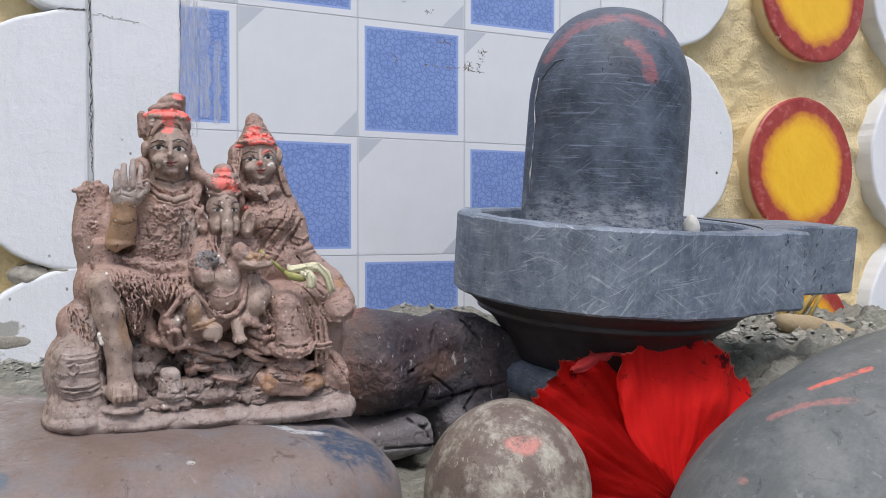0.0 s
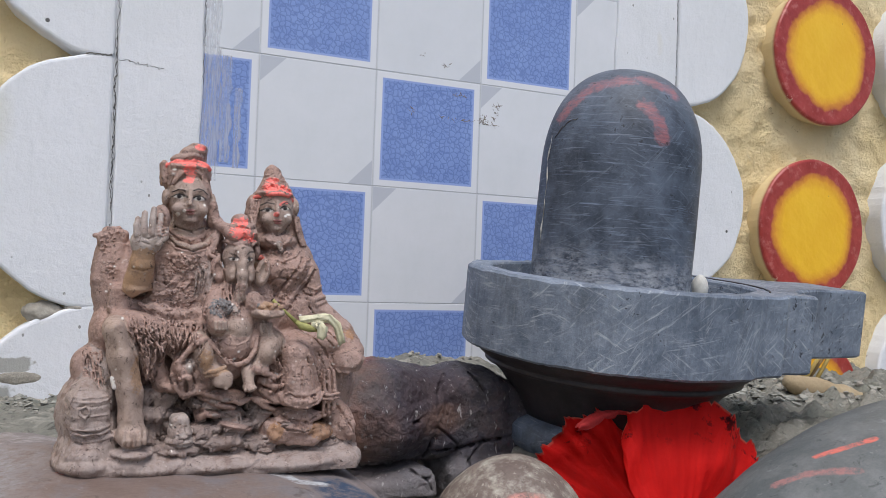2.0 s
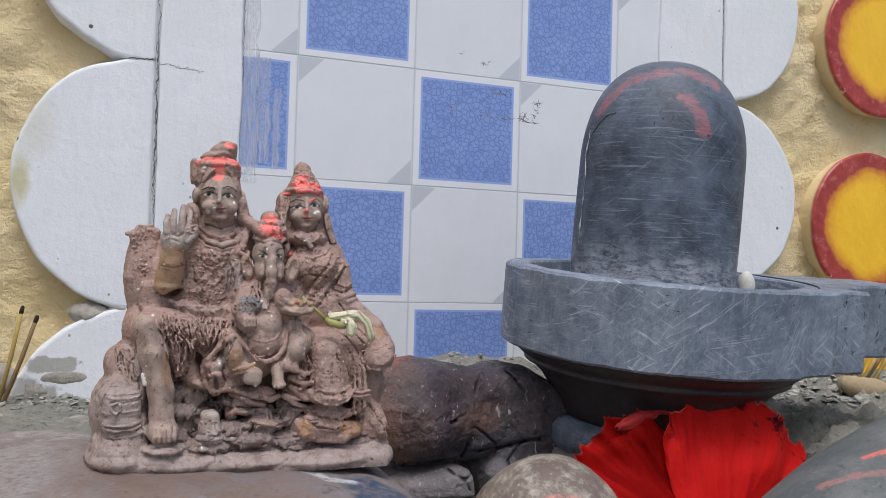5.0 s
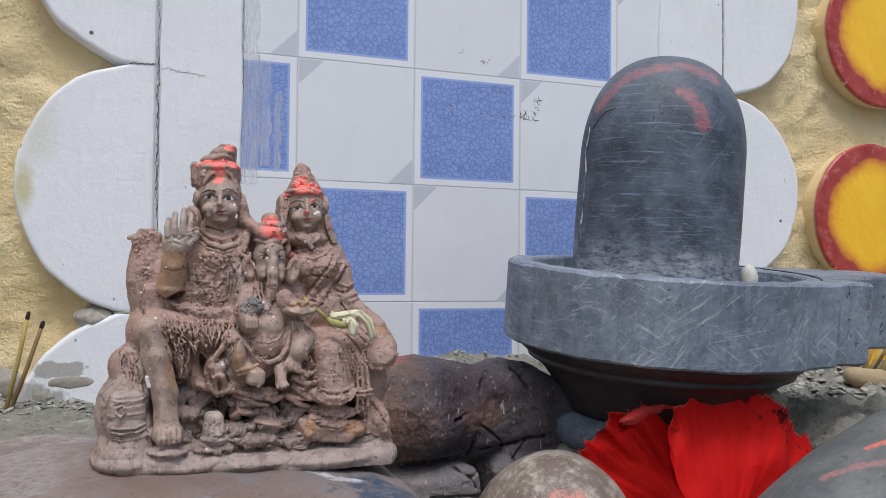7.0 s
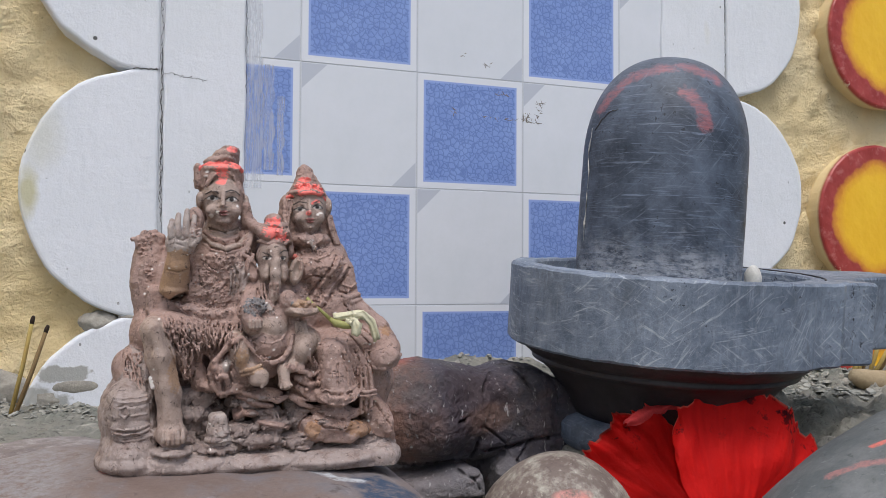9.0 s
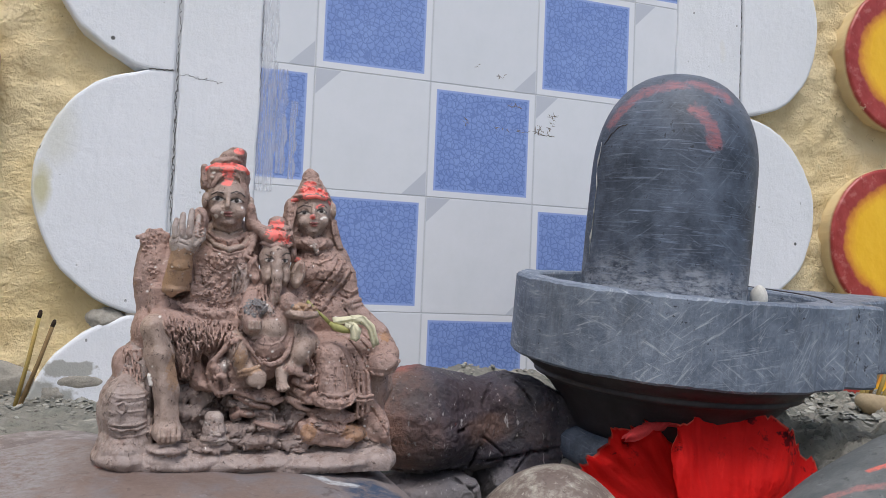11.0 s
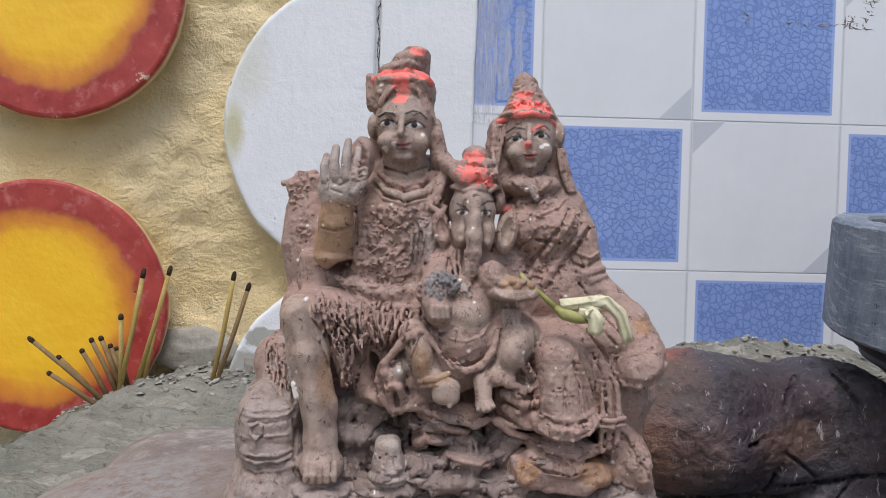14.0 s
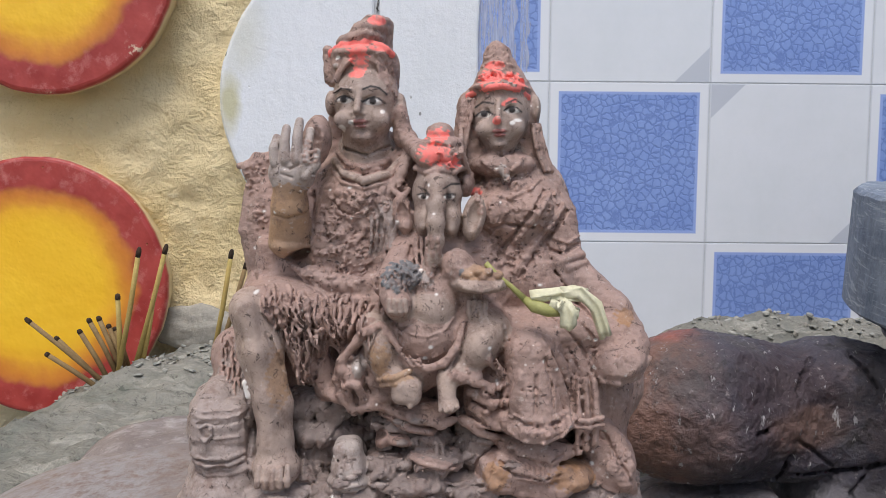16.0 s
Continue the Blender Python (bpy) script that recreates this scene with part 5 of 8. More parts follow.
# head, hair and knot
g.ball(-13.3, 0.0, 116.5, 9.6, 11.5, 10.9, "skin", 1.5)
g.ball(-13.5, -2.5, 109.1, 7.2, 8.6, 6.6, "skin", 2.5)
g.ball(-13.6, -4.5, 104.5, 3.6, 7.0, 2.1, "skin", 2)
g.ball(-13.9, 3.0, 126.0, 10.3, 12.0, 7.3, "clay", 1.0)
g.ball(-13.9, 7.0, 122.4, 9.9, 8.0, 10.2, "clay", 1.5)
g.ball(-14.1, 1.0, 128.7, 9.6, 11.5, 3.0, "clay", 1.0)
g.ball(-14.9, 1.0, 133.0, 7.3, 9.5, 2.6, "clay", 1.0, 6)
g.ball(-12.4, 1.0, 136.0, 6.0, 8.0, 3.3, "clay", 1.0, 12)
g.ball(-10.5, 1.0, 138.5, 4.3, 6.5, 2.0, "clay", 0.8)
g.limb(-8.0, 3.0, 137.9, -8.2, 4.0, 126.7, 2.53, 2.04, "clay", 0.8)
g.ball(-13.6, -5.0, 133.6, 3.3, 4.0, 1.6, "clay", 0.6)
g.slab(-24.5, 4.0, 126.0, 1.5, 5.0, 5.5, 1.2, "clay", 0.6, 3)
g.ball(-23.6, 0.0, 114.8, 1.7, 4.0, 3.7, "skin", 0.8)
g.ball(-3.3, 0.0, 113.9, 1.8, 4.0, 4.0, "skin", 0.8)
g.ball(-3.4, -1.0, 106.6, 2.0, 4.0, 4.3, "clay", 0.8)
g.limb(-22.6, 5.0, 110.4, -22.6, 6.0, 102.8, 2.57, 3.10, "clay", 1.5)
# face
g.ball(-14.9, -12.6, 111.4, 1.1, 2.0, 1.0, "skin", 0.8)
g.ball(-19.0, -8.6, 109.3, 2.9, 3.0, 2.7, "skin", 1.5)
g.ball(-9.3, -8.4, 109.3, 3.2, 3.0, 2.9, "skin", 1.5)
# raised arm and open palm
g.slab(-45.3, 11.0, 87.1, 5.5, 7.0, 13.1, 2.0, "clay", 1.2, -10)
g.slab(-46.2, 10.0, 95.7, 5.1, 6.0, 2.7, 1.5, "clay", 1.0, 12)
g.limb(-52.2, 6.0, 96.2, -42.4, 6.0, 99.9, 1.04, 1.21, "clay", 0.5)
g.limb(-31.0, 6.0, 90.5, -32.4, 0.0, 75.3, 7.26, 6.44, "clay", 2)
g.limb(-34.5, -7.0, 75.4, -33.6, -13.0, 85.0, 6.26, 5.13, "ochre", 1.5)
g.limb(-33.6, -13.0, 85.0, -33.1, -15.0, 91.4, 4.97, 4.60, "ochre", 1.0)
g.ball(-34.8, -7.0, 73.4, 5.6, 7.0, 2.6, "ochre", 1.2)
g.ball(-32.5, -15.5, 94.1, 6.6, 4.8, 6.0, "pale", 1.2)
g.ball(-28.3, -17.0, 95.5, 2.8, 4.0, 3.4, "pale", 1.0)
g.ball(-26.7, -9.0, 103.3, 4.3, 6.0, 7.4, "clay", 1.0, -8)
g.dent(-26.5, -15.5, 102.6, 2.4, 3.0, 5.4, 0.6, -8)
g.slab(-40.6, 4.0, 68.7, 5.4, 8.0, 7.0, 3.0, "clay", 1.0, -3)
g.slab(-36.5, 4.0, 65.5, 4.3, 9.0, 3.7, 3.0, "clay", 1.5, 20)
g.dent(-32.3, -6.0, 70.7, 4.0, 8.0, 1.7, 0.8, 25)
# fur wrap, leg and foot
g.ball(-29.5, -8.0, 55.0, 17.9, 13.0, 7.8, "cloth", 3, -12)
g.ball(-38.8, -11.0, 58.4, 8.4, 12.0, 5.8, "cloth", 3)
g.ball(-15.5, -9.0, 52.3, 12.0, 12.0, 7.1, "clay", 3)
g.limb(-31.9, -16.0, 49.1, -29.3, -17.0, 36.5, 3.84, 1.60, "cloth", 1.2)
g.limb(-25.7, -15.0, 50.8, -24.6, -15.0, 44.3, 4.17, 1.93, "cloth", 1.2)
g.limb(-21.0, -14.0, 50.7, -17.6, -14.0, 44.3, 3.55, 2.26, "clay", 1.5)
g.limb(-30.1, -12.0, 46.8, -22.8, -10.0, 33.3, 4.88, 4.28, "clay", 3)
g.ball(-44.0, -19.0, 57.1, 4.7, 8.5, 5.6, "skin", 1.2)
g.limb(-43.1, -21.0, 56.1, -40.5, -21.0, 45.1, 5.16, 5.96, "skin", 2)
g.limb(-40.5, -21.0, 45.1, -36.8, -21.0, 30.0, 5.81, 5.20, "skin", 2)
g.limb(-36.8, -21.0, 30.0, -36.4, -21.0, 19.6, 5.04, 4.90, "skin", 2)
g.limb(-36.2, -22.0, 19.9, -35.9, -25.0, 12.9, 4.88, 4.98, "skin", 1.5)
g.ball(-35.5, -23.0, 13.1, 6.5, 8.0, 5.0, "skin", 2)
g.ball(-35.3, -22.0, 6.0, 8.7, 12.0, 2.2, "dust", 1.2)
g.slab(-43.8, -22.0, 34.9, 0.8, 2.0, 2.8, 1.0, "white", 0.5, 14)
# child form in the middle: crown, face, trunk, ears
g.ball(8.6, -5.0, 60.5, 20.0, 11.0, 23.0, "clay", 4)
g.ball(-9.1, -9.0, 54.8, 9.7, 10.0, 10.4, "clay", 3)
g.ball(4.3, -9.0, 70.6, 12.0, 8.0, 8.7, "clay", 3)
g.ball(16.9, -12.0, 48.8, 13.8, 12.0, 10.2, "clay", 3)
g.ball(-1.7, -13.0, 42.0, 15.0, 11.0, 10.2, "clay", 3)
g.ball(8.5, -8.0, 105.8, 4.0, 6.5, 3.2, "clay", 0.8)
g.ball(9.1, -9.0, 102.9, 6.1, 8.0, 2.4, "clay", 0.8)
g.ball(8.0, -10.0, 99.2, 7.0, 9.5, 3.8, "clay", 0.8)
g.ball(8.4, -9.5, 96.0, 7.7, 9.5, 1.6, "clay", 0.8)
g.ball(7.8, -11.0, 88.8, 7.2, 9.5, 7.3, "skin", 1.5)
g.ball(7.7, -13.5, 92.5, 5.4, 6.5, 3.5, "skin", 1.5)
g.ball(4.4, -13.0, 81.8, 3.2, 7.0, 4.8, "skin", 2.0)
g.ball(11.7, -13.0, 81.6, 3.2, 7.0, 4.8, "skin", 2.0)
g.ball(4.1, -17.0, 79.7, 1.6, 3.5, 1.6, "skin", 1.0)
g.ball(11.7, -17.0, 79.3, 1.6, 3.5, 1.9, "skin", 1.0)
g.ball(18.0, -15.0, 82.2, 3.2, 3.2, 6.6, "skin", 0.5, -10)
g.dent(18.1, -18.2, 82.9, 1.9, 2.2, 4.9, 0.4, -10)
g.ball(-1.7, -13.5, 82.9, 2.9, 3.2, 5.7, "clay", 0.5, 12)
g.dent(-1.7, -16.8, 83.3, 1.6, 2.2, 3.9, 0.4, 12)
g.ball(15.9, -6.0, 91.8, 2.6, 6.0, 4.2, "clay", 1)
# child form: belly, arms, bowl, legs
g.ball(7.0, -15.0, 59.2, 8.2, 10.0, 10.4, "clay", 2)
g.ball(6.3, -19.5, 57.2, 6.8, 7.5, 6.2, "skin", 2)
g.ball(5.3, -20.0, 65.0, 2.2, 5.0, 3.4, "pale", 1.0)
g.ball(-2.2, -22.0, 58.9, 4.2, 6.5, 4.9, "skin", 1.2)
g.ball(-1.7, -21.0, 66.2, 5.7, 5.0, 3.9, "ash", 0.8)
g.ball(14.1, -17.0, 69.9, 3.5, 4.5, 3.5, "ash", 0.8)
g.ball(19.9, -22.0, 64.5, 7.7, 7.5, 2.6, "skin", 0.7)
g.dent(20.0, -22.0, 66.5, 6.5, 6.5, 1.4, 0.4)
g.ball(16.5, -23.0, 67.2, 2.0, 4.5, 1.4, "ochre", 0.5)
g.ball(18.9, -23.0, 68.2, 2.0, 4.5, 1.4, "ochre", 0.5)
g.ball(21.6, -23.0, 68.0, 2.0, 4.5, 1.4, "ochre", 0.5)
g.ball(24.1, -23.0, 67.1, 2.0, 4.5, 1.4, "ochre", 0.5)
g.ball(20.3, -23.0, 66.7, 2.0, 4.5, 1.4, "ochre", 0.5)
g.ball(17.7, -23.0, 66.0, 2.0, 4.5, 1.4, "ochre", 0.5)
g.ball(22.6, -23.0, 66.0, 2.0, 4.5, 1.4, "ochre", 0.5)
g.ball(-7.2, -19.0, 46.2, 4.7, 10.0, 8.7, "skin", 1.5, 14)
g.ball(-9.3, -17.0, 52.0, 4.4, 9.0, 4.7, "skin", 2)
g.ball(19.6, -19.0, 47.6, 5.6, 10.0, 8.1, "skin", 1.5, -24)
g.ball(22.9, -17.0, 51.3, 5.3, 9.0, 5.3, "skin", 2)
g.ball(4.6, -20.0, 50.0, 9.3, 7.0, 8.1, "clay", 1.5)
g.limb(-5.4, -23.0, 40.8, -0.9, -25.0, 37.9, 3.73, 3.39, "skin", 1.5)
g.slab(0.2, -24.5, 36.0, 4.1, 6.0, 3.8, 2.6, "skin", 1.2, -4)
g.limb(16.3, -22.0, 42.5, 11.7, -25.0, 39.6, 4.05, 3.08, "skin", 1.5)
g.limb(10.8, -26.0, 39.1, 11.2, -28.5, 32.7, 2.76, 2.28, "skin", 1.0)
g.ball(11.5, -27.0, 32.4, 2.9, 5.0, 2.0, "skin", 0.8)
# bow of cloth and hems between the figures
g.ball(-15.2, -16.0, 38.8, 5.4, 8.0, 5.1, "clay", 1.2)
g.ball(-17.7, -19.0, 40.5, 2.4, 5.0, 3.1, "clay", 0.8, 10)
g.ball(-13.3, -20.0, 40.9, 2.2, 5.0, 3.4, "pale", 0.8, -10)
g.ball(-14.8, -20.0, 36.7, 3.1, 5.0, 1.6, "clay", 0.7)
g.ball(-9.1, -14.0, 31.6, 8.0, 7.0, 3.2, "clay", 1.5)
g.ball(2.2, -14.0, 27.1, 10.6, 8.0, 3.2, "clay", 1.5)
g.ball(22.2, -13.0, 31.1, 6.4, 9.0, 9.0, "clay", 2)
# seated woman: torso, neck, head, veil
g.ball(32.9, 6.0, 78.6, 15.7, 12.0, 23.9, "clay", 3)
g.ball(31.4, 1.0, 83.9, 13.3, 12.0, 12.3, "clay", 3)
g.ball(38.0, 2.0, 63.8, 15.5, 14.0, 12.4, "clay", 4)
g.ball(23.8, -7.0, 83.6, 5.2, 6.0, 5.2, "clay", 1.8)
g.ball(35.6, -7.0, 84.5, 5.5, 6.0, 5.2, "clay", 1.8)
g.limb(26.7, 3.0, 105.6, 27.6, 3.0, 98.0, 5.77, 6.46, "skin", 1.5)
g.ball(27.0, -2.0, 97.4, 9.6, 8.0, 4.0, "clay", 2)
g.ball(26.7, 5.0, 111.9, 11.2, 8.5, 14.5, "clay", 2)
g.ball(27.1, 9.0, 100.6, 11.4, 8.0, 10.3, "clay", 3)
g.limb(26.2, 3.0, 120.7, 25.1, 3.0, 129.3, 8.45, 4.04, "clay", 1.0)
g.limb(25.1, 3.0, 129.3, 24.8, 3.0, 132.3, 3.71, 1.68, "clay", 0.8)
g.ball(25.8, 1.0, 119.4, 8.9, 11.5, 2.0, "clay", 0.8)
g.ball(37.7, 5.0, 88.6, 8.2, 9.0, 7.8, "clay", 3)
g.ball(26.3, 0.0, 112.5, 8.1, 10.5, 9.9, "skin", 1.5)
g.ball(26.0, -2.5, 107.1, 5.9, 8.4, 5.6, "skin", 2.5)
g.ball(25.5, -4.2, 102.8, 2.8, 6.4, 1.6, "skin", 1.8)
g.ball(36.4, 3.0, 113.8, 1.8, 5.0, 4.4, "skin", 0.8)
g.limb(34.4, 3.0, 108.1, 37.5, 3.0, 94.8, 2.88, 3.40, "clay", 2)
g.limb(16.9, 4.0, 115.5, 16.4, 4.0, 96.9, 3.40, 5.12, "clay", 2)
# face of the woman
g.ball(24.5, -11.6, 109.4, 1.0, 1.8, 0.9, "skin", 0.8)
g.ball(20.8, -7.4, 107.2, 2.3, 2.6, 2.3, "skin", 1.5)
g.ball(30.0, -7.4, 107.7, 2.6, 2.6, 2.4, "skin", 1.5)
# bodice, sash and arm
g.ball(41.2, 2.0, 82.0, 7.1, 9.0, 7.4, "clay", 2)
g.limb(42.1, 1.0, 81.9, 44.8, -2.0, 70.7, 7.11, 6.04, "clay", 2)
g.limb(48.0, -2.0, 65.8, 58.8, -7.0, 55.0, 5.54, 5.61, "clay", 2)
g.limb(58.8, -7.0, 55.0, 63.0, -13.0, 46.3, 5.61, 5.49, "clay", 2)
g.ball(59.5, -15.0, 42.1, 7.9, 10.0, 5.7, "clay", 2, 14)
g.limb(62.8, -14.0, 46.5, 57.2, -19.0, 41.0, 4.50, 3.78, "clay", 1.5)
g.ball(49.3, -3.0, 49.8, 19.8, 15.0, 6.9, "clay", 3)
g.ball(36.7, -6.0, 48.3, 14.1, 13.0, 7.5, "clay", 3)
# knees, skirt tiers and hanging scarf
g.ball(34.7, -13.0, 38.2, 9.9, 12.0, 12.8, "clay", 2)
g.ball(27.1, -10.0, 34.7, 7.1, 10.0, 9.7, "clay", 2)
g.ball(47.0, -6.0, 37.0, 8.5, 13.0, 14.8, "clay", 3)
g.ball(33.5, -18.0, 46.3, 7.8, 9.0, 5.9, "clay", 2)
g.limb(32.9, -21.0, 45.5, 35.9, -23.0, 27.9, 5.94, 7.16, "clay", 1.5)
g.ball(28.3, -18.0, 27.7, 5.4, 7.0, 3.2, "clay", 1.5, 10)
g.ball(36.8, -17.0, 24.7, 8.5, 10.0, 3.8, "clay", 1.5)
g.ball(36.8, -15.0, 18.4, 9.6, 10.0, 3.8, "clay", 1.5, -8)
g.ball(34.3, -15.0, 11.9, 9.9, 11.0, 3.8, "clay", 1.5, -10)
g.ball(25.8, -16.0, 10.7, 6.1, 10.0, 6.1, "clay", 1.5, -30)
g.ball(45.7, -16.0, 9.7, 6.7, 10.0, 4.1, "rust", 1.5)
g.ball(51.4, -10.0, 29.7, 4.2, 11.0, 15.2, "clay", 1.5)
g.ball(59.5, 2.0, 30.2, 7.8, 13.0, 18.6, "clay", 4)
g.ball(58.6, -6.0, 10.6, 8.2, 14.0, 9.2, "clay", 3)
# rock under the seats: relief
g.cut([(-8.6, 14.6), (-2.2, 12.3), (5.8, 11.7), (13.8, 13.9)], 0.39, 0.9)
g.cut([(-25.9, 10.7), (-21.1, 8.4), (-8.4, 8.4)], 0.39, 0.9)
# carved drum at the corner: relief
g.cord([(-58.5, 28.1), (-54.8, 27.4), (-48.6, 27.6), (-45.8, 28.1)], 0.52, "dust", 0.25)
g.cord([(-58.2, 29.2), (-54.8, 29.1), (-48.6, 29.3), (-45.8, 29.5)], 0.46, "dust", 0.25)
g.cord([(-45.8, 29.5), (-45.0, 28.8), (-45.8, 28.0)], 0.49, "dust", 0.25)
g.cut([(-58.5, 26.0), (-51.6, 25.7), (-45.1, 26.4)], 0.24, 0.4)
g.cord([(-54.1, 26.1), (-52.6, 25.1), (-52.6, 22.9), (-54.1, 21.6), (-56.0, 22.8), (-56.0, 25.0), (-54.1, 26.1)], 0.55, "dust", 0.25)
g.cord([(-58.5, 21.8), (-56.3, 21.2)], 0.46, "dust", 0.25)
g.cord([(-51.9, 22.0), (-46.0, 22.4)], 0.46, "dust", 0.25)
g.cord([(-59.0, 17.0), (-54.7, 16.2), (-48.5, 16.5), (-44.1, 17.8)], 0.52, "dust", 0.25)
g.cut([(-59.0, 16.1), (-54.7, 15.2), (-48.5, 15.6), (-44.1, 16.8)], 0.27, 0.5)
g.cord([(-59.0, 15.1), (-54.7, 14.3), (-48.4, 14.6), (-44.1, 15.9)], 0.52, "dust", 0.25)
g.cut([(-59.0, 14.2), (-54.7, 13.3), (-48.4, 13.7), (-44.1, 14.9)], 0.27, 0.5)
g.cord([(-59.0, 12.2), (-54.6, 11.4), (-48.4, 11.8), (-44.1, 13.0)], 0.52, "dust", 0.25)
g.cut([(-59.0, 11.3), (-54.6, 10.5), (-48.4, 10.8), (-44.1, 12.1)], 0.27, 0.5)
g.tufts((-55.7, 47.9), (-48.2, 48.1), (-54.7, 35.3), (-48.1, 35.5), 40, (10, 20), 3.6, 0.49, 31, "cloth")
# seated man: torso, shoulders, neck: relief
g.cord([(-21.4, 100.3), (-18.4, 97.2), (-13.5, 95.7), (-7.8, 97.4), (-4.3, 100.8)], 0.90, "clay", 0.4)
g.cord([(-22.4, 98.0), (-19.4, 94.2), (-12.9, 92.1), (-6.9, 93.9), (-2.6, 98.2)], 1.22, "skin", 0.5)
g.cord([(-23.0, 95.4), (-19.4, 91.8), (-12.8, 90.0), (-6.4, 91.9)], 0.57, "clay", 0.25)
g.cut([(-21.8, 99.0), (-18.8, 95.7), (-13.2, 93.9), (-7.4, 95.6), (-3.4, 99.4)], 0.29, 0.6)
g.cut([(-22.7, 96.4), (-19.1, 92.6), (-12.5, 90.8), (-6.4, 92.7)], 0.29, 0.7)
g.bead(-20.5, 89.0, 0.97, 0.89, 1.2, "clay", 0.4)
g.bead(-18.1, 88.2, 0.97, 0.89, 1.2, "clay", 0.4)
g.bead(-15.3, 87.8, 0.97, 0.89, 1.2, "clay", 0.4)
g.bead(-12.4, 87.9, 0.97, 0.89, 1.2, "clay", 0.4)
g.bead(-9.8, 88.6, 0.97, 0.89, 1.2, "clay", 0.4)
g.bead(-7.6, 89.6, 0.97, 0.89, 1.2, "clay", 0.4)
# snake and braid on the shoulder: relief
g.fold([(0.3, -3.0, 104.7), (-0.1, -5.0, 99.6), (-2.6, -8.0, 94.6), (-4.7, -9.0, 89.4)], 1.46, 1.63, "clay", 0.8)
g.cord([(-1.3, 101.1), (-3.7, 96.2), (-6.0, 92.1)], 0.65, "clay", 0.25)
g.fold([(-4.7, -8.0, 89.4), (-1.9, -9.0, 87.8), (-0.3, -8.0, 89.8)], 0.98, 0.82, "clay", 0.5)
g.cord([(-20.4, 83.6), (-16.3, 81.3), (-12.3, 83.8)], 0.81, "clay", 0.25)
g.cord([(-26.7, 71.2), (-20.2, 72.7), (-15.7, 74.5), (-12.2, 78.2)], 0.89, "clay", 0.25)
g.filigree(-17.9, 79.6, 8.9, 10.1, 150, 0.62, 4, "clay")
g.filigree(-12.3, 85.5, 6.5, 3.2, 40, 0.58, 5, "clay")
g.filigree(-20.2, 69.8, 9.8, 3.6, 56, 0.59, 6, "clay")
g.pits(-17.1, 79.7, 9.8, 9.8, 36, 0.39, 7)
# loose cloth on the chest: relief
g.scoop(-9.7, 74.6, 2.3, 3.9, 0.8, 0.5, 0)
g.fold([(-10.5, -12.0, 82.4), (-10.7, -12.5, 76.7), (-11.0, -11.5, 71.8)], 0.73, 0.57, "dust", 0.5)
g.fold([(-8.7, -12.0, 81.9), (-9.1, -12.5, 76.8), (-9.5, -11.5, 72.3)], 0.73, 0.57, "dust", 0.5)
g.fold([(-6.9, -12.0, 81.5), (-7.5, -12.5, 76.8), (-8.1, -11.5, 72.8)], 0.73, 0.57, "dust", 0.5)
g.fold([(-5.2, -12.0, 81.0), (-5.8, -12.5, 76.9), (-6.6, -11.5, 73.4)], 0.73, 0.57, "dust", 0.5)
g.fold([(-3.4, -12.0, 80.6), (-4.2, -12.5, 76.9), (-5.2, -11.5, 73.9)], 0.73, 0.57, "dust", 0.5)
# waist cord: relief
g.fold([(-33.2, -8.0, 67.3), (-27.3, -11.0, 62.5), (-19.6, -13.0, 59.7), (-11.2, -14.0, 59.3)], 0.96, 0.96, "clay", 0.4)
g.fold([(-28.4, -9.0, 65.4), (-21.4, -12.0, 63.1), (-11.6, -13.0, 62.5)], 2.58, 2.58, "clay", 1.0)
g.filigree(-19.9, 65.4, 9.1, 3.2, 60, 0.71, 8, "clay")
g.cut([(-31.9, 65.9), (-26.3, 60.9), (-19.7, 58.1), (-11.3, 57.5)], 0.32, 0.7)
# head, hair and knot: relief
g.cord([(-23.6, 129.2), (-19.9, 130.8), (-13.4, 131.4), (-8.6, 130.5), (-5.6, 128.4)], 0.98, "powder", 0.5)
g.scoop(-3.1, 114.3, 0.7, 2.0, 0.8, 0.5, 0)
g.fold([(-3.4, 5.0, 111.7), (-1.6, 5.0, 105.0), (4.3, 4.0, 98.6)], 2.39, 2.39, "clay", 1.5)
g.fold([(-12.3, -9.0, 126.8), (-9.4, -8.5, 125.0), (-8.8, -6.5, 121.3)], 0.52, 0.42, "clay", 0.3)
g.fold([(-11.7, -8.4, 127.1), (-8.8, -7.6, 124.7), (-8.2, -5.3, 120.6)], 0.52, 0.43, "clay", 0.3)
g.fold([(-11.1, -7.8, 127.3), (-8.2, -6.7, 124.3), (-7.6, -4.1, 120.0)], 0.53, 0.43, "clay", 0.3)
g.fold([(-10.5, -7.2, 127.6), (-7.6, -5.8, 124.0), (-7.0, -2.9, 119.3)], 0.53, 0.43, "clay", 0.3)
g.fold([(-9.9, -6.6, 127.8), (-7.0, -4.9, 123.6), (-6.3, -1.7, 118.6)], 0.53, 0.43, "clay", 0.3)
g.fold([(-9.3, -6.0, 128.1), (-6.3, -4.0, 123.3), (-5.7, -0.5, 117.9)], 0.53, 0.43, "clay", 0.3)
g.fold([(-8.7, -5.4, 128.4), (-5.7, -3.1, 122.9), (-5.1, 0.7, 117.2)], 0.54, 0.44, "clay", 0.3)
g.fold([(-8.1, -4.8, 128.6), (-5.1, -2.2, 122.5), (-4.4, 1.9, 116.5)], 0.54, 0.44, "clay", 0.3)
g.fold([(-16.8, -9.5, 126.3), (-19.1, -8.5, 123.9), (-21.2, -6.5, 120.2)], 0.52, 0.42, "clay", 0.3)
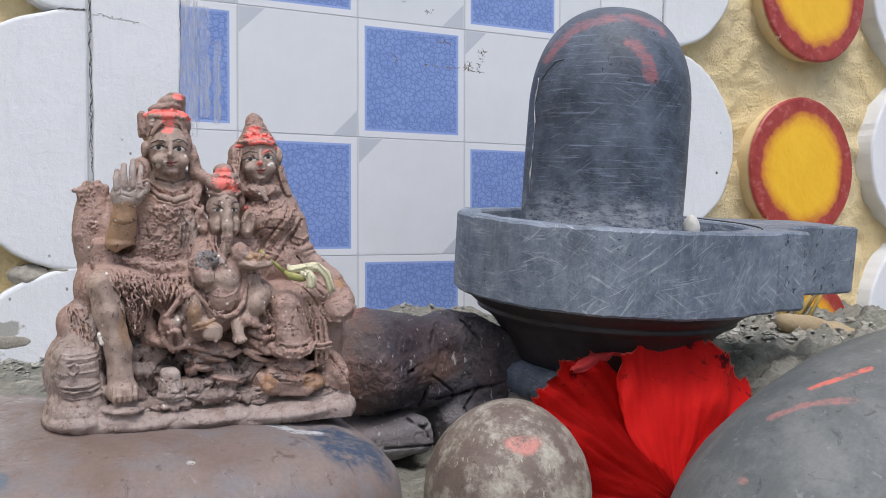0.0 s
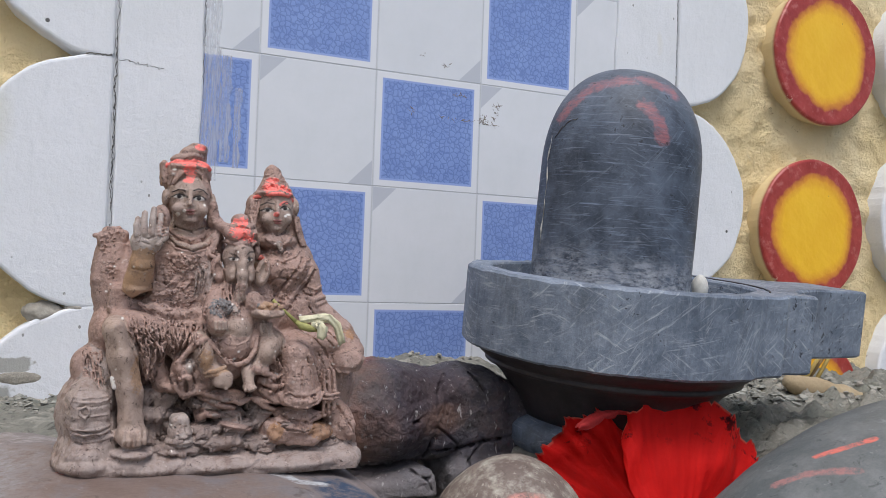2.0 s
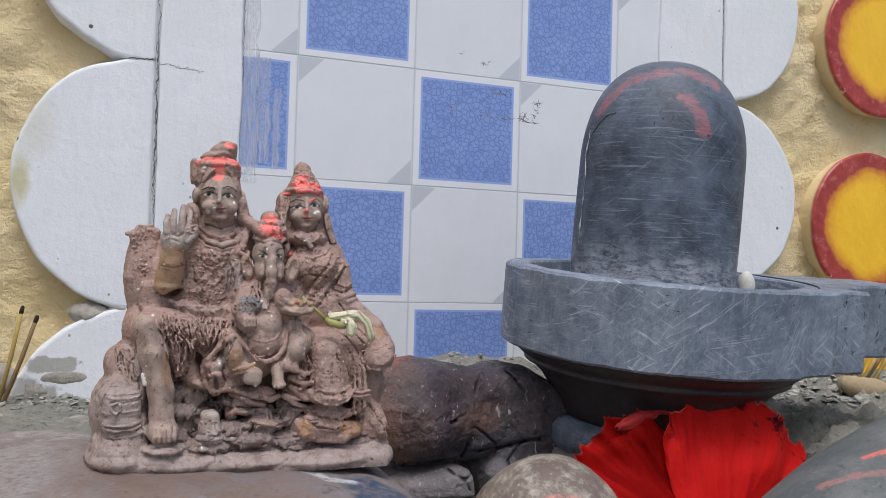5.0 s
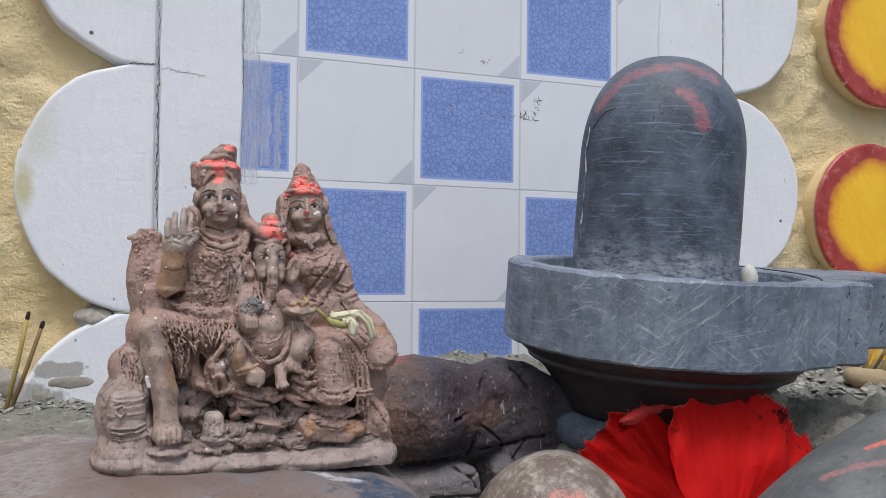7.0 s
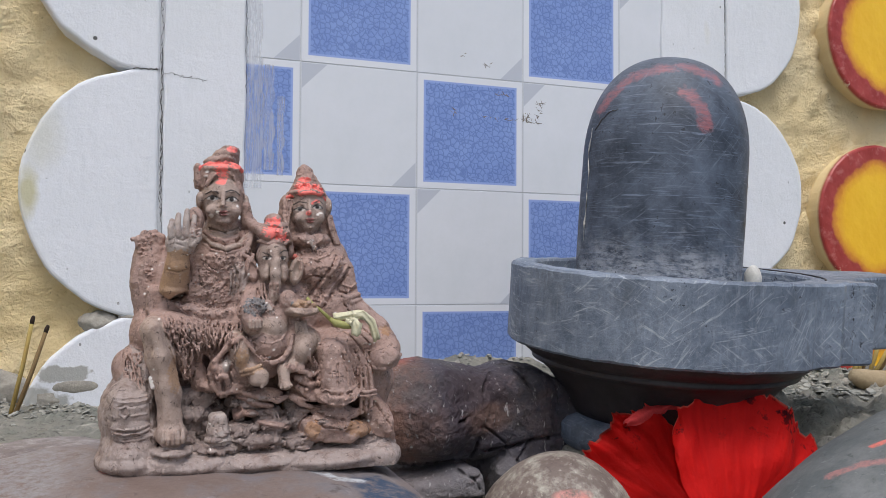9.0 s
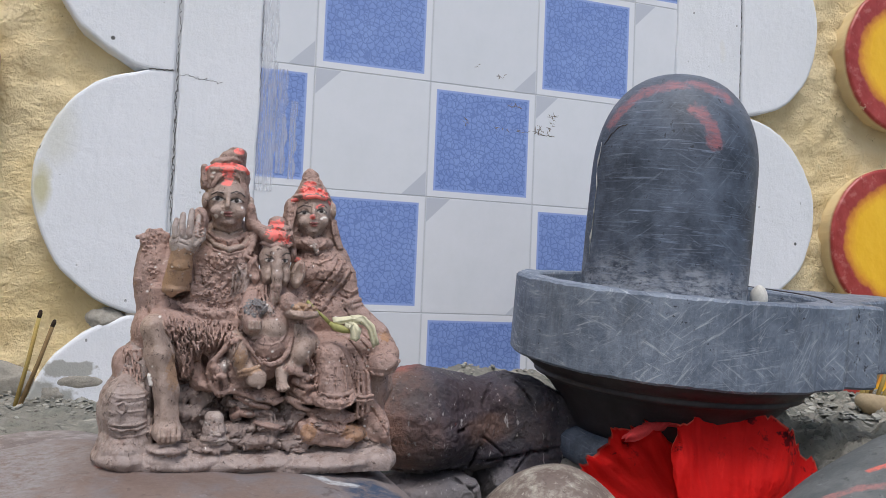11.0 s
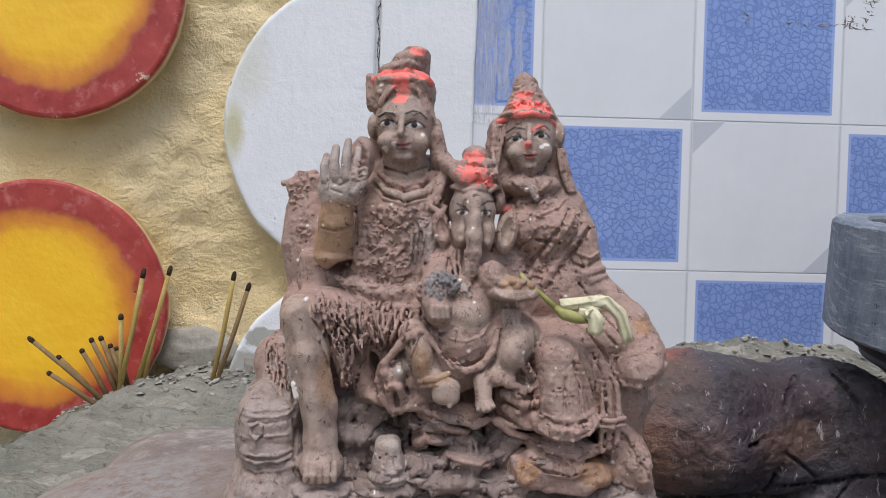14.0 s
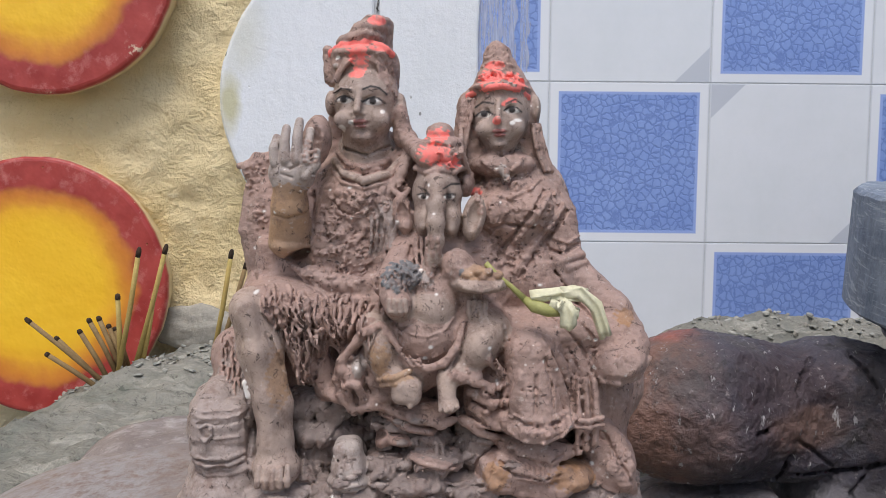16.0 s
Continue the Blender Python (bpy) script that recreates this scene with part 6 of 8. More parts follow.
g.fold([(-17.6, -8.8, 126.4), (-19.8, -7.7, 123.9), (-21.6, -5.5, 120.3)], 0.52, 0.43, "clay", 0.3)
g.fold([(-18.5, -8.1, 126.5), (-20.5, -6.9, 124.0), (-22.0, -4.5, 120.4)], 0.53, 0.43, "clay", 0.3)
g.fold([(-19.4, -7.4, 126.5), (-21.3, -6.1, 124.1), (-22.5, -3.5, 120.5)], 0.53, 0.43, "clay", 0.3)
g.fold([(-20.3, -6.7, 126.6), (-22.0, -5.3, 124.2), (-22.9, -2.5, 120.6)], 0.53, 0.43, "clay", 0.3)
g.fold([(-21.2, -6.0, 126.7), (-22.8, -4.5, 124.3), (-23.4, -1.5, 120.7)], 0.53, 0.43, "clay", 0.3)
g.bead(-20.2, 128.4, 0.97, 0.81, 1.0, "clay", 0.4)
g.bead(-21.4, 124.8, 0.81, 0.81, 1.0, "pale", 0.4)
# face: relief
g.scoop(-18.7, 115.1, 3.1, 1.6, 0.9, 0.8, 0)
g.scoop(-10.4, 114.6, 3.2, 1.6, 0.9, 0.8, 0)
g.fold([(-14.2, -11.2, 117.9), (-14.6, -12.6, 114.1), (-14.8, -13.8, 111.7)], 0.71, 0.95, "skin", 1.0)
g.bead(-16.6, 111.2, 0.80, 0.64, 0.7, "skin", 0.4)
g.bead(-13.3, 111.1, 0.80, 0.64, 0.7, "skin", 0.4)
g.bead(-18.9, 115.1, 2.25, 1.05, 0.9, "skin", 0.4)
g.bead(-10.5, 114.6, 2.41, 1.05, 0.9, "skin", 0.4)
g.fold([(-21.8, -8.6, 117.1), (-19.4, -10.4, 118.0), (-16.6, -11.0, 117.6)], 0.42, 0.42, "skin", 0.7)
g.fold([(-12.9, -11.0, 117.7), (-10.1, -10.4, 118.3), (-7.3, -8.6, 116.8)], 0.42, 0.42, "skin", 0.7)
g.bead(-14.3, 108.7, 2.25, 0.58, 1.1, "lip", 0.3)
g.bead(-14.2, 107.6, 1.77, 0.64, 1.2, "lip", 0.3)
g.cut([(-16.3, 108.1), (-14.1, 108.0), (-11.9, 108.4)], 0.21, 0.2)
g.scoop(-14.1, 106.2, 1.6, 0.6, 0.5, 0.5, 0)
# raised arm and open palm: relief
g.filigree(-46.9, 92.7, 4.0, 5.0, 22, 0.67, 9, "clay")
g.filigree(-45.0, 81.8, 3.0, 6.7, 22, 0.67, 10, "clay")
g.bead(-49.7, 95.8, 0.75, 0.75, 0.9, "clay", 0.4)
g.bead(-47.5, 96.5, 0.75, 0.75, 0.9, "clay", 0.4)
g.bead(-45.4, 97.3, 0.75, 0.75, 0.9, "clay", 0.4)
g.bead(-43.2, 98.0, 0.75, 0.75, 0.9, "clay", 0.4)
g.cut([(-38.1, 82.4), (-33.7, 81.6), (-27.4, 83.0)], 0.24, 0.3)
g.fold([(-36.6, -18.0, 96.8), (-37.0, -18.4, 100.7), (-36.4, -17.0, 103.7)], 1.54, 1.11, "pale", 0.15)
g.fold([(-33.7, -18.0, 97.5), (-34.1, -18.4, 102.5), (-33.7, -17.0, 106.3)], 1.60, 1.15, "pale", 0.15)
g.fold([(-30.6, -18.0, 97.6), (-30.5, -18.4, 103.5), (-30.1, -17.0, 108.3)], 1.60, 1.15, "pale", 0.15)
g.fold([(-27.9, -18.0, 97.4), (-27.3, -18.4, 102.3), (-27.1, -17.0, 105.8)], 1.41, 1.02, "pale", 0.15)
g.fold([(-27.8, -18.5, 93.2), (-25.1, -20.0, 96.3), (-24.9, -20.0, 99.9)], 1.47, 1.01, "pale", 0.3)
g.cut([(-34.2, 95.9), (-32.2, 95.1), (-29.6, 96.4)], 0.19, 0.3)
g.cut([(-34.7, 93.8), (-31.8, 92.9)], 0.16, 0.2)
g.paint(-32.1, 84.4, 7.23, 4.08, "ochre")
g.cord([(-28.4, 107.2), (-26.8, 106.6), (-25.2, 107.2)], 0.42, "clay", 0.15)
g.cord([(-28.3, 105.8), (-26.7, 105.2), (-25.2, 105.7)], 0.42, "clay", 0.15)
g.cord([(-28.3, 104.4), (-26.7, 103.8), (-25.1, 104.3)], 0.42, "clay", 0.15)
g.cord([(-28.3, 103.0), (-26.7, 102.4), (-25.1, 102.9)], 0.42, "clay", 0.15)
g.cord([(-28.3, 101.6), (-26.7, 101.0), (-25.1, 101.5)], 0.42, "clay", 0.15)
g.cord([(-28.2, 100.1), (-26.6, 99.5), (-25.1, 100.1)], 0.42, "clay", 0.15)
g.cord([(-28.2, 98.7), (-26.6, 98.1), (-25.0, 98.6)], 0.42, "clay", 0.15)
g.cord([(-28.2, 97.3), (-26.6, 96.7), (-25.0, 97.2)], 0.42, "clay", 0.15)
# fur wrap, leg and foot: relief
g.fold([(-43.1, -24.0, 58.1), (-40.6, -25.0, 45.9), (-38.1, -24.5, 33.3), (-37.1, -24.0, 20.5)], 1.87, 1.87, "skin", 3.0)
g.fold([(-39.2, -30.0, 15.5), (-39.2, -31.2, 12.2), (-39.4, -31.0, 10.9)], 0.88, 0.91, "skin", 0.35)
g.fold([(-37.2, -30.0, 15.2), (-37.3, -31.2, 12.3), (-37.4, -31.0, 10.6)], 0.88, 0.91, "skin", 0.35)
g.fold([(-35.2, -30.0, 15.0), (-35.3, -31.2, 12.3), (-35.3, -31.0, 10.4)], 0.88, 0.91, "skin", 0.35)
g.fold([(-33.3, -30.0, 15.4), (-33.3, -31.2, 12.4), (-33.3, -31.0, 10.7)], 0.88, 0.91, "skin", 0.35)
g.fold([(-31.3, -30.0, 15.7), (-31.3, -31.2, 12.4), (-31.3, -31.0, 11.1)], 0.88, 0.91, "skin", 0.35)
g.tufts((-40.5, 63.8), (-28.0, 62.9), (-37.3, 53.2), (-24.7, 52.0), 120, (25, 12), 4.6, 0.49, 21, "cloth")
g.tufts((-29.9, 62.3), (-9.4, 58.7), (-25.8, 48.5), (-10.8, 51.3), 150, (18, -8), 4.4, 0.50, 22, "cloth")
g.tufts((-36.9, 54.5), (-21.9, 51.7), (-32.5, 45.1), (-23.3, 45.3), 80, (14, -6), 4.7, 0.53, 23, "cloth")
g.tufts((-33.7, 51.4), (-26.6, 51.6), (-30.8, 37.1), (-27.2, 37.2), 50, (8, -4), 5.0, 0.53, 24, "cloth")
# child form in the middle: crown, face, trunk, ears: relief
g.cord([(1.8, 95.9), (4.5, 94.6), (8.7, 95.3), (12.3, 94.6), (15.6, 96.9)], 0.79, "clay", 0.3)
g.cord([(2.7, 102.3), (7.4, 103.3), (13.0, 101.9)], 0.56, "clay", 0.25)
g.filigree(11.1, 98.8, 3.7, 3.1, 26, 0.70, 12, "clay")
g.fold([(7.4, -18.5, 91.4), (7.5, -21.5, 86.3), (7.5, -22.8, 81.0), (7.5, -22.8, 76.1), (6.8, -22.0, 71.6), (5.4, -20.5, 68.3)], 2.65, 1.71, "skin", 1.6)
g.fold([(2.3, -17.0, 76.6), (2.1, -18.0, 72.7), (2.8, -17.0, 68.2)], 0.63, 0.57, "clay", 0.3)
g.fold([(3.7, -17.0, 76.6), (3.7, -18.0, 72.8), (4.2, -17.0, 68.2)], 0.63, 0.57, "clay", 0.3)
g.fold([(5.1, -17.0, 76.7), (5.2, -18.0, 72.8), (5.7, -17.0, 68.3)], 0.63, 0.57, "clay", 0.3)
g.fold([(6.6, -17.0, 76.7), (6.8, -18.0, 72.8), (7.1, -17.0, 68.3)], 0.63, 0.57, "clay", 0.3)
g.fold([(8.0, -17.0, 76.7), (8.4, -18.0, 72.9), (8.5, -17.0, 68.4)], 0.63, 0.57, "clay", 0.3)
g.pits(5.9, 72.2, 3.7, 4.1, 14, 0.34, 13)
g.scoop(4.1, 88.2, 1.9, 1.3, 0.7, 0.6, 0)
g.scoop(11.1, 88.2, 2.0, 1.3, 0.7, 0.6, 0)
g.bead(4.1, 88.0, 1.41, 0.78, 0.7, "skin", 0.4)
g.bead(11.1, 88.0, 1.57, 0.78, 0.7, "skin", 0.4)
g.bead(19.4, 89.3, 2.28, 1.96, 2.2, "clay", 0.4)
g.filigree(19.2, 89.0, 2.1, 1.8, 12, 0.65, 14, "clay")
g.bead(-2.4, 89.4, 2.60, 1.63, 1.8, "clay", 0.4)
g.filigree(-2.8, 91.4, 2.6, 2.6, 14, 0.65, 15, "clay")
# child form: belly, arms, bowl, legs: relief
g.filigree(5.3, 66.3, 4.0, 3.4, 18, 0.56, 16, "clay")
g.fold([(-1.8, -12.0, 70.5), (-5.0, -17.0, 64.5), (-2.5, -21.0, 59.6)], 4.37, 3.74, "clay", 1.5)
g.fold([(-4.4, -27.0, 60.8), (-4.2, -27.6, 57.9), (-3.9, -26.0, 55.6)], 0.70, 0.61, "skin", 0.3)
g.fold([(-3.1, -27.0, 60.9), (-2.8, -27.6, 57.9), (-2.7, -26.0, 55.7)], 0.70, 0.61, "skin", 0.3)
g.fold([(-1.7, -27.0, 60.9), (-1.4, -27.6, 57.9), (-1.4, -26.0, 55.7)], 0.70, 0.61, "skin", 0.3)
g.fold([(-0.3, -27.0, 60.9), (-0.1, -27.6, 58.0), (-0.2, -26.0, 55.7)], 0.70, 0.61, "skin", 0.3)
g.bead(-1.6, 66.8, 0.76, 0.76, 1.0, "ash", 0.2)
g.bead(-2.2, 66.4, 0.76, 0.76, 1.0, "ash", 0.2)
g.bead(-1.5, 67.6, 0.76, 0.76, 1.0, "ash", 0.2)
g.bead(-0.7, 66.0, 0.76, 0.76, 1.0, "ash", 0.2)
g.bead(-3.2, 66.9, 0.76, 0.76, 1.0, "ash", 0.2)
g.bead(-0.1, 67.5, 0.76, 0.76, 1.0, "ash", 0.2)
g.bead(-2.1, 65.4, 0.77, 0.77, 1.0, "ash", 0.2)
g.bead(-2.6, 68.1, 0.76, 0.76, 1.0, "ash", 0.2)
g.bead(0.6, 66.3, 0.76, 0.76, 1.0, "ash", 0.2)
g.bead(-3.8, 66.1, 0.76, 0.76, 1.0, "ash", 0.2)
g.bead(-0.5, 68.4, 0.76, 0.76, 1.0, "ash", 0.2)
g.bead(-0.7, 65.0, 0.77, 0.77, 1.0, "ash", 0.2)
g.bead(-4.0, 67.7, 0.76, 0.76, 1.0, "ash", 0.2)
g.bead(1.3, 67.3, 0.76, 0.76, 1.0, "ash", 0.2)
g.bead(-3.3, 65.0, 0.77, 0.77, 1.0, "ash", 0.2)
g.bead(-2.0, 69.0, 0.76, 0.76, 1.0, "ash", 0.2)
g.bead(0.9, 65.4, 0.76, 0.76, 1.0, "ash", 0.2)
g.bead(-4.9, 66.6, 0.76, 0.76, 1.0, "ash", 0.2)
g.bead(0.8, 68.5, 0.76, 0.76, 1.0, "ash", 0.2)
g.bead(-1.7, 64.3, 0.77, 0.77, 1.0, "ash", 0.2)
g.bead(-4.0, 68.7, 0.76, 0.76, 1.0, "ash", 0.2)
g.bead(2.1, 66.5, 0.76, 0.76, 1.0, "ash", 0.2)
g.bead(-4.7, 65.2, 0.77, 0.77, 1.0, "ash", 0.2)
g.bead(-0.8, 69.5, 0.76, 0.76, 1.0, "ash", 0.2)
g.bead(0.4, 64.4, 0.77, 0.77, 1.0, "ash", 0.2)
g.bead(-5.5, 67.5, 0.76, 0.76, 1.0, "ash", 0.2)
g.bead(2.1, 68.1, 0.76, 0.76, 1.0, "ash", 0.2)
g.bead(-3.2, 64.0, 0.77, 0.77, 1.0, "ash", 0.2)
g.bead(-3.1, 69.6, 0.76, 0.76, 1.0, "ash", 0.2)
g.bead(2.3, 65.5, 0.76, 0.76, 1.0, "ash", 0.2)
g.bead(-5.9, 65.9, 0.77, 0.77, 1.0, "ash", 0.2)
g.bead(0.8, 69.5, 0.76, 0.76, 1.0, "ash", 0.2)
g.bead(-0.7, 63.6, 0.77, 0.77, 1.0, "ash", 0.2)
g.bead(-5.3, 68.7, 0.76, 0.76, 1.0, "ash", 0.2)
g.bead(3.1, 67.2, 0.76, 0.76, 1.0, "ash", 0.2)
g.bead(-4.8, 64.2, 0.77, 0.77, 1.0, "ash", 0.2)
g.bead(-1.7, 70.2, 0.76, 0.76, 1.0, "ash", 0.2)
g.bead(1.8, 64.3, 0.77, 0.77, 1.0, "ash", 0.2)
g.bead(-6.6, 67.0, 0.76, 0.76, 1.0, "ash", 0.2)
g.bead(2.4, 69.0, 0.76, 0.76, 1.0, "ash", 0.2)
g.bead(-2.4, 63.2, 0.77, 0.77, 1.0, "ash", 0.2)
g.bead(-4.4, 69.8, 0.76, 0.76, 1.0, "ash", 0.2)
g.bead(3.5, 66.0, 0.76, 0.76, 1.0, "ash", 0.2)
g.bead(-6.3, 65.0, 0.77, 0.77, 1.0, "ash", 0.2)
g.bead(0.2, 70.4, 0.76, 0.76, 1.0, "ash", 0.2)
g.bead(0.5, 63.3, 0.77, 0.77, 1.0, "ash", 0.2)
g.bead(14.0, 70.2, 0.71, 0.71, 1.0, "ash", 0.2)
g.bead(13.5, 69.7, 0.71, 0.71, 1.0, "ash", 0.2)
g.bead(14.1, 71.2, 0.71, 0.71, 1.0, "ash", 0.2)
g.bead(14.8, 69.2, 0.71, 0.71, 1.0, "ash", 0.2)
g.bead(12.6, 70.4, 0.71, 0.71, 1.0, "ash", 0.2)
g.bead(15.4, 71.1, 0.71, 0.71, 1.0, "ash", 0.2)
g.bead(13.6, 68.4, 0.71, 0.71, 1.0, "ash", 0.2)
g.bead(13.1, 71.9, 0.71, 0.71, 1.0, "ash", 0.2)
g.bead(16.0, 69.5, 0.71, 0.71, 1.0, "ash", 0.2)
g.bead(12.0, 69.3, 0.71, 0.71, 1.0, "ash", 0.2)
g.bead(15.0, 72.3, 0.71, 0.71, 1.0, "ash", 0.2)
g.bead(14.8, 67.9, 0.71, 0.71, 1.0, "ash", 0.2)
g.bead(11.8, 71.4, 0.71, 0.71, 1.0, "ash", 0.2)
g.bead(16.6, 70.8, 0.71, 0.71, 1.0, "ash", 0.2)
g.bead(12.5, 67.9, 0.72, 0.72, 1.0, "ash", 0.2)
g.bead(13.6, 73.0, 0.71, 0.71, 1.0, "ash", 0.2)
g.pits(-1.6, 66.6, 4.6, 3.0, 30, 0.40, 17)
g.cord([(12.4, 66.4), (15.5, 64.1), (19.7, 63.4), (24.2, 64.3), (26.8, 66.8)], 0.67, "skin", 0.3)
g.fold([(13.2, -13.0, 69.3), (16.1, -15.0, 61.6), (18.9, -18.0, 56.5)], 4.42, 3.47, "clay", 2)
g.fold([(16.8, -22.0, 59.4), (16.7, -23.0, 56.5), (17.5, -22.0, 54.4)], 0.78, 0.62, "skin", 0.3)
g.fold([(18.3, -22.0, 59.5), (18.2, -23.0, 56.5), (18.9, -22.0, 54.5)], 0.78, 0.62, "skin", 0.3)
g.fold([(19.9, -22.0, 59.5), (19.8, -23.0, 56.6), (20.3, -22.0, 54.5)], 0.78, 0.62, "skin", 0.3)
g.fold([(21.4, -22.0, 59.6), (21.3, -23.0, 56.6), (21.7, -22.0, 54.6)], 0.78, 0.62, "skin", 0.3)
g.fold([(-6.6, -24.0, 53.2), (-1.8, -27.0, 47.4), (1.8, -27.0, 43.2), (5.9, -27.5, 42.1), (10.0, -27.5, 43.5), (13.4, -26.0, 47.6), (15.4, -23.0, 53.0)], 1.08, 1.08, "clay", 0.6)
g.cord([(-2.4, 53.5), (1.1, 51.2), (5.7, 50.7), (10.2, 52.3), (12.7, 55.2)], 0.36, "clay", 0.25)
g.filigree(6.6, 44.5, 6.1, 1.5, 18, 0.52, 18, "clay")
g.fold([(-7.4, -25.0, 38.4), (-3.1, -29.5, 39.9), (0.9, -27.0, 41.3)], 0.92, 0.92, "ochre", 0.3)
g.fold([(-6.8, -25.0, 36.8), (-2.6, -29.5, 38.4), (1.3, -27.0, 39.6)], 0.76, 0.76, "ochre", 0.3)
g.bead(-2.8, 32.2, 0.94, 0.91, 1.3, "skin", 0.3)
g.bead(-0.8, 32.3, 0.94, 0.91, 1.3, "skin", 0.3)
g.bead(1.2, 32.4, 0.94, 0.91, 1.3, "skin", 0.3)
g.bead(3.2, 32.4, 0.94, 0.91, 1.3, "skin", 0.3)
g.bead(9.4, 31.5, 0.72, 0.75, 1.2, "skin", 0.25)
g.bead(10.8, 31.8, 0.72, 0.75, 1.2, "skin", 0.25)
g.bead(12.2, 32.2, 0.72, 0.75, 1.2, "skin", 0.25)
g.bead(13.7, 32.5, 0.72, 0.75, 1.2, "skin", 0.25)
g.fold([(12.6, -24.0, 40.6), (15.2, -26.0, 39.3), (19.1, -25.0, 39.8)], 1.39, 1.39, "clay", 1.6)
g.filigree(15.6, 40.4, 3.3, 1.4, 10, 0.46, 19, "clay")
# bow of cloth and hems between the figures: relief
g.fold([(-15.6, -18.0, 45.2), (-11.1, -17.0, 51.5), (-7.6, -17.0, 53.2)], 1.27, 0.95, "clay", 0.7)
g.fold([(-18.0, -18.0, 42.7), (-13.9, -17.0, 48.5), (-9.6, -16.0, 54.6)], 1.28, 0.96, "clay", 0.7)
g.fold([(-19.8, -19.0, 37.2), (-17.8, -18.0, 32.2), (-15.1, -17.0, 28.4)], 1.28, 0.96, "clay", 0.7)
g.fold([(-10.6, -20.0, 37.7), (-8.9, -20.0, 33.8), (-10.6, -18.0, 30.0)], 1.28, 0.96, "clay", 0.7)
g.fold([(-13.3, -21.0, 36.3), (-12.0, -21.0, 32.3), (-12.8, -18.0, 27.8)], 1.28, 0.96, "clay", 0.7)
g.fold([(-16.8, -21.0, 36.2), (-16.0, -20.0, 32.0), (-14.7, -18.0, 27.7)], 1.28, 0.96, "clay", 0.7)
g.fold([(-18.7, -17.0, 32.6), (-15.0, -18.0, 28.1), (-10.5, -19.0, 29.8), (-6.3, -19.0, 29.2), (-1.7, -19.0, 27.8), (3.9, -20.0, 26.3), (9.5, -20.0, 24.5), (13.1, -19.0, 25.9)], 1.27, 1.11, "clay", 0.8)
g.scoop(-9.2, 33.6, 1.4, 1.9, 1.6, 0.5, 0)
g.scoop(-13.9, 32.5, 0.8, 2.5, 1.6, 0.5, 0)
g.fold([(18.1, -20.0, 38.5), (23.2, -23.0, 35.9), (26.3, -22.0, 36.7)], 1.40, 1.09, "clay", 0.7)
g.fold([(26.3, -22.0, 36.7), (21.6, -24.0, 34.6), (17.5, -21.0, 34.6)], 1.41, 1.10, "clay", 0.7)
g.fold([(17.5, -21.0, 34.6), (23.2, -24.0, 31.5), (27.0, -22.0, 31.7)], 1.41, 1.09, "clay", 0.7)
g.fold([(27.0, -22.0, 31.7), (22.0, -23.0, 29.6), (18.3, -20.0, 30.2)], 1.42, 1.10, "clay", 0.7)
g.fold([(18.3, -20.0, 30.2), (22.7, -22.0, 26.8), (25.7, -21.0, 25.0)], 1.42, 1.10, "clay", 0.7)
g.fold([(25.7, -21.0, 25.0), (20.6, -21.0, 25.3), (15.3, -19.0, 26.3)], 1.43, 1.11, "clay", 0.7)
g.fold([(15.8, -19.0, 26.0), (20.6, -20.0, 22.6), (25.0, -19.0, 20.8)], 1.43, 1.11, "clay", 0.7)
g.fold([(22.3, -20.0, 45.0), (26.3, -22.0, 39.3), (27.2, -22.0, 34.5)], 1.41, 1.09, "clay", 0.7)
# seated woman: torso, neck, head, veil: relief
g.cord([(16.6, 117.6), (20.8, 118.7), (25.6, 119.1), (30.7, 118.6), (34.0, 117.1)], 0.82, "powder", 0.3)
g.cord([(18.1, 122.5), (23.9, 124.0), (30.7, 122.5)], 0.52, "clay", 0.25)
g.cord([(19.4, 126.0), (23.9, 127.1), (28.9, 125.9)], 0.50, "clay", 0.25)
g.filigree(24.7, 121.8, 7.4, 2.6, 40, 0.68, 25, "clay")
g.filigree(24.5, 126.8, 4.2, 3.2, 20, 0.62, 26, "clay")
g.scoop(36.1, 113.8, 0.7, 2.3, 0.8, 0.5, 0)
g.fold([(18.0, -2.0, 115.9), (16.8, -3.0, 108.4), (15.4, -4.0, 100.0), (16.5, -5.0, 95.1)], 0.66, 0.66, "clay", 0.4)
g.fold([(17.0, -1.0, 115.9), (16.0, -2.0, 108.4), (15.1, -3.0, 100.1), (16.5, -5.0, 95.1)], 0.66, 0.66, "clay", 0.4)
g.fold([(16.1, 0.0, 116.0), (15.2, -1.0, 108.4), (14.8, -2.0, 100.1), (16.5, -5.0, 95.1)], 0.66, 0.66, "clay", 0.4)
g.fold([(15.1, 1.0, 116.1), (14.4, 0.0, 108.5), (14.5, -1.0, 100.1), (16.5, -5.0, 95.1)], 0.66, 0.66, "clay", 0.4)
g.fold([(35.6, -2.0, 108.9), (36.5, -3.0, 102.2), (39.1, -3.0, 95.7)], 0.75, 0.75, "clay", 0.4)
g.fold([(36.6, -1.0, 108.9), (37.7, -2.0, 102.3), (40.2, -2.0, 95.7)], 0.75, 0.75, "clay", 0.4)
g.fold([(37.5, 0.0, 109.0), (38.8, -1.0, 102.4), (41.3, -1.0, 95.8)], 0.75, 0.75, "clay", 0.4)
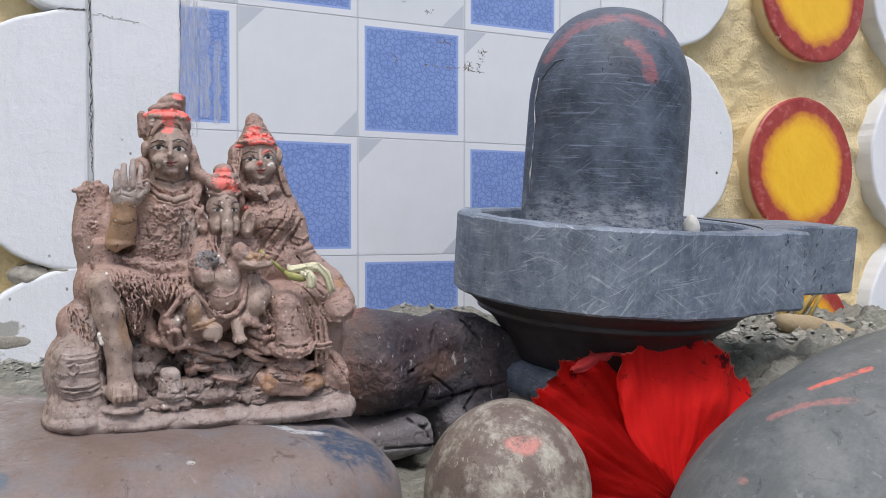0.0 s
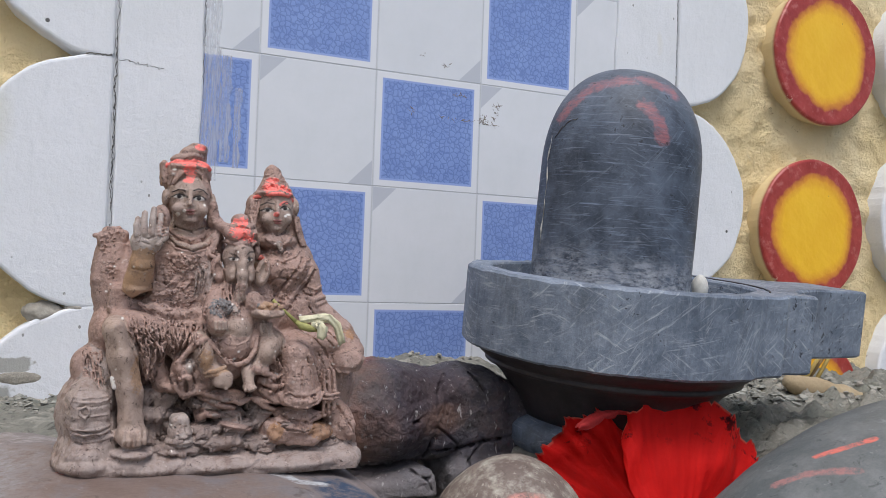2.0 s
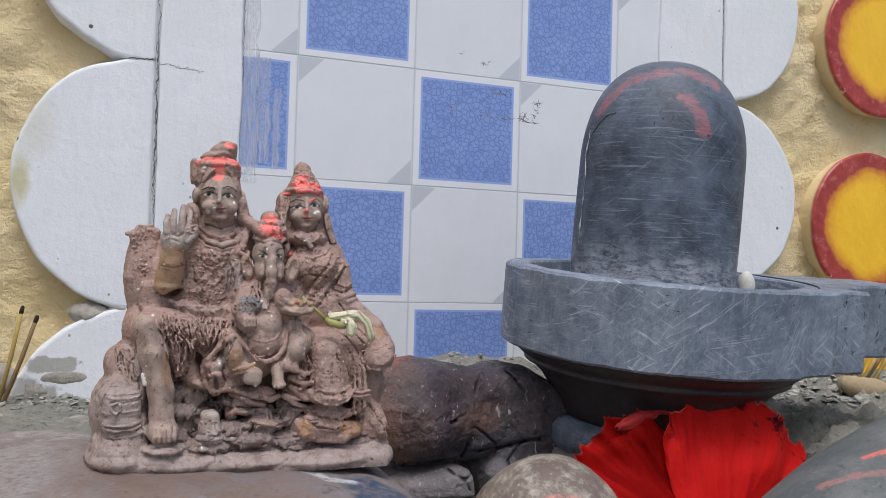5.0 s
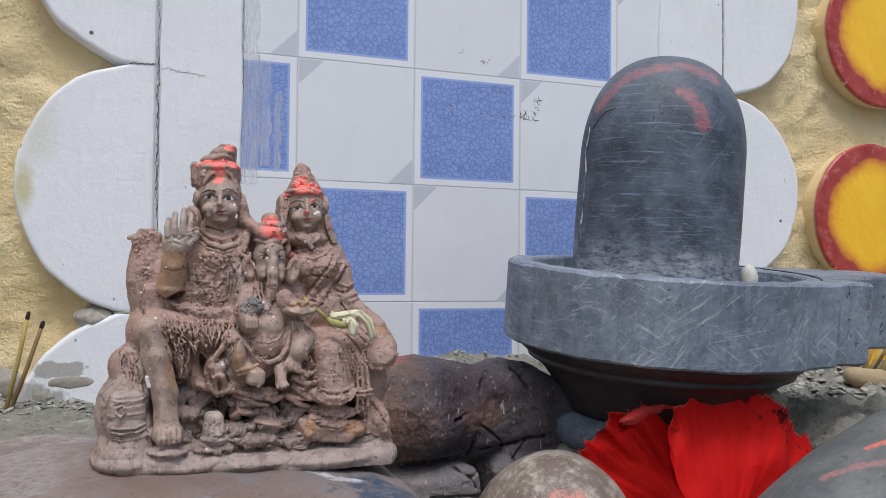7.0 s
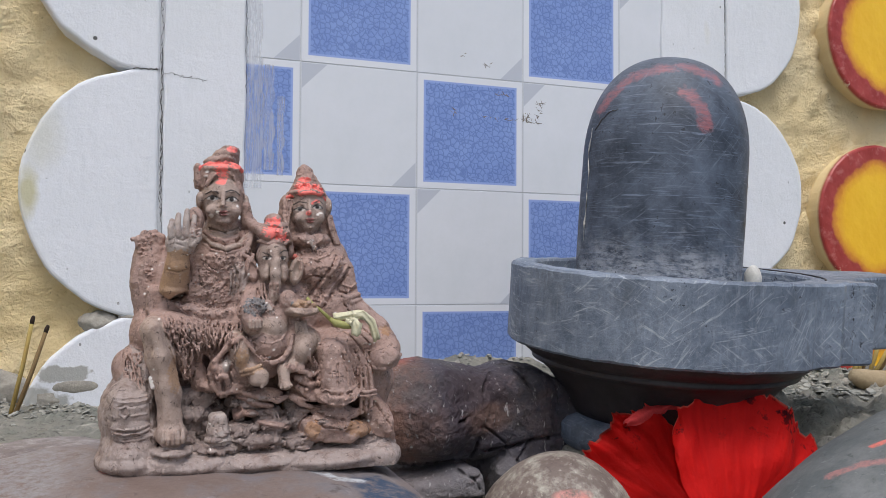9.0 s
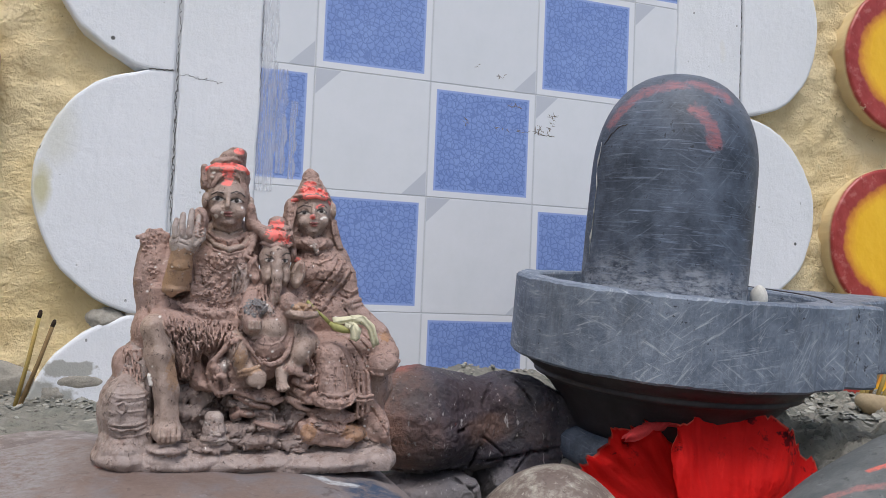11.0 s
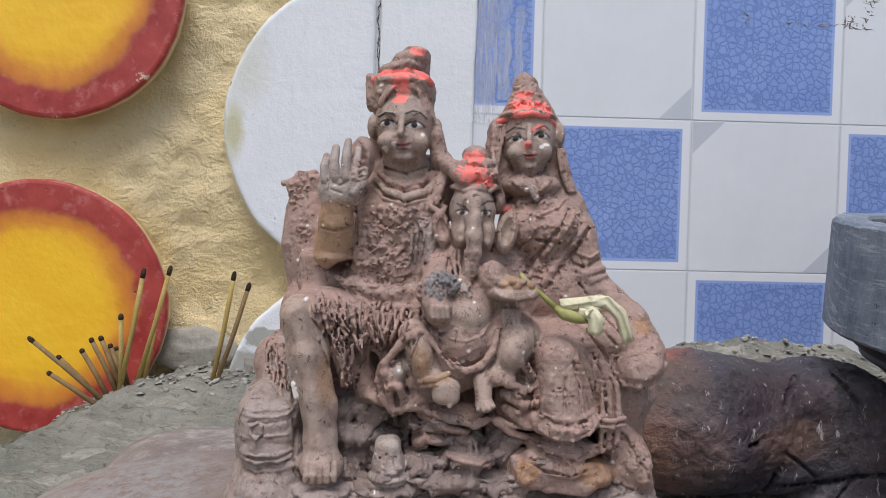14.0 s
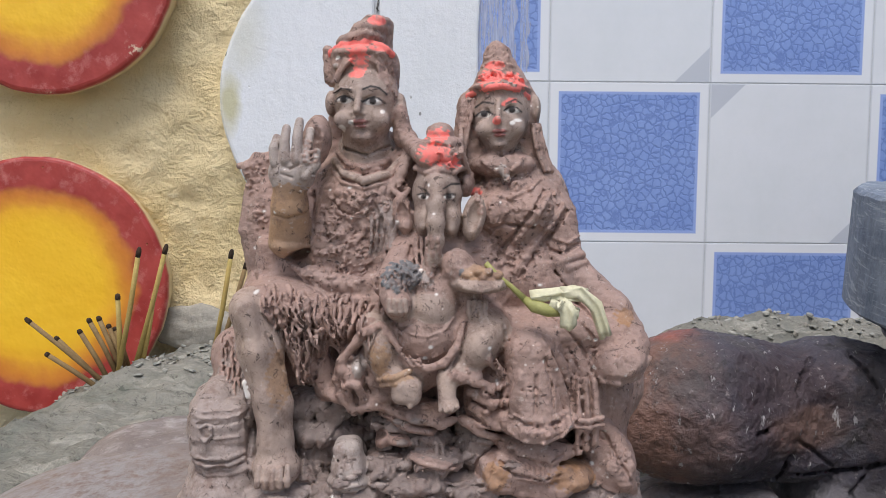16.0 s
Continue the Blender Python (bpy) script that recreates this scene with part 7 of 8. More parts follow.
# face of the woman: relief
g.scoop(21.3, 111.6, 2.4, 1.5, 0.8, 0.7, 0)
g.scoop(29.2, 112.6, 2.6, 1.5, 0.8, 0.7, 0)
g.fold([(25.0, -10.0, 115.2), (24.6, -11.4, 111.9), (24.5, -12.6, 109.9)], 0.64, 0.83, "skin", 0.9)
g.bead(21.1, 111.6, 1.94, 0.97, 0.8, "skin", 0.4)
g.bead(29.0, 112.6, 2.10, 0.97, 0.8, "skin", 0.4)
g.bead(25.2, 106.5, 1.93, 0.51, 1.0, "lip", 0.3)
g.bead(25.3, 105.6, 1.61, 0.58, 1.1, "lip", 0.3)
g.cut([(23.3, 106.0), (25.2, 105.9), (27.3, 106.2)], 0.19, 0.2)
g.scoop(25.3, 104.3, 1.4, 0.5, 0.4, 0.5, 0)
# bodice, sash and arm: relief
g.cord([(20.6, 98.1), (24.7, 95.3), (29.2, 95.7), (32.4, 99.0)], 0.73, "clay", 0.25)
g.fold([(26.3, -9.0, 96.1), (27.6, -10.0, 93.0)], 1.29, 0.97, "pale", 0.6)
g.bead(23.6, 91.2, 1.79, 1.47, 1.4, "clay", 0.4)
g.scoop(23.5, 91.1, 0.6, 0.6, 0.8, 0.5, 0)
g.bead(30.3, 90.9, 1.95, 1.95, 1.3, "clay", 0.4)
g.scoop(30.2, 90.9, 0.6, 0.8, 0.8, 0.5, 0)
g.cord([(19.1, 92.7), (21.7, 88.4), (28.2, 87.6), (33.8, 89.9), (37.7, 93.2)], 0.57, "clay", 0.25)
g.filigree(27.3, 92.1, 8.5, 4.2, 50, 0.59, 27, "clay")
g.filigree(26.4, 84.2, 8.3, 4.8, 18, 0.58, 28, "clay")
g.cut([(19.8, 81.0), (23.7, 78.9), (27.8, 80.3), (31.4, 79.7), (35.4, 79.2)], 0.35, 0.7)
g.cut([(38.7, 89.8), (35.0, 84.6), (30.4, 78.0), (25.1, 69.7)], 0.49, 1.0)
g.cut([(45.5, 84.2), (41.2, 77.5), (36.2, 71.5), (31.5, 65.1)], 0.49, 1.0)
g.filigree(35.7, 77.8, 6.5, 4.9, 54, 0.58, 29, "clay")
g.filigree(32.7, 72.0, 5.8, 4.9, 44, 0.62, 30, "clay")
g.filigree(22.2, 73.2, 4.3, 5.2, 26, 0.66, 31, "clay")
g.filigree(41.7, 84.3, 5.6, 5.3, 36, 0.59, 32, "clay")
g.filigree(27.1, 70.1, 4.9, 3.9, 26, 0.65, 33, "clay")
g.cord([(40.2, 89.2), (36.3, 83.5), (31.7, 76.9), (26.3, 68.6)], 0.81, "clay", 0.3)
g.cord([(44.2, 85.3), (39.8, 79.1), (34.9, 73.1), (30.2, 66.4)], 0.82, "clay", 0.3)
g.cut([(39.2, 73.1), (43.5, 71.9), (49.3, 74.4)], 0.43, 0.9)
g.fold([(39.4, -7.0, 71.4), (43.7, -9.5, 69.8), (49.9, -5.0, 71.5)], 1.33, 1.33, "clay", 0.4)
g.fold([(40.5, -7.0, 69.1), (45.1, -9.5, 67.7), (51.0, -5.0, 69.2)], 0.99, 0.99, "clay", 0.5)
g.cord([(41.6, 76.2), (45.7, 75.0), (49.4, 76.8)], 0.65, "clay", 0.25)
g.filigree(44.3, 77.8, 4.9, 4.9, 22, 0.59, 34, "clay")
g.fold([(53.3, -20.0, 38.0), (58.2, -22.0, 37.3), (64.3, -19.0, 39.0), (67.6, -16.0, 43.2)], 0.96, 0.96, "clay", 0.6)
g.scoop(58.3, 42.8, 5.6, 3.1, 0.9, 0.8, 14)
# knees, skirt tiers and hanging scarf: relief
g.cut([(38.9, 45.9), (41.7, 39.7), (42.9, 31.8)], 0.46, 1.2)
g.cut([(29.9, 39.8), (28.9, 33.5), (28.0, 28.8)], 0.40, 0.9)
g.cut([(35.0, 40.7), (34.7, 34.5), (34.5, 30.6)], 0.24, 0.5)
g.cut([(23.1, 45.1), (24.9, 37.1), (24.3, 31.5)], 0.40, 0.8)
g.fold([(38.2, -21.0, 45.7), (41.7, -22.0, 38.1), (44.9, -20.0, 28.1)], 1.26, 1.42, "clay", 1.0)
g.fold([(30.8, -25.0, 40.1), (29.2, -24.0, 32.7), (28.6, -23.0, 27.7)], 1.09, 1.25, "clay", 1.0)
g.fold([(41.1, -18.0, 45.1), (45.5, -19.0, 37.5), (46.8, -18.0, 27.6)], 1.43, 1.43, "clay", 1.0)
g.fold([(28.5, -23.0, 29.1), (31.4, -28.0, 28.8), (35.9, -29.0, 28.6), (40.7, -27.0, 29.1), (44.5, -22.0, 29.9)], 0.78, 0.78, "clay", 0.4)
g.fold([(28.6, -23.0, 25.6), (32.3, -28.5, 25.5), (36.8, -29.0, 25.2), (41.6, -27.0, 26.0), (45.2, -22.0, 27.1)], 2.50, 2.19, "clay", 0.8)
g.cord([(27.8, 25.2), (31.8, 23.4), (36.8, 23.0), (41.8, 24.4), (44.4, 27.0)], 0.60, "clay", 0.25)
g.filigree(35.8, 26.9, 7.0, 2.1, 34, 0.51, 35, "clay")
g.fold([(27.3, -17.0, 19.2), (32.5, -21.0, 17.5), (38.7, -22.0, 17.0), (45.0, -18.0, 17.5)], 2.39, 2.39, "clay", 1.2)
g.fold([(26.3, -17.0, 15.6), (31.1, -21.0, 13.5), (37.3, -22.0, 12.5), (44.2, -18.0, 12.2)], 2.40, 2.24, "clay", 1.2)
g.cut([(26.1, 20.2), (31.3, 16.6), (38.2, 15.8), (43.4, 17.6)], 0.33, 0.9)
g.fold([(25.4, -17.0, 13.3), (30.4, -21.0, 10.0), (36.7, -22.0, 8.3), (43.7, -18.0, 7.6)], 2.40, 2.24, "clay", 1.2)
g.cut([(25.6, 15.8), (29.9, 12.7), (36.9, 11.4), (43.0, 12.5)], 0.33, 0.9)
g.cut([(27.5, 18.3), (28.2, 15.2)], 0.17, 0.35)
g.cut([(28.7, 18.0), (29.4, 14.9)], 0.17, 0.35)
g.cut([(30.0, 17.6), (30.7, 14.6)], 0.17, 0.35)
g.cut([(31.2, 17.2), (31.9, 14.3)], 0.17, 0.35)
g.cut([(32.5, 16.9), (33.2, 14.1)], 0.17, 0.35)
g.cut([(33.7, 16.5), (34.4, 13.8)], 0.17, 0.35)
g.cut([(35.0, 16.2), (35.7, 13.5)], 0.17, 0.35)
g.cut([(36.2, 15.8), (36.9, 13.2)], 0.17, 0.35)
g.cut([(37.5, 15.5), (38.2, 12.9)], 0.17, 0.35)
g.cut([(38.7, 15.1), (39.4, 12.7)], 0.17, 0.35)
g.cut([(40.0, 14.7), (40.7, 12.4)], 0.17, 0.35)
g.cut([(41.2, 14.4), (41.9, 12.1)], 0.17, 0.35)
g.fold([(21.8, -18.0, 14.2), (24.1, -21.0, 9.8), (31.2, -22.0, 6.7), (42.4, -21.0, 5.5)], 1.74, 1.42, "clay", 1.5)
g.paint(24.5, 11.8, 3.46, 4.09, "rust")
g.paint(44.9, 11.5, 5.30, 3.43, "rust")
g.fold([(47.4, -20.0, 37.8), (47.8, -21.5, 28.6), (47.6, -21.0, 17.6)], 1.02, 1.10, "clay", 0.3)
g.fold([(49.5, -20.0, 37.8), (50.1, -21.5, 28.7), (49.9, -21.0, 18.9)], 1.02, 1.10, "clay", 0.3)
g.fold([(51.7, -20.0, 37.9), (52.4, -21.5, 28.8), (52.2, -21.0, 20.3)], 1.02, 1.10, "clay", 0.3)
g.fold([(46.2, -22.0, 27.5), (49.6, -24.5, 27.3), (53.9, -22.0, 27.7)], 0.78, 0.78, "clay", 0.4)
g.fold([(46.2, -22.0, 25.5), (49.7, -24.5, 25.5), (54.0, -22.0, 25.8)], 0.63, 0.63, "clay", 0.4)
g.filigree(49.9, 22.3, 3.4, 3.4, 20, 0.53, 37, "clay")
g.fold([(56.5, -10.0, 22.2), (60.4, -12.0, 18.0), (62.7, -12.0, 12.2)], 2.62, 1.96, "clay", 1.2)
g.fold([(57.8, -12.0, 12.9), (61.3, -13.0, 8.7), (65.0, -12.0, 3.9)], 1.97, 1.64, "clay", 2.0)
g.cut([(56.2, 20.8), (60.5, 12.7), (63.9, 7.8)], 0.48, 1.0)
g.filigree(60.0, 16.9, 3.2, 5.5, 20, 0.71, 38, "clay")
g.pits(31.6, 50.1, 14.1, 4.7, 36, 0.28, 40)
g.pits(57.4, 46.9, 6.2, 6.2, 24, 0.28, 41)
g.pits(-25.2, 29.8, 8.0, 6.4, 20, 0.35, 42)
g.pits(1.0, 15.5, 22.2, 6.3, 50, 0.41, 43)
g.pits(35.2, 36.6, 4.0, 2.1, 16, 0.34, 44)
# cut edges of the hems and bands: relief
g.cut([(18.0, 37.4), (23.3, 34.1), (26.4, 35.5)], 0.34, 1.1)
g.cut([(17.5, 33.3), (23.4, 29.3), (26.7, 30.4)], 0.34, 1.1)
g.cut([(16.8, 28.6), (21.3, 25.5), (25.3, 23.4)], 0.34, 1.1)
g.cut([(-17.6, 27.3), (-10.4, 28.1), (-1.7, 26.1), (9.6, 22.6)], 0.34, 1.1)
g.cut([(-17.2, 37.5), (-16.5, 34.0)], 0.34, 1.1)
g.cut([(-11.8, 37.7), (-10.5, 33.6)], 0.34, 1.1)
g.cut([(28.1, 29.6), (31.8, 27.5), (36.8, 27.1), (42.1, 28.5)], 0.33, 1.1)
g.cut([(27.9, 23.7), (32.0, 21.8), (37.0, 21.3), (42.3, 22.9)], 0.33, 1.1)
g.cut([(47.9, 38.8), (48.6, 28.6)], 0.34, 1.1)
g.cut([(50.3, 38.9), (51.0, 28.7)], 0.34, 1.1)
g.cut([(48.4, 24.3), (48.3, 18.6)], 0.34, 1.1)
g.cut([(50.6, 24.4), (50.8, 19.6)], 0.34, 1.1)
# undercut outlines of limbs and cloth: relief
g.cut([(-6.2, 72.3), (-7.9, 64.3), (-7.1, 53.9)], 0.41, 1.3)
g.cut([(-5.8, 53.8), (-1.7, 52.0), (2.3, 54.7)], 0.40, 1.3)
g.cut([(-12.0, 51.7), (-13.1, 45.2), (-10.7, 37.2)], 0.41, 1.3)
g.cut([(-3.2, 53.6), (-0.9, 46.8), (3.0, 42.2)], 0.40, 1.3)
g.cut([(16.3, 53.5), (14.6, 45.7), (11.1, 40.2)], 0.40, 1.3)
g.cut([(26.1, 53.1), (26.6, 46.7), (23.7, 39.7)], 0.40, 1.3)
g.cut([(23.0, 46.6), (25.3, 38.8), (26.9, 30.0)], 0.40, 1.3)
g.cut([(43.6, 45.6), (45.5, 37.7), (45.5, 27.3)], 0.40, 1.3)
g.cut([(46.4, 39.0), (46.5, 28.2), (46.2, 17.7)], 0.40, 1.3)
g.cut([(54.6, 39.1), (55.2, 31.1), (55.2, 24.6)], 0.41, 1.3)
g.cut([(39.8, 74.0), (41.7, 66.9), (47.6, 58.7), (54.2, 51.4)], 0.43, 1.3)
g.cut([(52.4, 45.9), (52.0, 39.5), (53.4, 36.0)], 0.40, 1.3)
g.cut([(-28.3, 89.1), (-27.4, 77.6), (-30.6, 70.3)], 0.43, 1.3)
g.cut([(-37.7, 51.0), (-34.7, 43.0), (-32.0, 35.0)], 0.41, 1.3)
g.cut([(-26.6, 34.7), (-25.1, 42.0), (-19.0, 44.6), (-15.6, 48.6)], 0.41, 1.3)
g.cut([(1.3, 92.3), (0.4, 83.4), (2.5, 77.0)], 0.42, 1.3)
g.cut([(14.6, 92.6), (14.9, 83.8), (14.1, 76.5)], 0.42, 1.3)
g.cut([(-20.7, 106.3), (-19.3, 101.5), (-12.8, 99.7), (-6.3, 102.3), (-4.5, 106.7)], 0.43, 1.3)
g.cut([(19.7, 104.9), (22.2, 100.8), (26.4, 99.6), (30.5, 101.3), (32.7, 105.3)], 0.43, 1.3)
g.cut([(1.0, 75.5), (0.3, 70.7), (1.5, 66.7)], 0.42, 1.3)
g.cut([(-45.3, 35.1), (-43.9, 22.3), (-43.5, 10.9)], 0.40, 1.3)
g.cut([(37.2, 45.2), (39.3, 37.5), (39.8, 31.3)], 0.29, 0.9)
g.cut([(27.0, 40.9), (26.3, 34.5), (25.0, 29.7)], 0.29, 0.9)
g.cut([(-10.6, 86.4), (-7.9, 81.6), (-8.4, 75.1)], 0.31, 0.9)
g.cut([(-21.9, 86.1), (-18.6, 83.0), (-12.1, 82.3)], 0.31, 0.9)
g.cut([(-24.7, 82.8), (-23.6, 76.4), (-20.0, 71.6)], 0.31, 0.9)
g.cut([(-10.8, 50.5), (-14.2, 44.0)], 0.30, 0.9)
g.cut([(-7.4, 52.1), (-10.7, 44.1)], 0.30, 0.9)
g.cut([(38.7, 61.5), (45.4, 56.0), (52.2, 48.7)], 0.31, 0.9)
g.cut([(36.2, 56.8), (43.6, 52.1), (50.4, 44.1)], 0.31, 0.9)
g.cut([(44.8, 46.4), (48.6, 38.5)], 0.30, 0.9)
g.cut([(48.0, 48.1), (52.1, 38.6)], 0.30, 0.9)
# powder and painted marks: relief
g.paint(-10.0, 137.9, 2.60, 1.62, "powder")
g.paint(-16.9, 130.5, 5.47, 0.96, "powder")
g.paint(-14.9, 128.0, 2.90, 2.57, "powder")
g.paint(-14.4, 124.9, 2.09, 2.58, "powder")
g.paint(-15.4, 122.0, 2.26, 1.13, "powder")
g.paint(-8.9, 129.6, 2.91, 0.97, "powder")
g.paint(7.0, 99.8, 4.37, 3.12, "powder")
g.paint(7.9, 105.0, 3.18, 1.91, "powder")
g.paint(11.5, 97.7, 2.81, 1.87, "powder")
g.paint(19.1, 89.4, 1.77, 1.29, "powder")
g.paint(22.9, 121.7, 3.54, 3.54, "powder")
g.paint(27.7, 121.4, 4.18, 2.57, "powder")
g.paint(24.2, 126.0, 2.92, 1.30, "powder")
g.paint(31.4, 120.3, 1.94, 1.94, "powder")
g.paint(24.4, 109.4, 1.27, 1.11, "powder")
g.stroke([(26.2, 114.1), (27.9, 115.3), (29.7, 115.3)], 0.65, "powder")
g.paint(-18.8, 115.0, 2.56, 1.01, "white")
g.paint(-19.0, 115.1, 0.99, 1.01, "dark")
g.stroke([(-21.7, 114.8), (-20.1, 115.8), (-18.7, 116.1), (-17.3, 115.7), (-15.7, 114.6)], 0.28, "dark")
g.paint(-10.5, 114.5, 2.72, 1.04, "white")
g.paint(-10.6, 114.6, 0.99, 1.04, "dark")
g.stroke([(-13.5, 114.3), (-11.8, 115.3), (-10.3, 115.7), (-8.8, 115.3), (-7.2, 114.1)], 0.28, "dark")
g.paint(21.1, 111.4, 2.09, 0.91, "white")
g.paint(20.9, 111.5, 1.00, 0.91, "dark")
g.stroke([(18.7, 111.2), (20.0, 112.1), (21.2, 112.4), (22.3, 112.0), (23.7, 111.0)], 0.28, "dark")
g.paint(28.9, 112.5, 2.25, 0.94, "white")
g.paint(28.7, 112.6, 1.00, 0.94, "dark")
g.stroke([(26.3, 112.3), (27.8, 113.3), (29.0, 113.6), (30.2, 113.2), (31.6, 112.1)], 0.28, "dark")
g.stroke([(-21.6, 116.8), (-19.3, 118.0), (-16.6, 117.6)], 0.24, "dark")
g.stroke([(-13.2, 117.7), (-11.0, 118.7), (-8.8, 118.2), (-6.8, 116.7)], 0.32, "dark")
g.stroke([(18.6, 113.7), (20.5, 114.9), (23.4, 114.3)], 0.29, "dark")
g.stroke([(26.9, 114.2), (29.6, 115.6), (31.7, 114.4)], 0.19, "dark")
g.paint(-14.1, 108.7, 2.24, 0.56, "lip")
g.paint(-14.1, 107.6, 1.76, 0.64, "lip")
g.paint(25.2, 106.5, 1.92, 0.48, "lip")
g.paint(25.2, 105.5, 1.60, 0.56, "lip")
g.paint(4.1, 88.0, 1.56, 0.78, "white")
g.paint(4.1, 88.0, 0.72, 0.72, "dark")
g.stroke([(2.4, 88.5), (4.1, 88.9), (5.8, 88.6)], 0.25, "dark")
g.paint(11.1, 88.1, 1.56, 0.78, "white")
g.paint(11.1, 88.1, 0.72, 0.72, "dark")
g.stroke([(9.4, 88.5), (11.1, 88.9), (12.8, 88.6)], 0.25, "dark")
g.stroke([(2.6, 90.7), (4.7, 89.8), (5.9, 88.2)], 0.22, "dark")
g.stroke([(9.5, 90.2), (11.6, 91.5), (14.1, 91.6)], 0.25, "dark")
g.paint(-16.7, 108.6, 0.80, 0.64, "white")
g.paint(-19.4, 106.9, 1.12, 0.96, "white")
g.paint(-7.9, 111.7, 0.64, 0.64, "white")
g.paint(28.8, 108.9, 0.80, 0.64, "white")
g.paint(30.4, 109.7, 1.27, 0.48, "white")
g.paint(-21.0, 127.1, 0.80, 0.64, "white")
g.paint(5.0, 44.5, 0.65, 0.65, "white")
g.paint(-37.1, 83.3, 0.48, 0.48, "white")
g.paint(6.5, 47.8, 0.65, 0.49, "white")
g.paint(-22.8, 89.5, 0.38, 0.29, "white")
g.paint(-41.2, 61.7, 0.55, 0.46, "white")
g.paint(35.6, 80.2, 0.43, 0.33, "white")
g.paint(-29.8, 89.1, 0.32, 0.49, "white")
g.paint(44.6, 26.4, 0.52, 0.31, "white")
g.paint(-13.7, 41.5, 0.50, 0.48, "white")
g.paint(47.8, 92.8, 0.45, 0.42, "white")
g.paint(7.0, 83.5, 0.41, 0.28, "white")
g.paint(56.6, 21.2, 0.44, 0.34, "white")
g.paint(52.6, 48.5, 0.54, 0.48, "white")
g.paint(7.9, 61.9, 0.45, 0.37, "white")
g.paint(-30.8, 70.9, 0.52, 0.27, "white")
g.paint(-43.2, 40.8, 0.35, 0.40, "white")
g.paint(3.6, 68.3, 0.58, 0.31, "white")
g.paint(-3.2, 81.0, 0.46, 0.33, "white")
g.paint(-8.4, 30.5, 0.36, 0.40, "white")
g.paint(50.4, 91.6, 0.27, 0.31, "white")
g.paint(36.9, 44.1, 0.33, 0.34, "white")
g.paint(-28.8, 56.7, 0.27, 0.44, "white")
g.paint(52.6, 12.7, 0.50, 0.51, "white")
g.paint(-46.7, 71.9, 0.57, 0.46, "white")
g.paint(-1.8, 12.1, 0.46, 0.47, "white")
g.paint(-16.4, 81.6, 0.40, 0.29, "white")
g.paint(-5.0, 10.3, 0.37, 0.26, "white")
g.paint(-43.8, 82.9, 0.51, 0.35, "white")
g.paint(-16.9, 90.2, 0.57, 0.36, "white")
g.paint(-26.0, 93.4, 0.27, 0.30, "white")
g.paint(25.7, 86.5, 0.27, 0.38, "white")
g.paint(-19.9, 6.4, 0.30, 0.40, "white")
g.paint(37.2, 63.1, 0.57, 0.38, "white")
g.paint(-21.7, 61.4, 0.27, 0.37, "white")
g.paint(-20.1, 16.7, 0.53, 0.39, "white")
g.paint(-45.2, 75.1, 0.33, 0.31, "white")
g.paint(-22.1, 18.5, 0.31, 0.27, "white")
g.paint(54.7, 49.2, 0.58, 0.36, "white")
g.paint(52.0, 40.9, 0.51, 0.45, "white")
g.paint(5.5, 91.2, 0.32, 0.48, "white")
g.paint(52.9, 15.6, 0.37, 0.43, "white")
g.paint(40.8, 41.6, 0.52, 0.39, "white")
g.paint(24.8, 37.1, 0.34, 0.50, "white")
g.paint(56.0, 94.1, 0.56, 0.50, "white")
g.paint(24.5, 96.0, 0.54, 0.29, "white")
g.paint(59.6, 39.9, 0.28, 0.30, "white")
g.paint(22.3, 47.9, 0.50, 0.50, "white")
g.paint(-24.9, 98.5, 0.55, 0.26, "white")
g.paint(47.5, 90.1, 0.51, 0.45, "white")
g.paint(61.3, 54.6, 2.91, 2.26, "rust")
g.paint(-32.2, 86.0, 5.02, 4.71, "ochre")
g.paint(-34.6, 38.7, 2.76, 7.66, "ochre")
g.paint(-7.1, 44.1, 2.75, 4.58, "ochre")
rng = random.Random(3)
# rough rock under the seats
for _ in range(60):
    x, z = rng.uniform(-24, 30), rng.uniform(3.0, 27.0)
    if z > 14 and x < -14 or z > 20 and x > 12:
        continue
    r = rng.uniform(0.8, 2.2)
    g.bead(x, z, r * rng.uniform(0.9, 2.0), r * rng.uniform(0.5, 0.9), r, "stone" if rng.random() < 0.6 else "dust", 0.5, rng.uniform(0.2, 0.7))
g.roughen(0.20, 6.0, 1)
g.roughen(0.12, 1.5, 7)
g.crust(2.2, 5.0, 9, ("stone",))
g.crust(0.8, 4.0, 19, ("dust",))
g.crust(1.0, 1.9, 11, ("stone",))
g.crust(0.34, 2.0, 3, ("clay", "rust"))
g.crust(0.22, 1.4, 13, ("clay", "dust", "stone", "rust"))
me = g.mesh("clay_figure_group")
me.materials.append(M_CLAY)
figure = new("clay_figure_group", me)
figure.matrix_world = pose(-0.075, -0.28, 0.075)
tagged(figure, "weathered brown clay figure group of three seated forms with pink powder", "statue")
del g


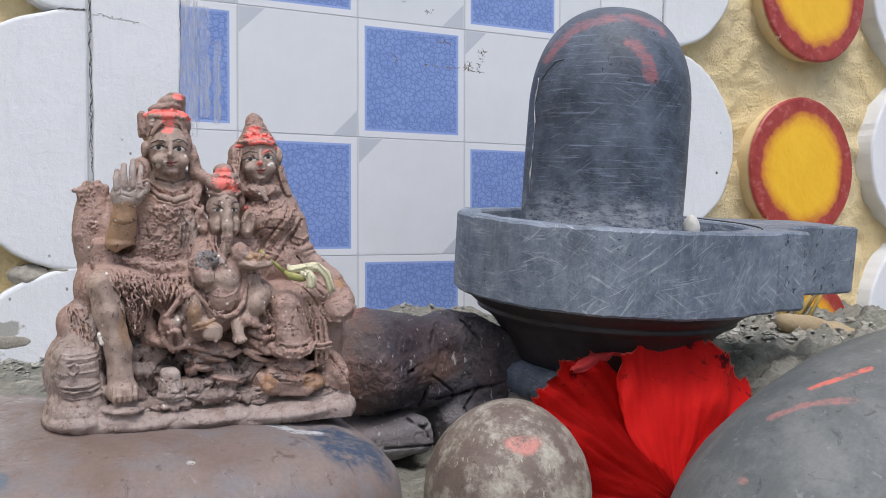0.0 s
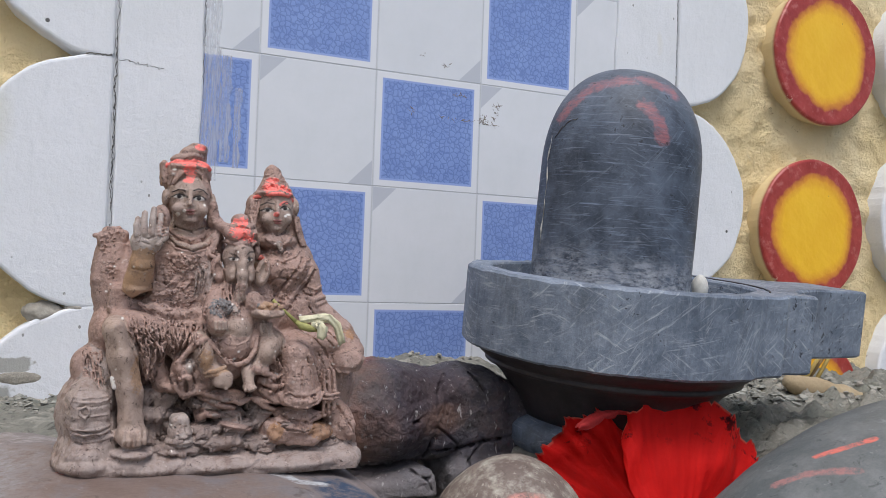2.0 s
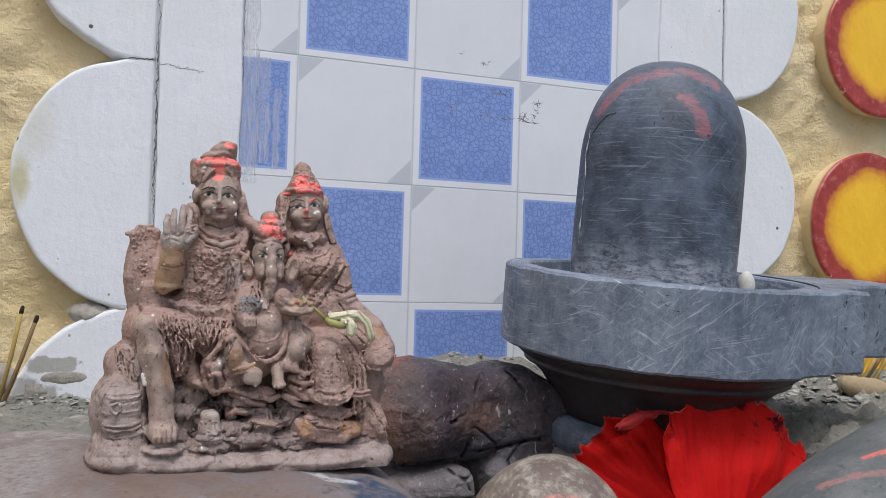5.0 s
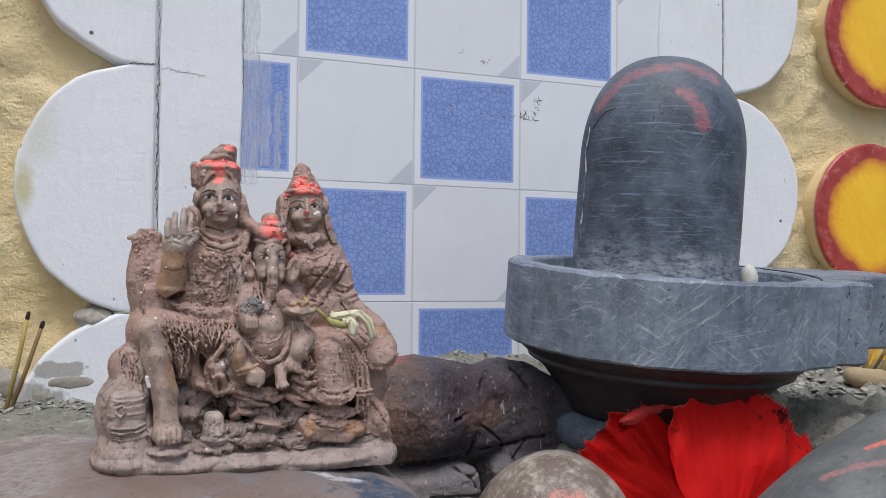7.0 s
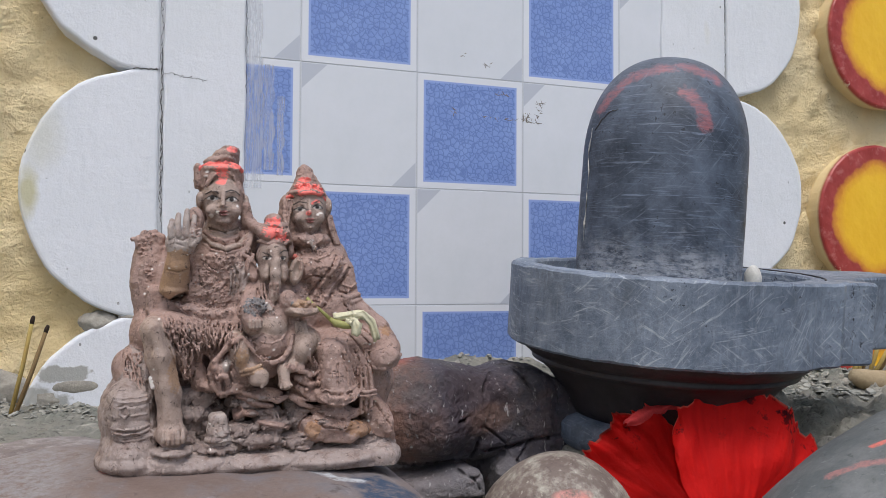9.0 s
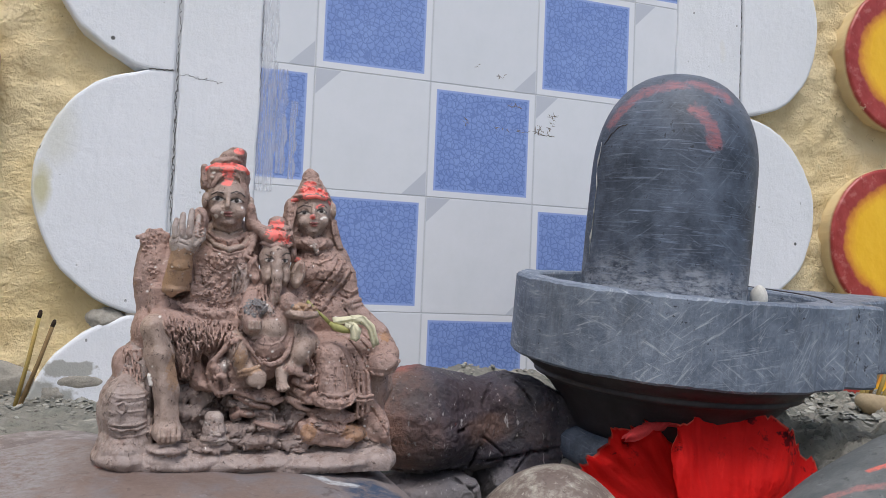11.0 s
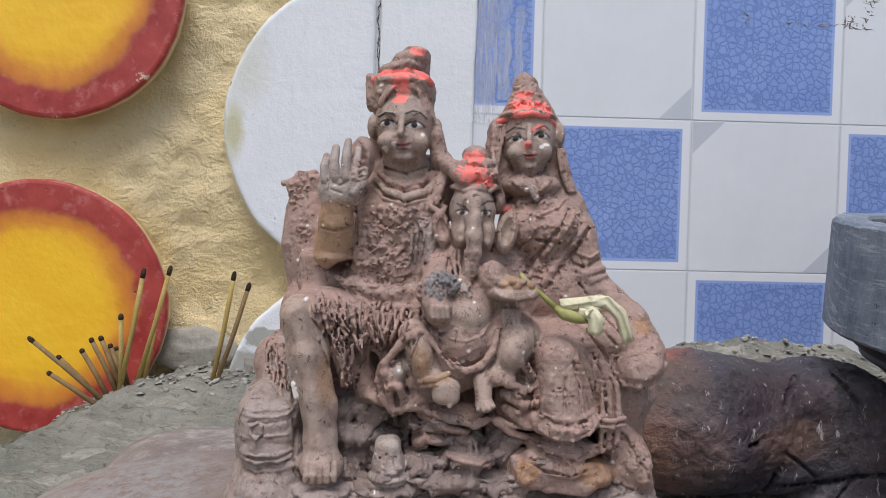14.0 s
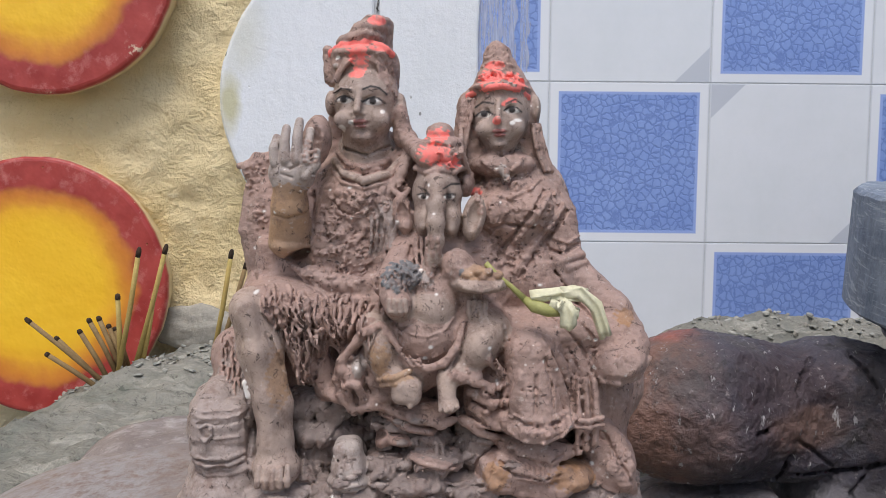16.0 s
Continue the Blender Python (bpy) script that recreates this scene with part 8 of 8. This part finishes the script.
# ---- the dark cracked rock behind the figures ----
g = Clay((-110, -60, -46), (86, 60, 66), 0.75)
g.ball(-28.8, -18.0, 18.3, 40.9, 36.0, 35.0, "rust", 5)
g.ball(-2.7, -12.0, 15.7, 33.2, 36.0, 31.0, "clay", 6)
g.ball(48.5, -4.0, 15.0, 32.2, 36.0, 29.9, "dark", 3)
g.ball(68.8, 2.0, 4.7, 21.2, 34.0, 22.7, "dark", 4)
g.ball(34.0, -14.0, 29.0, 19.1, 24.0, 17.6, "dark", 4)
g.ball(-2.1, -30.0, 18.3, 9.3, 14.0, 10.7, "clay", 5)
g.ball(-20.2, -26.0, 11.6, 21.6, 28.0, 21.6, "rust", 6)
g.ball(14.7, -10.0, -1.2, 22.2, 32.0, 14.8, "clay", 5)
g.slab(47.9, -8.0, -27.2, 26.0, 36.0, 18.6, 12.0, "dark", 2, 5)
g.ball(75.4, 4.0, -18.7, 14.4, 26.0, 15.2, "dark", 3)
g.slab(-16.7, -22.0, -28.1, 26.1, 30.0, 11.6, 9.0, "ash", 2, 6)
g.ball(-37.3, -20.0, -28.9, 21.8, 28.0, 13.1, "ash", 3)
g.slab(43.3, -4.0, -48.4, 22.5, 30.0, 11.2, 10.0, "ash", 2, 2)
g.slab(22.8, -8.0, 15.5, 44.8, 32.0, 26.0, 14.0, "clay", 7, -2)
g.slab(58.0, -14.0, 8.0, 24.0, 26.0, 30.0, 9.0, "dark", 3, -14)
g.roughen(6.0, 26.0, 4)
g.roughen(1.4, 6.0, 5)
g.crust(0.8, 9.0, 8, TONES)
g.roughen(0.9, 2.0, 6)
g.groove(10.1, -39.6, 12.2, -29.3, 1.8, 4.4)
g.groove(12.2, -29.3, 11.4, -20.2, 1.8, 4.4)
g.groove(11.4, -20.2, 6.5, -12.2, 1.8, 4.4)
g.groove(6.5, -12.2, 6.5, -2.5, 1.8, 4.4)
g.groove(6.5, -2.5, 8.9, 3.3, 1.8, 4.4)
g.groove(67.7, 1.0, 57.1, -0.5, 1.6, 3.7)
g.groove(57.1, -0.5, 47.5, -1.3, 1.6, 3.7)
g.groove(47.5, -1.3, 38.1, -4.3, 1.6, 3.7)
g.groove(38.1, -4.3, 31.3, -6.1, 1.6, 3.7)
g.groove(31.3, -6.1, 19.6, -6.6, 1.6, 3.7)
g.groove(19.6, -6.6, 9.7, -6.5, 1.6, 3.7)
g.groove(45.8, -1.9, 40.6, -8.4, 1.1, 2.5)
g.groove(40.6, -8.4, 35.5, -14.1, 1.1, 2.5)
g.groove(35.5, -14.1, 38.1, -23.5, 1.1, 2.5)
g.groove(-55.8, -8.0, -42.0, -11.4, 2.2, 5.6)
g.groove(-42.0, -11.4, -23.7, -12.4, 2.2, 5.6)
g.groove(-23.7, -12.4, -12.0, -12.8, 2.2, 5.6)
g.groove(-12.0, -12.8, -2.0, -12.9, 2.2, 5.6)
g.groove(-2.0, -12.9, 5.6, -10.6, 2.2, 5.6)
g.groove(-12.0, -12.8, -5.6, -17.8, 1.3, 3.1)
g.groove(-5.6, -17.8, -0.0, -20.6, 1.3, 3.1)
g.groove(-0.0, -20.6, 5.7, -18.9, 1.3, 3.1)
g.groove(5.7, -18.9, 7.3, -13.0, 1.3, 3.1)
g.groove(-0.0, -20.6, 4.0, -27.7, 1.1, 2.5)
g.groove(14.7, -31.1, 24.6, -32.9, 1.4, 3.4)
g.groove(24.6, -32.9, 39.4, -36.0, 1.4, 3.4)
g.groove(39.4, -36.0, 54.6, -36.0, 1.4, 3.4)
g.groove(-25.7, -31.2, -12.0, -31.6, 1.0, 2.2)
g.groove(-12.0, -31.6, 7.3, -32.6, 1.0, 2.2)
g.groove(10.1, 30.2, 13.0, 35.3, 1.1, 2.5)
g.groove(13.0, 35.3, 17.1, 38.1, 1.1, 2.5)
g.groove(17.1, 38.1, 21.2, 41.6, 1.1, 2.5)
g.groove(37.1, 43.1, 42.3, 37.5, 1.4, 3.4)
g.groove(42.3, 37.5, 45.7, 29.7, 1.4, 3.4)
g.groove(10.1, 10.0, 17.1, 5.7, 1.0, 2.2)
g.groove(17.1, 5.7, 28.8, -3.6, 1.0, 2.2)
g.groove(-10.4, 15.2, -5.6, 15.6, 1.4, 3.4)
g.groove(-5.6, 15.6, -2.4, 17.6, 1.4, 3.4)
me = g.mesh("cracked_rock")
me.materials.append(M_ROCK)
ob = new("cracked_rock", me)
ob.matrix_world = pose(0.075, -0.14, 0.05)
tagged(ob, "dark cracked rock with a reddish brown end", "rock")
del g


# ---- hibiscus ----
def petal_bm(length, spread, seed, cup):
    """A broad ruffled petal that fans out from a narrow foot, facing -y."""
    bm = bmesh.new()
    uv = bm.loops.layers.uv.new("UVMap")
    nu, nv = 120, 34
    grid = []
    for j in range(nv + 1):
        v = 0.04 + 0.96 * j / nv
        row = []
        for i in range(nu + 1):
            u = i / nu * 2 - 1
            th = radians(spread) * u * (1.35 - 0.35 * v)
            rim = 1 - 0.30 * abs(u) ** 3.2 + 0.045 * noise.noise((u * 2.4 + seed, seed, 0)) + 0.03 * noise.noise((u * 7 + seed, 3, seed)) + 0.055 * (math.floor(3.5 * noise.noise((u * 8 + seed, seed, 1)) + 0.5) / 3.5) - 0.03 * ((u * 6.3 + 0.4 * noise.noise((u * 5, seed, 3))) % 1.0)
            r = length * v * (1 + (rim - 1) * v ** 1.5)
            fold = 0.0034 * v * v * math.sin(u * 6.5 + seed) + 0.0016 * v ** 4 * math.sin(u * 15 + seed * 2) + 0.0012 * v ** 5 * noise.noise((u * 16, seed, 2)) + 0.009 * v * noise.noise((u * 2.2, v * 3, seed)) + 0.0012 * noise.noise((u * 9, v * 5, seed))
            y = -cup * math.sin(v * 1.9) + 0.012 * u * u * v + fold - 0.0016 * math.exp(-(u * 9) ** 2) * v
            y -= 0.010 * max(0, v - 0.9) / 0.1 * noise.noise((u * 4, seed, 9))
            row.append((bm.verts.new((r * math.sin(th), y, r * math.cos(th))), (i / nu, v)))
        grid.append(row)
    for j in range(nv):
        for i in range(nu):
            q = (grid[j][i], grid[j][i + 1], grid[j + 1][i + 1], grid[j + 1][i])
            f = bm.faces.new([k[0] for k in q])
            for lp, k in zip(f.loops, q):
                lp[uv].uv = k[1]
    bmesh.ops.solidify(bm, geom=bm.faces[:], thickness=0.0005)
    return bm


flower = holder("hibiscus_flower", pose(0.1920, -0.2950, -0.006, -16, 0, 0), "bright red hibiscus flower with ruffled petals wilting at the rim", "flower")
for ang, ln, sp, sd, cup, dy in ((-44, 0.108, 41, 1.0, 0.003, 0.0), (26, 0.106, 44, 4.0, 0.005, 0.004), (84, 0.085, 34, 7.0, 0.006, 0.009), (-100, 0.080, 34, 2.0, 0.008, 0.009)):
    ob = part("petal", petal_bm(ln, sp, sd, cup), M_PETAL, flower)
    ob.matrix_local = pose(0, dy, 0, -14 if ang < 0 else -4, 0, 0) @ pose(0, 0, 0, 0, ang, 0)
# the rim of one petal has folded over and shows its paler back
bm = bmesh.new()
rows = []
for j in range(7):
    v = j / 6
    row = []
    for i in range(25):
        u = i / 24
        drop = (0.002 + 0.0065 * math.sin(math.pi * min(1.0, u * 1.25)) ** 0.7 * (1 + 0.3 * noise.noise((u * 5, 2.0, 1.0)))) * v
        th = radians(13 + 25 * u)
        r = 0.1040 - 0.007 * u + 0.0012 * noise.noise((u * 9, 5.0, 0)) - drop - 0.004 * (2 * u - 1) ** 2
        row.append(bm.verts.new((r * math.sin(th), -0.0050 - 0.0035 * math.sin(math.pi * v) - 0.0008 * noise.noise((u * 6, v * 3, 4)), r * math.cos(th))))
    rows.append(row)
for a, b in zip(rows, rows[1:]):
    for i in range(24):
        bm.faces.new((a[i], a[i + 1], b[i + 1], b[i]))
bmesh.ops.solidify(bm, geom=bm.faces[:], thickness=0.0005)
ob = part("folded_rim", bm, M_PETAL_BACK, flower, "paler pink back of a folded rim")
ob.matrix_local = pose(0, 0, 0, -14, 0, 0) @ pose(0, 0, 0, 0, -44, 0)
ob = part("petal", petal_bm(0.055, 42, 5.0, 0.010), M_PETAL, flower)
ob.matrix_local = pose(-0.010, -0.006, -0.002, 70, 0, 0)


# ---- incense sticks ----
def incense(foot, tip, material, label, r=0.0013):
    a, b = Vector(foot), Vector(tip)
    root = holder("incense_stick", pose(*foot), label, "incense", "burnt incense sticks")
    d = b - a
    bm = bmesh.new()
    tube(bm, [Vector((0, 0, 0)) - d.normalized() * 0.006, d * 0.5 + Vector((0.0006, 0, 0)), d * 0.93], [r, r * 0.95, r * 0.9], 8)
    part("stick", bm, material, root)
    bm = bmesh.new()
    tube(bm, [d * 0.92, d * 0.96, d * 0.99, d], [r * 0.92, r * 1.0, r * 0.75, r * 0.3], 8)
    part("burnt_tip", bm, M_CHAR, root, "charred black tip")


for fx, tx, tz, y, k in ((-0.2035, -0.1895, 0.127, -0.030, 0), (-0.2005, -0.1800, 0.1205, -0.032, 1), (-0.2560, -0.2405, 0.1285, -0.040, 0), (-0.2470, -0.2260, 0.1300, -0.036, 0),
                         (-0.2440, -0.2350, 0.0985, -0.034, 0), (-0.2560, -0.2545, 0.1010, -0.038, 0), (-0.2640, -0.3060, 0.0870, -0.044, 1), (-0.2660, -0.2900, 0.0760, -0.042, 1),
                         (-0.2620, -0.2770, 0.0800, -0.040, 1), (-0.2580, -0.2730, 0.0860, -0.036, 1), (-0.2560, -0.2680, 0.0870, -0.034, 1), (-0.2540, -0.2630, 0.0820, -0.032, 1),
                         (-0.2670, -0.2940, 0.0670, -0.046, 1), (-0.2530, -0.2600, 0.0800, -0.030, 1)):
    incense((fx, y, ground_height(fx, y) - 0.002), (tx, y - 0.004, tz), M_STICK2 if k else M_STICK, "thin burnt incense stick stuck in the cement by the wall", 0.0016)
for k in range(7):
    fx = 0.528 + 0.007 * k
    incense((fx, -0.050 + 0.003 * (k % 3), ground_height(fx, -0.05) - 0.002), (fx + 0.004 + 0.003 * k, -0.055, 0.088 + 0.004 * (k % 4)), M_STICK2 if k % 3 == 2 else M_STICK, "short yellow incense stub in a bundle behind the basin", 0.0022)

# ---- withered blossom on the figure's lap ----
def blossom():
    root = holder("withered_blossom", pose(-0.0400, -0.3050, 0.1340), "withered cream blossom with a green stem on the clay lap", "flower")
    bm = bmesh.new()
    tube(bm, [(-0.0140, 0.0, 0.0115), (-0.0105, -0.0005, 0.0080), (-0.0070, -0.0005, 0.0052), (-0.0030, -0.001, 0.0015)], [0.0008, 0.0006, 0.0007, 0.0010], 8)
    part("stem", bm, M_GREEN, root)
    bm = bmesh.new()
    tube(bm, [(-0.0035, -0.001, 0.0020), (-0.0010, -0.0018, 0.0002), (0.0030, -0.002, -0.0010), (0.0068, -0.0015, -0.0016)], [0.0009, 0.0018, 0.0017, 0.0010], 10)
    part("bud", bm, M_GREEN, root, "yellow-green bud")
    for k, (path, w) in enumerate((
            ([(-0.002, -0.002, 0.0026), (0.004, -0.003, 0.0036), (0.009, -0.003, 0.0046), (0.013, -0.002, 0.0030)], 0.0022),
            ([(0.006, -0.003, 0.0040), (0.011, -0.004, 0.0046), (0.0155, -0.003, 0.0000), (0.0185, -0.002, -0.0080)], 0.0020),
            ([(0.006, -0.003, 0.0020), (0.0078, -0.0045, -0.0010), (0.0082, -0.004, -0.0055)], 0.0026),
            ([(0.003, -0.003, 0.0010), (0.0065, -0.004, 0.0000), (0.0110, -0.0035, -0.0010)], 0.0018))):
        bm = bmesh.new()
        rows = []
        for j, p in enumerate(path):
            d = Vector(path[min(j + 1, len(path) - 1)]) - Vector(path[max(j - 1, 0)])
            side = d.cross(Vector((0, -1, 0))).normalized()
            rows.append([bm.verts.new(Vector(p) + side * w * 0.85 * u + Vector((0, 0.0009 * abs(u) - 0.0026 * noise.noise((j * 2.3, u * 3, k)), 0.0016 * noise.noise((u * 3, j * 1.7, k + 4))))) for u in (-1, -0.5, 0, 0.5, 1)])
        for a, b in zip(rows, rows[1:]):
            for i in range(4):
                bm.faces.new((a[i], a[i + 1], b[i + 1], b[i]))
        bmesh.ops.subdivide_edges(bm, edges=bm.edges[:], cuts=2, use_grid_fill=True, smooth=1.0)
        bmesh.ops.solidify(bm, geom=bm.faces[:], thickness=0.0004)
        part("petal", bm, M_PALE, root, "limp cream petal")


blossom()

# ---- dry stick and crumbs by the wall ----
bm = bmesh.new()
pts = [(-0.055 + 0.011 * k, 0.002 * math.sin(k), 0.001 * math.cos(k * 2)) for k in range(11)]
tube(bm, pts, [0.006, 0.0095, 0.0105, 0.011, 0.0115, 0.011, 0.0115, 0.011, 0.0105, 0.009, 0.006], 14)
ob = part("dry_stick", bm, M_LOG)
ob.matrix_world = pose(0.540, -0.098, 0.055, 0, 13, -6)
tagged(ob, "short piece of pale dry wood lying on the cement", "stick")
rng = random.Random(5)
bm = bmesh.new()
for k in range(240):
    x, y = (rng.uniform(0.33, 0.60), rng.uniform(-0.13, -0.005)) if k % 2 else (rng.uniform(0.05, 0.33), rng.uniform(-0.06, -0.002))
    if k % 12 == 0:
        x, y = rng.uniform(-0.30, -0.12), rng.uniform(-0.05, -0.005)
    s = rng.uniform(0.0015, 0.0055) * (1.0 if k % 2 else 0.45)
    m = Matrix.LocRotScale((x, y, ground_height(x, y) + s * 0.25), Euler((rng.uniform(0, 6), rng.uniform(0, 6), rng.uniform(0, 6))), (s, s * rng.uniform(0.6, 1.0), s * rng.uniform(0.4, 0.8)))
    r = bmesh.ops.create_icosphere(bm, subdivisions=1, radius=1.0, matrix=m)
    for v in r["verts"]:
        v.co += Vector((rng.uniform(-1, 1), rng.uniform(-1, 1), rng.uniform(-1, 1))) * s * 0.2
tagged(part("rubble", bm, M_CRUMB, smooth=False), "loose crumbs of cement along the wall", "rubble", kind="stuff")

rs = random.Random(21)
verts, faces = [], []
for k in range(1500):
    zone = k % 9
    if zone < 5:
        x, y, big = rs.uniform(0.31, 0.60), rs.uniform(-0.14, -0.004), 1.0
    elif zone < 7:
        x, y, big = rs.uniform(0.04, 0.33), rs.uniform(-0.055, -0.002), 0.55
    else:
        x, y, big = rs.uniform(-0.30, -0.12), rs.gauss(-0.022, 0.012), 0.5
    if zone < 5 and rs.random() < 0.6:
        x = 0.31 + (x - 0.31) * 0.6
    s, n = big * rs.uniform(0.0018, 0.0072), rs.randint(5, 7)
    m = pose(x, y, ground_height(x, y) + 0.0012 * big, rs.uniform(-24, 24), rs.uniform(-24, 24), rs.uniform(0, 360))
    rim = [(s * rs.uniform(0.6, 1.1) * math.cos(6.283 * i / n), 0.7 * s * rs.uniform(0.6, 1.1) * math.sin(6.283 * i / n)) for i in range(n)]
    th, base = s * rs.uniform(0.07, 0.20), len(verts)
    verts += [m @ Vector((px, py, -th)) for px, py in rim] + [m @ Vector((px * 0.9, py * 0.9, th)) for px, py in rim]
    faces += [tuple(base + n + i for i in range(n))] + [(base + i, base + (i + 1) % n, base + n + (i + 1) % n, base + n + i) for i in range(n)]
me = bpy.data.meshes.new("cement_chips")
me.from_pydata(verts, [], faces)
me.materials.append(M_CHIP)
tagged(new("cement_chips", me), "thin flaked chips of grey cement strewn along the wall", "rubble", kind="stuff")

# ---- tiles ----
for j in range(-4, 11):
    for i in range(-1, 4):
        blue = (i + j) % 2 == 0
        ob = new("blue_tile" if blue else "white_tile", TILE_MESH[1 if blue else 0])
        ob.parent = panel
        ob.matrix_local = pose((i + 0.5) * CELL, -0.0005, UP + (j + 0.5) * CELL_Z)
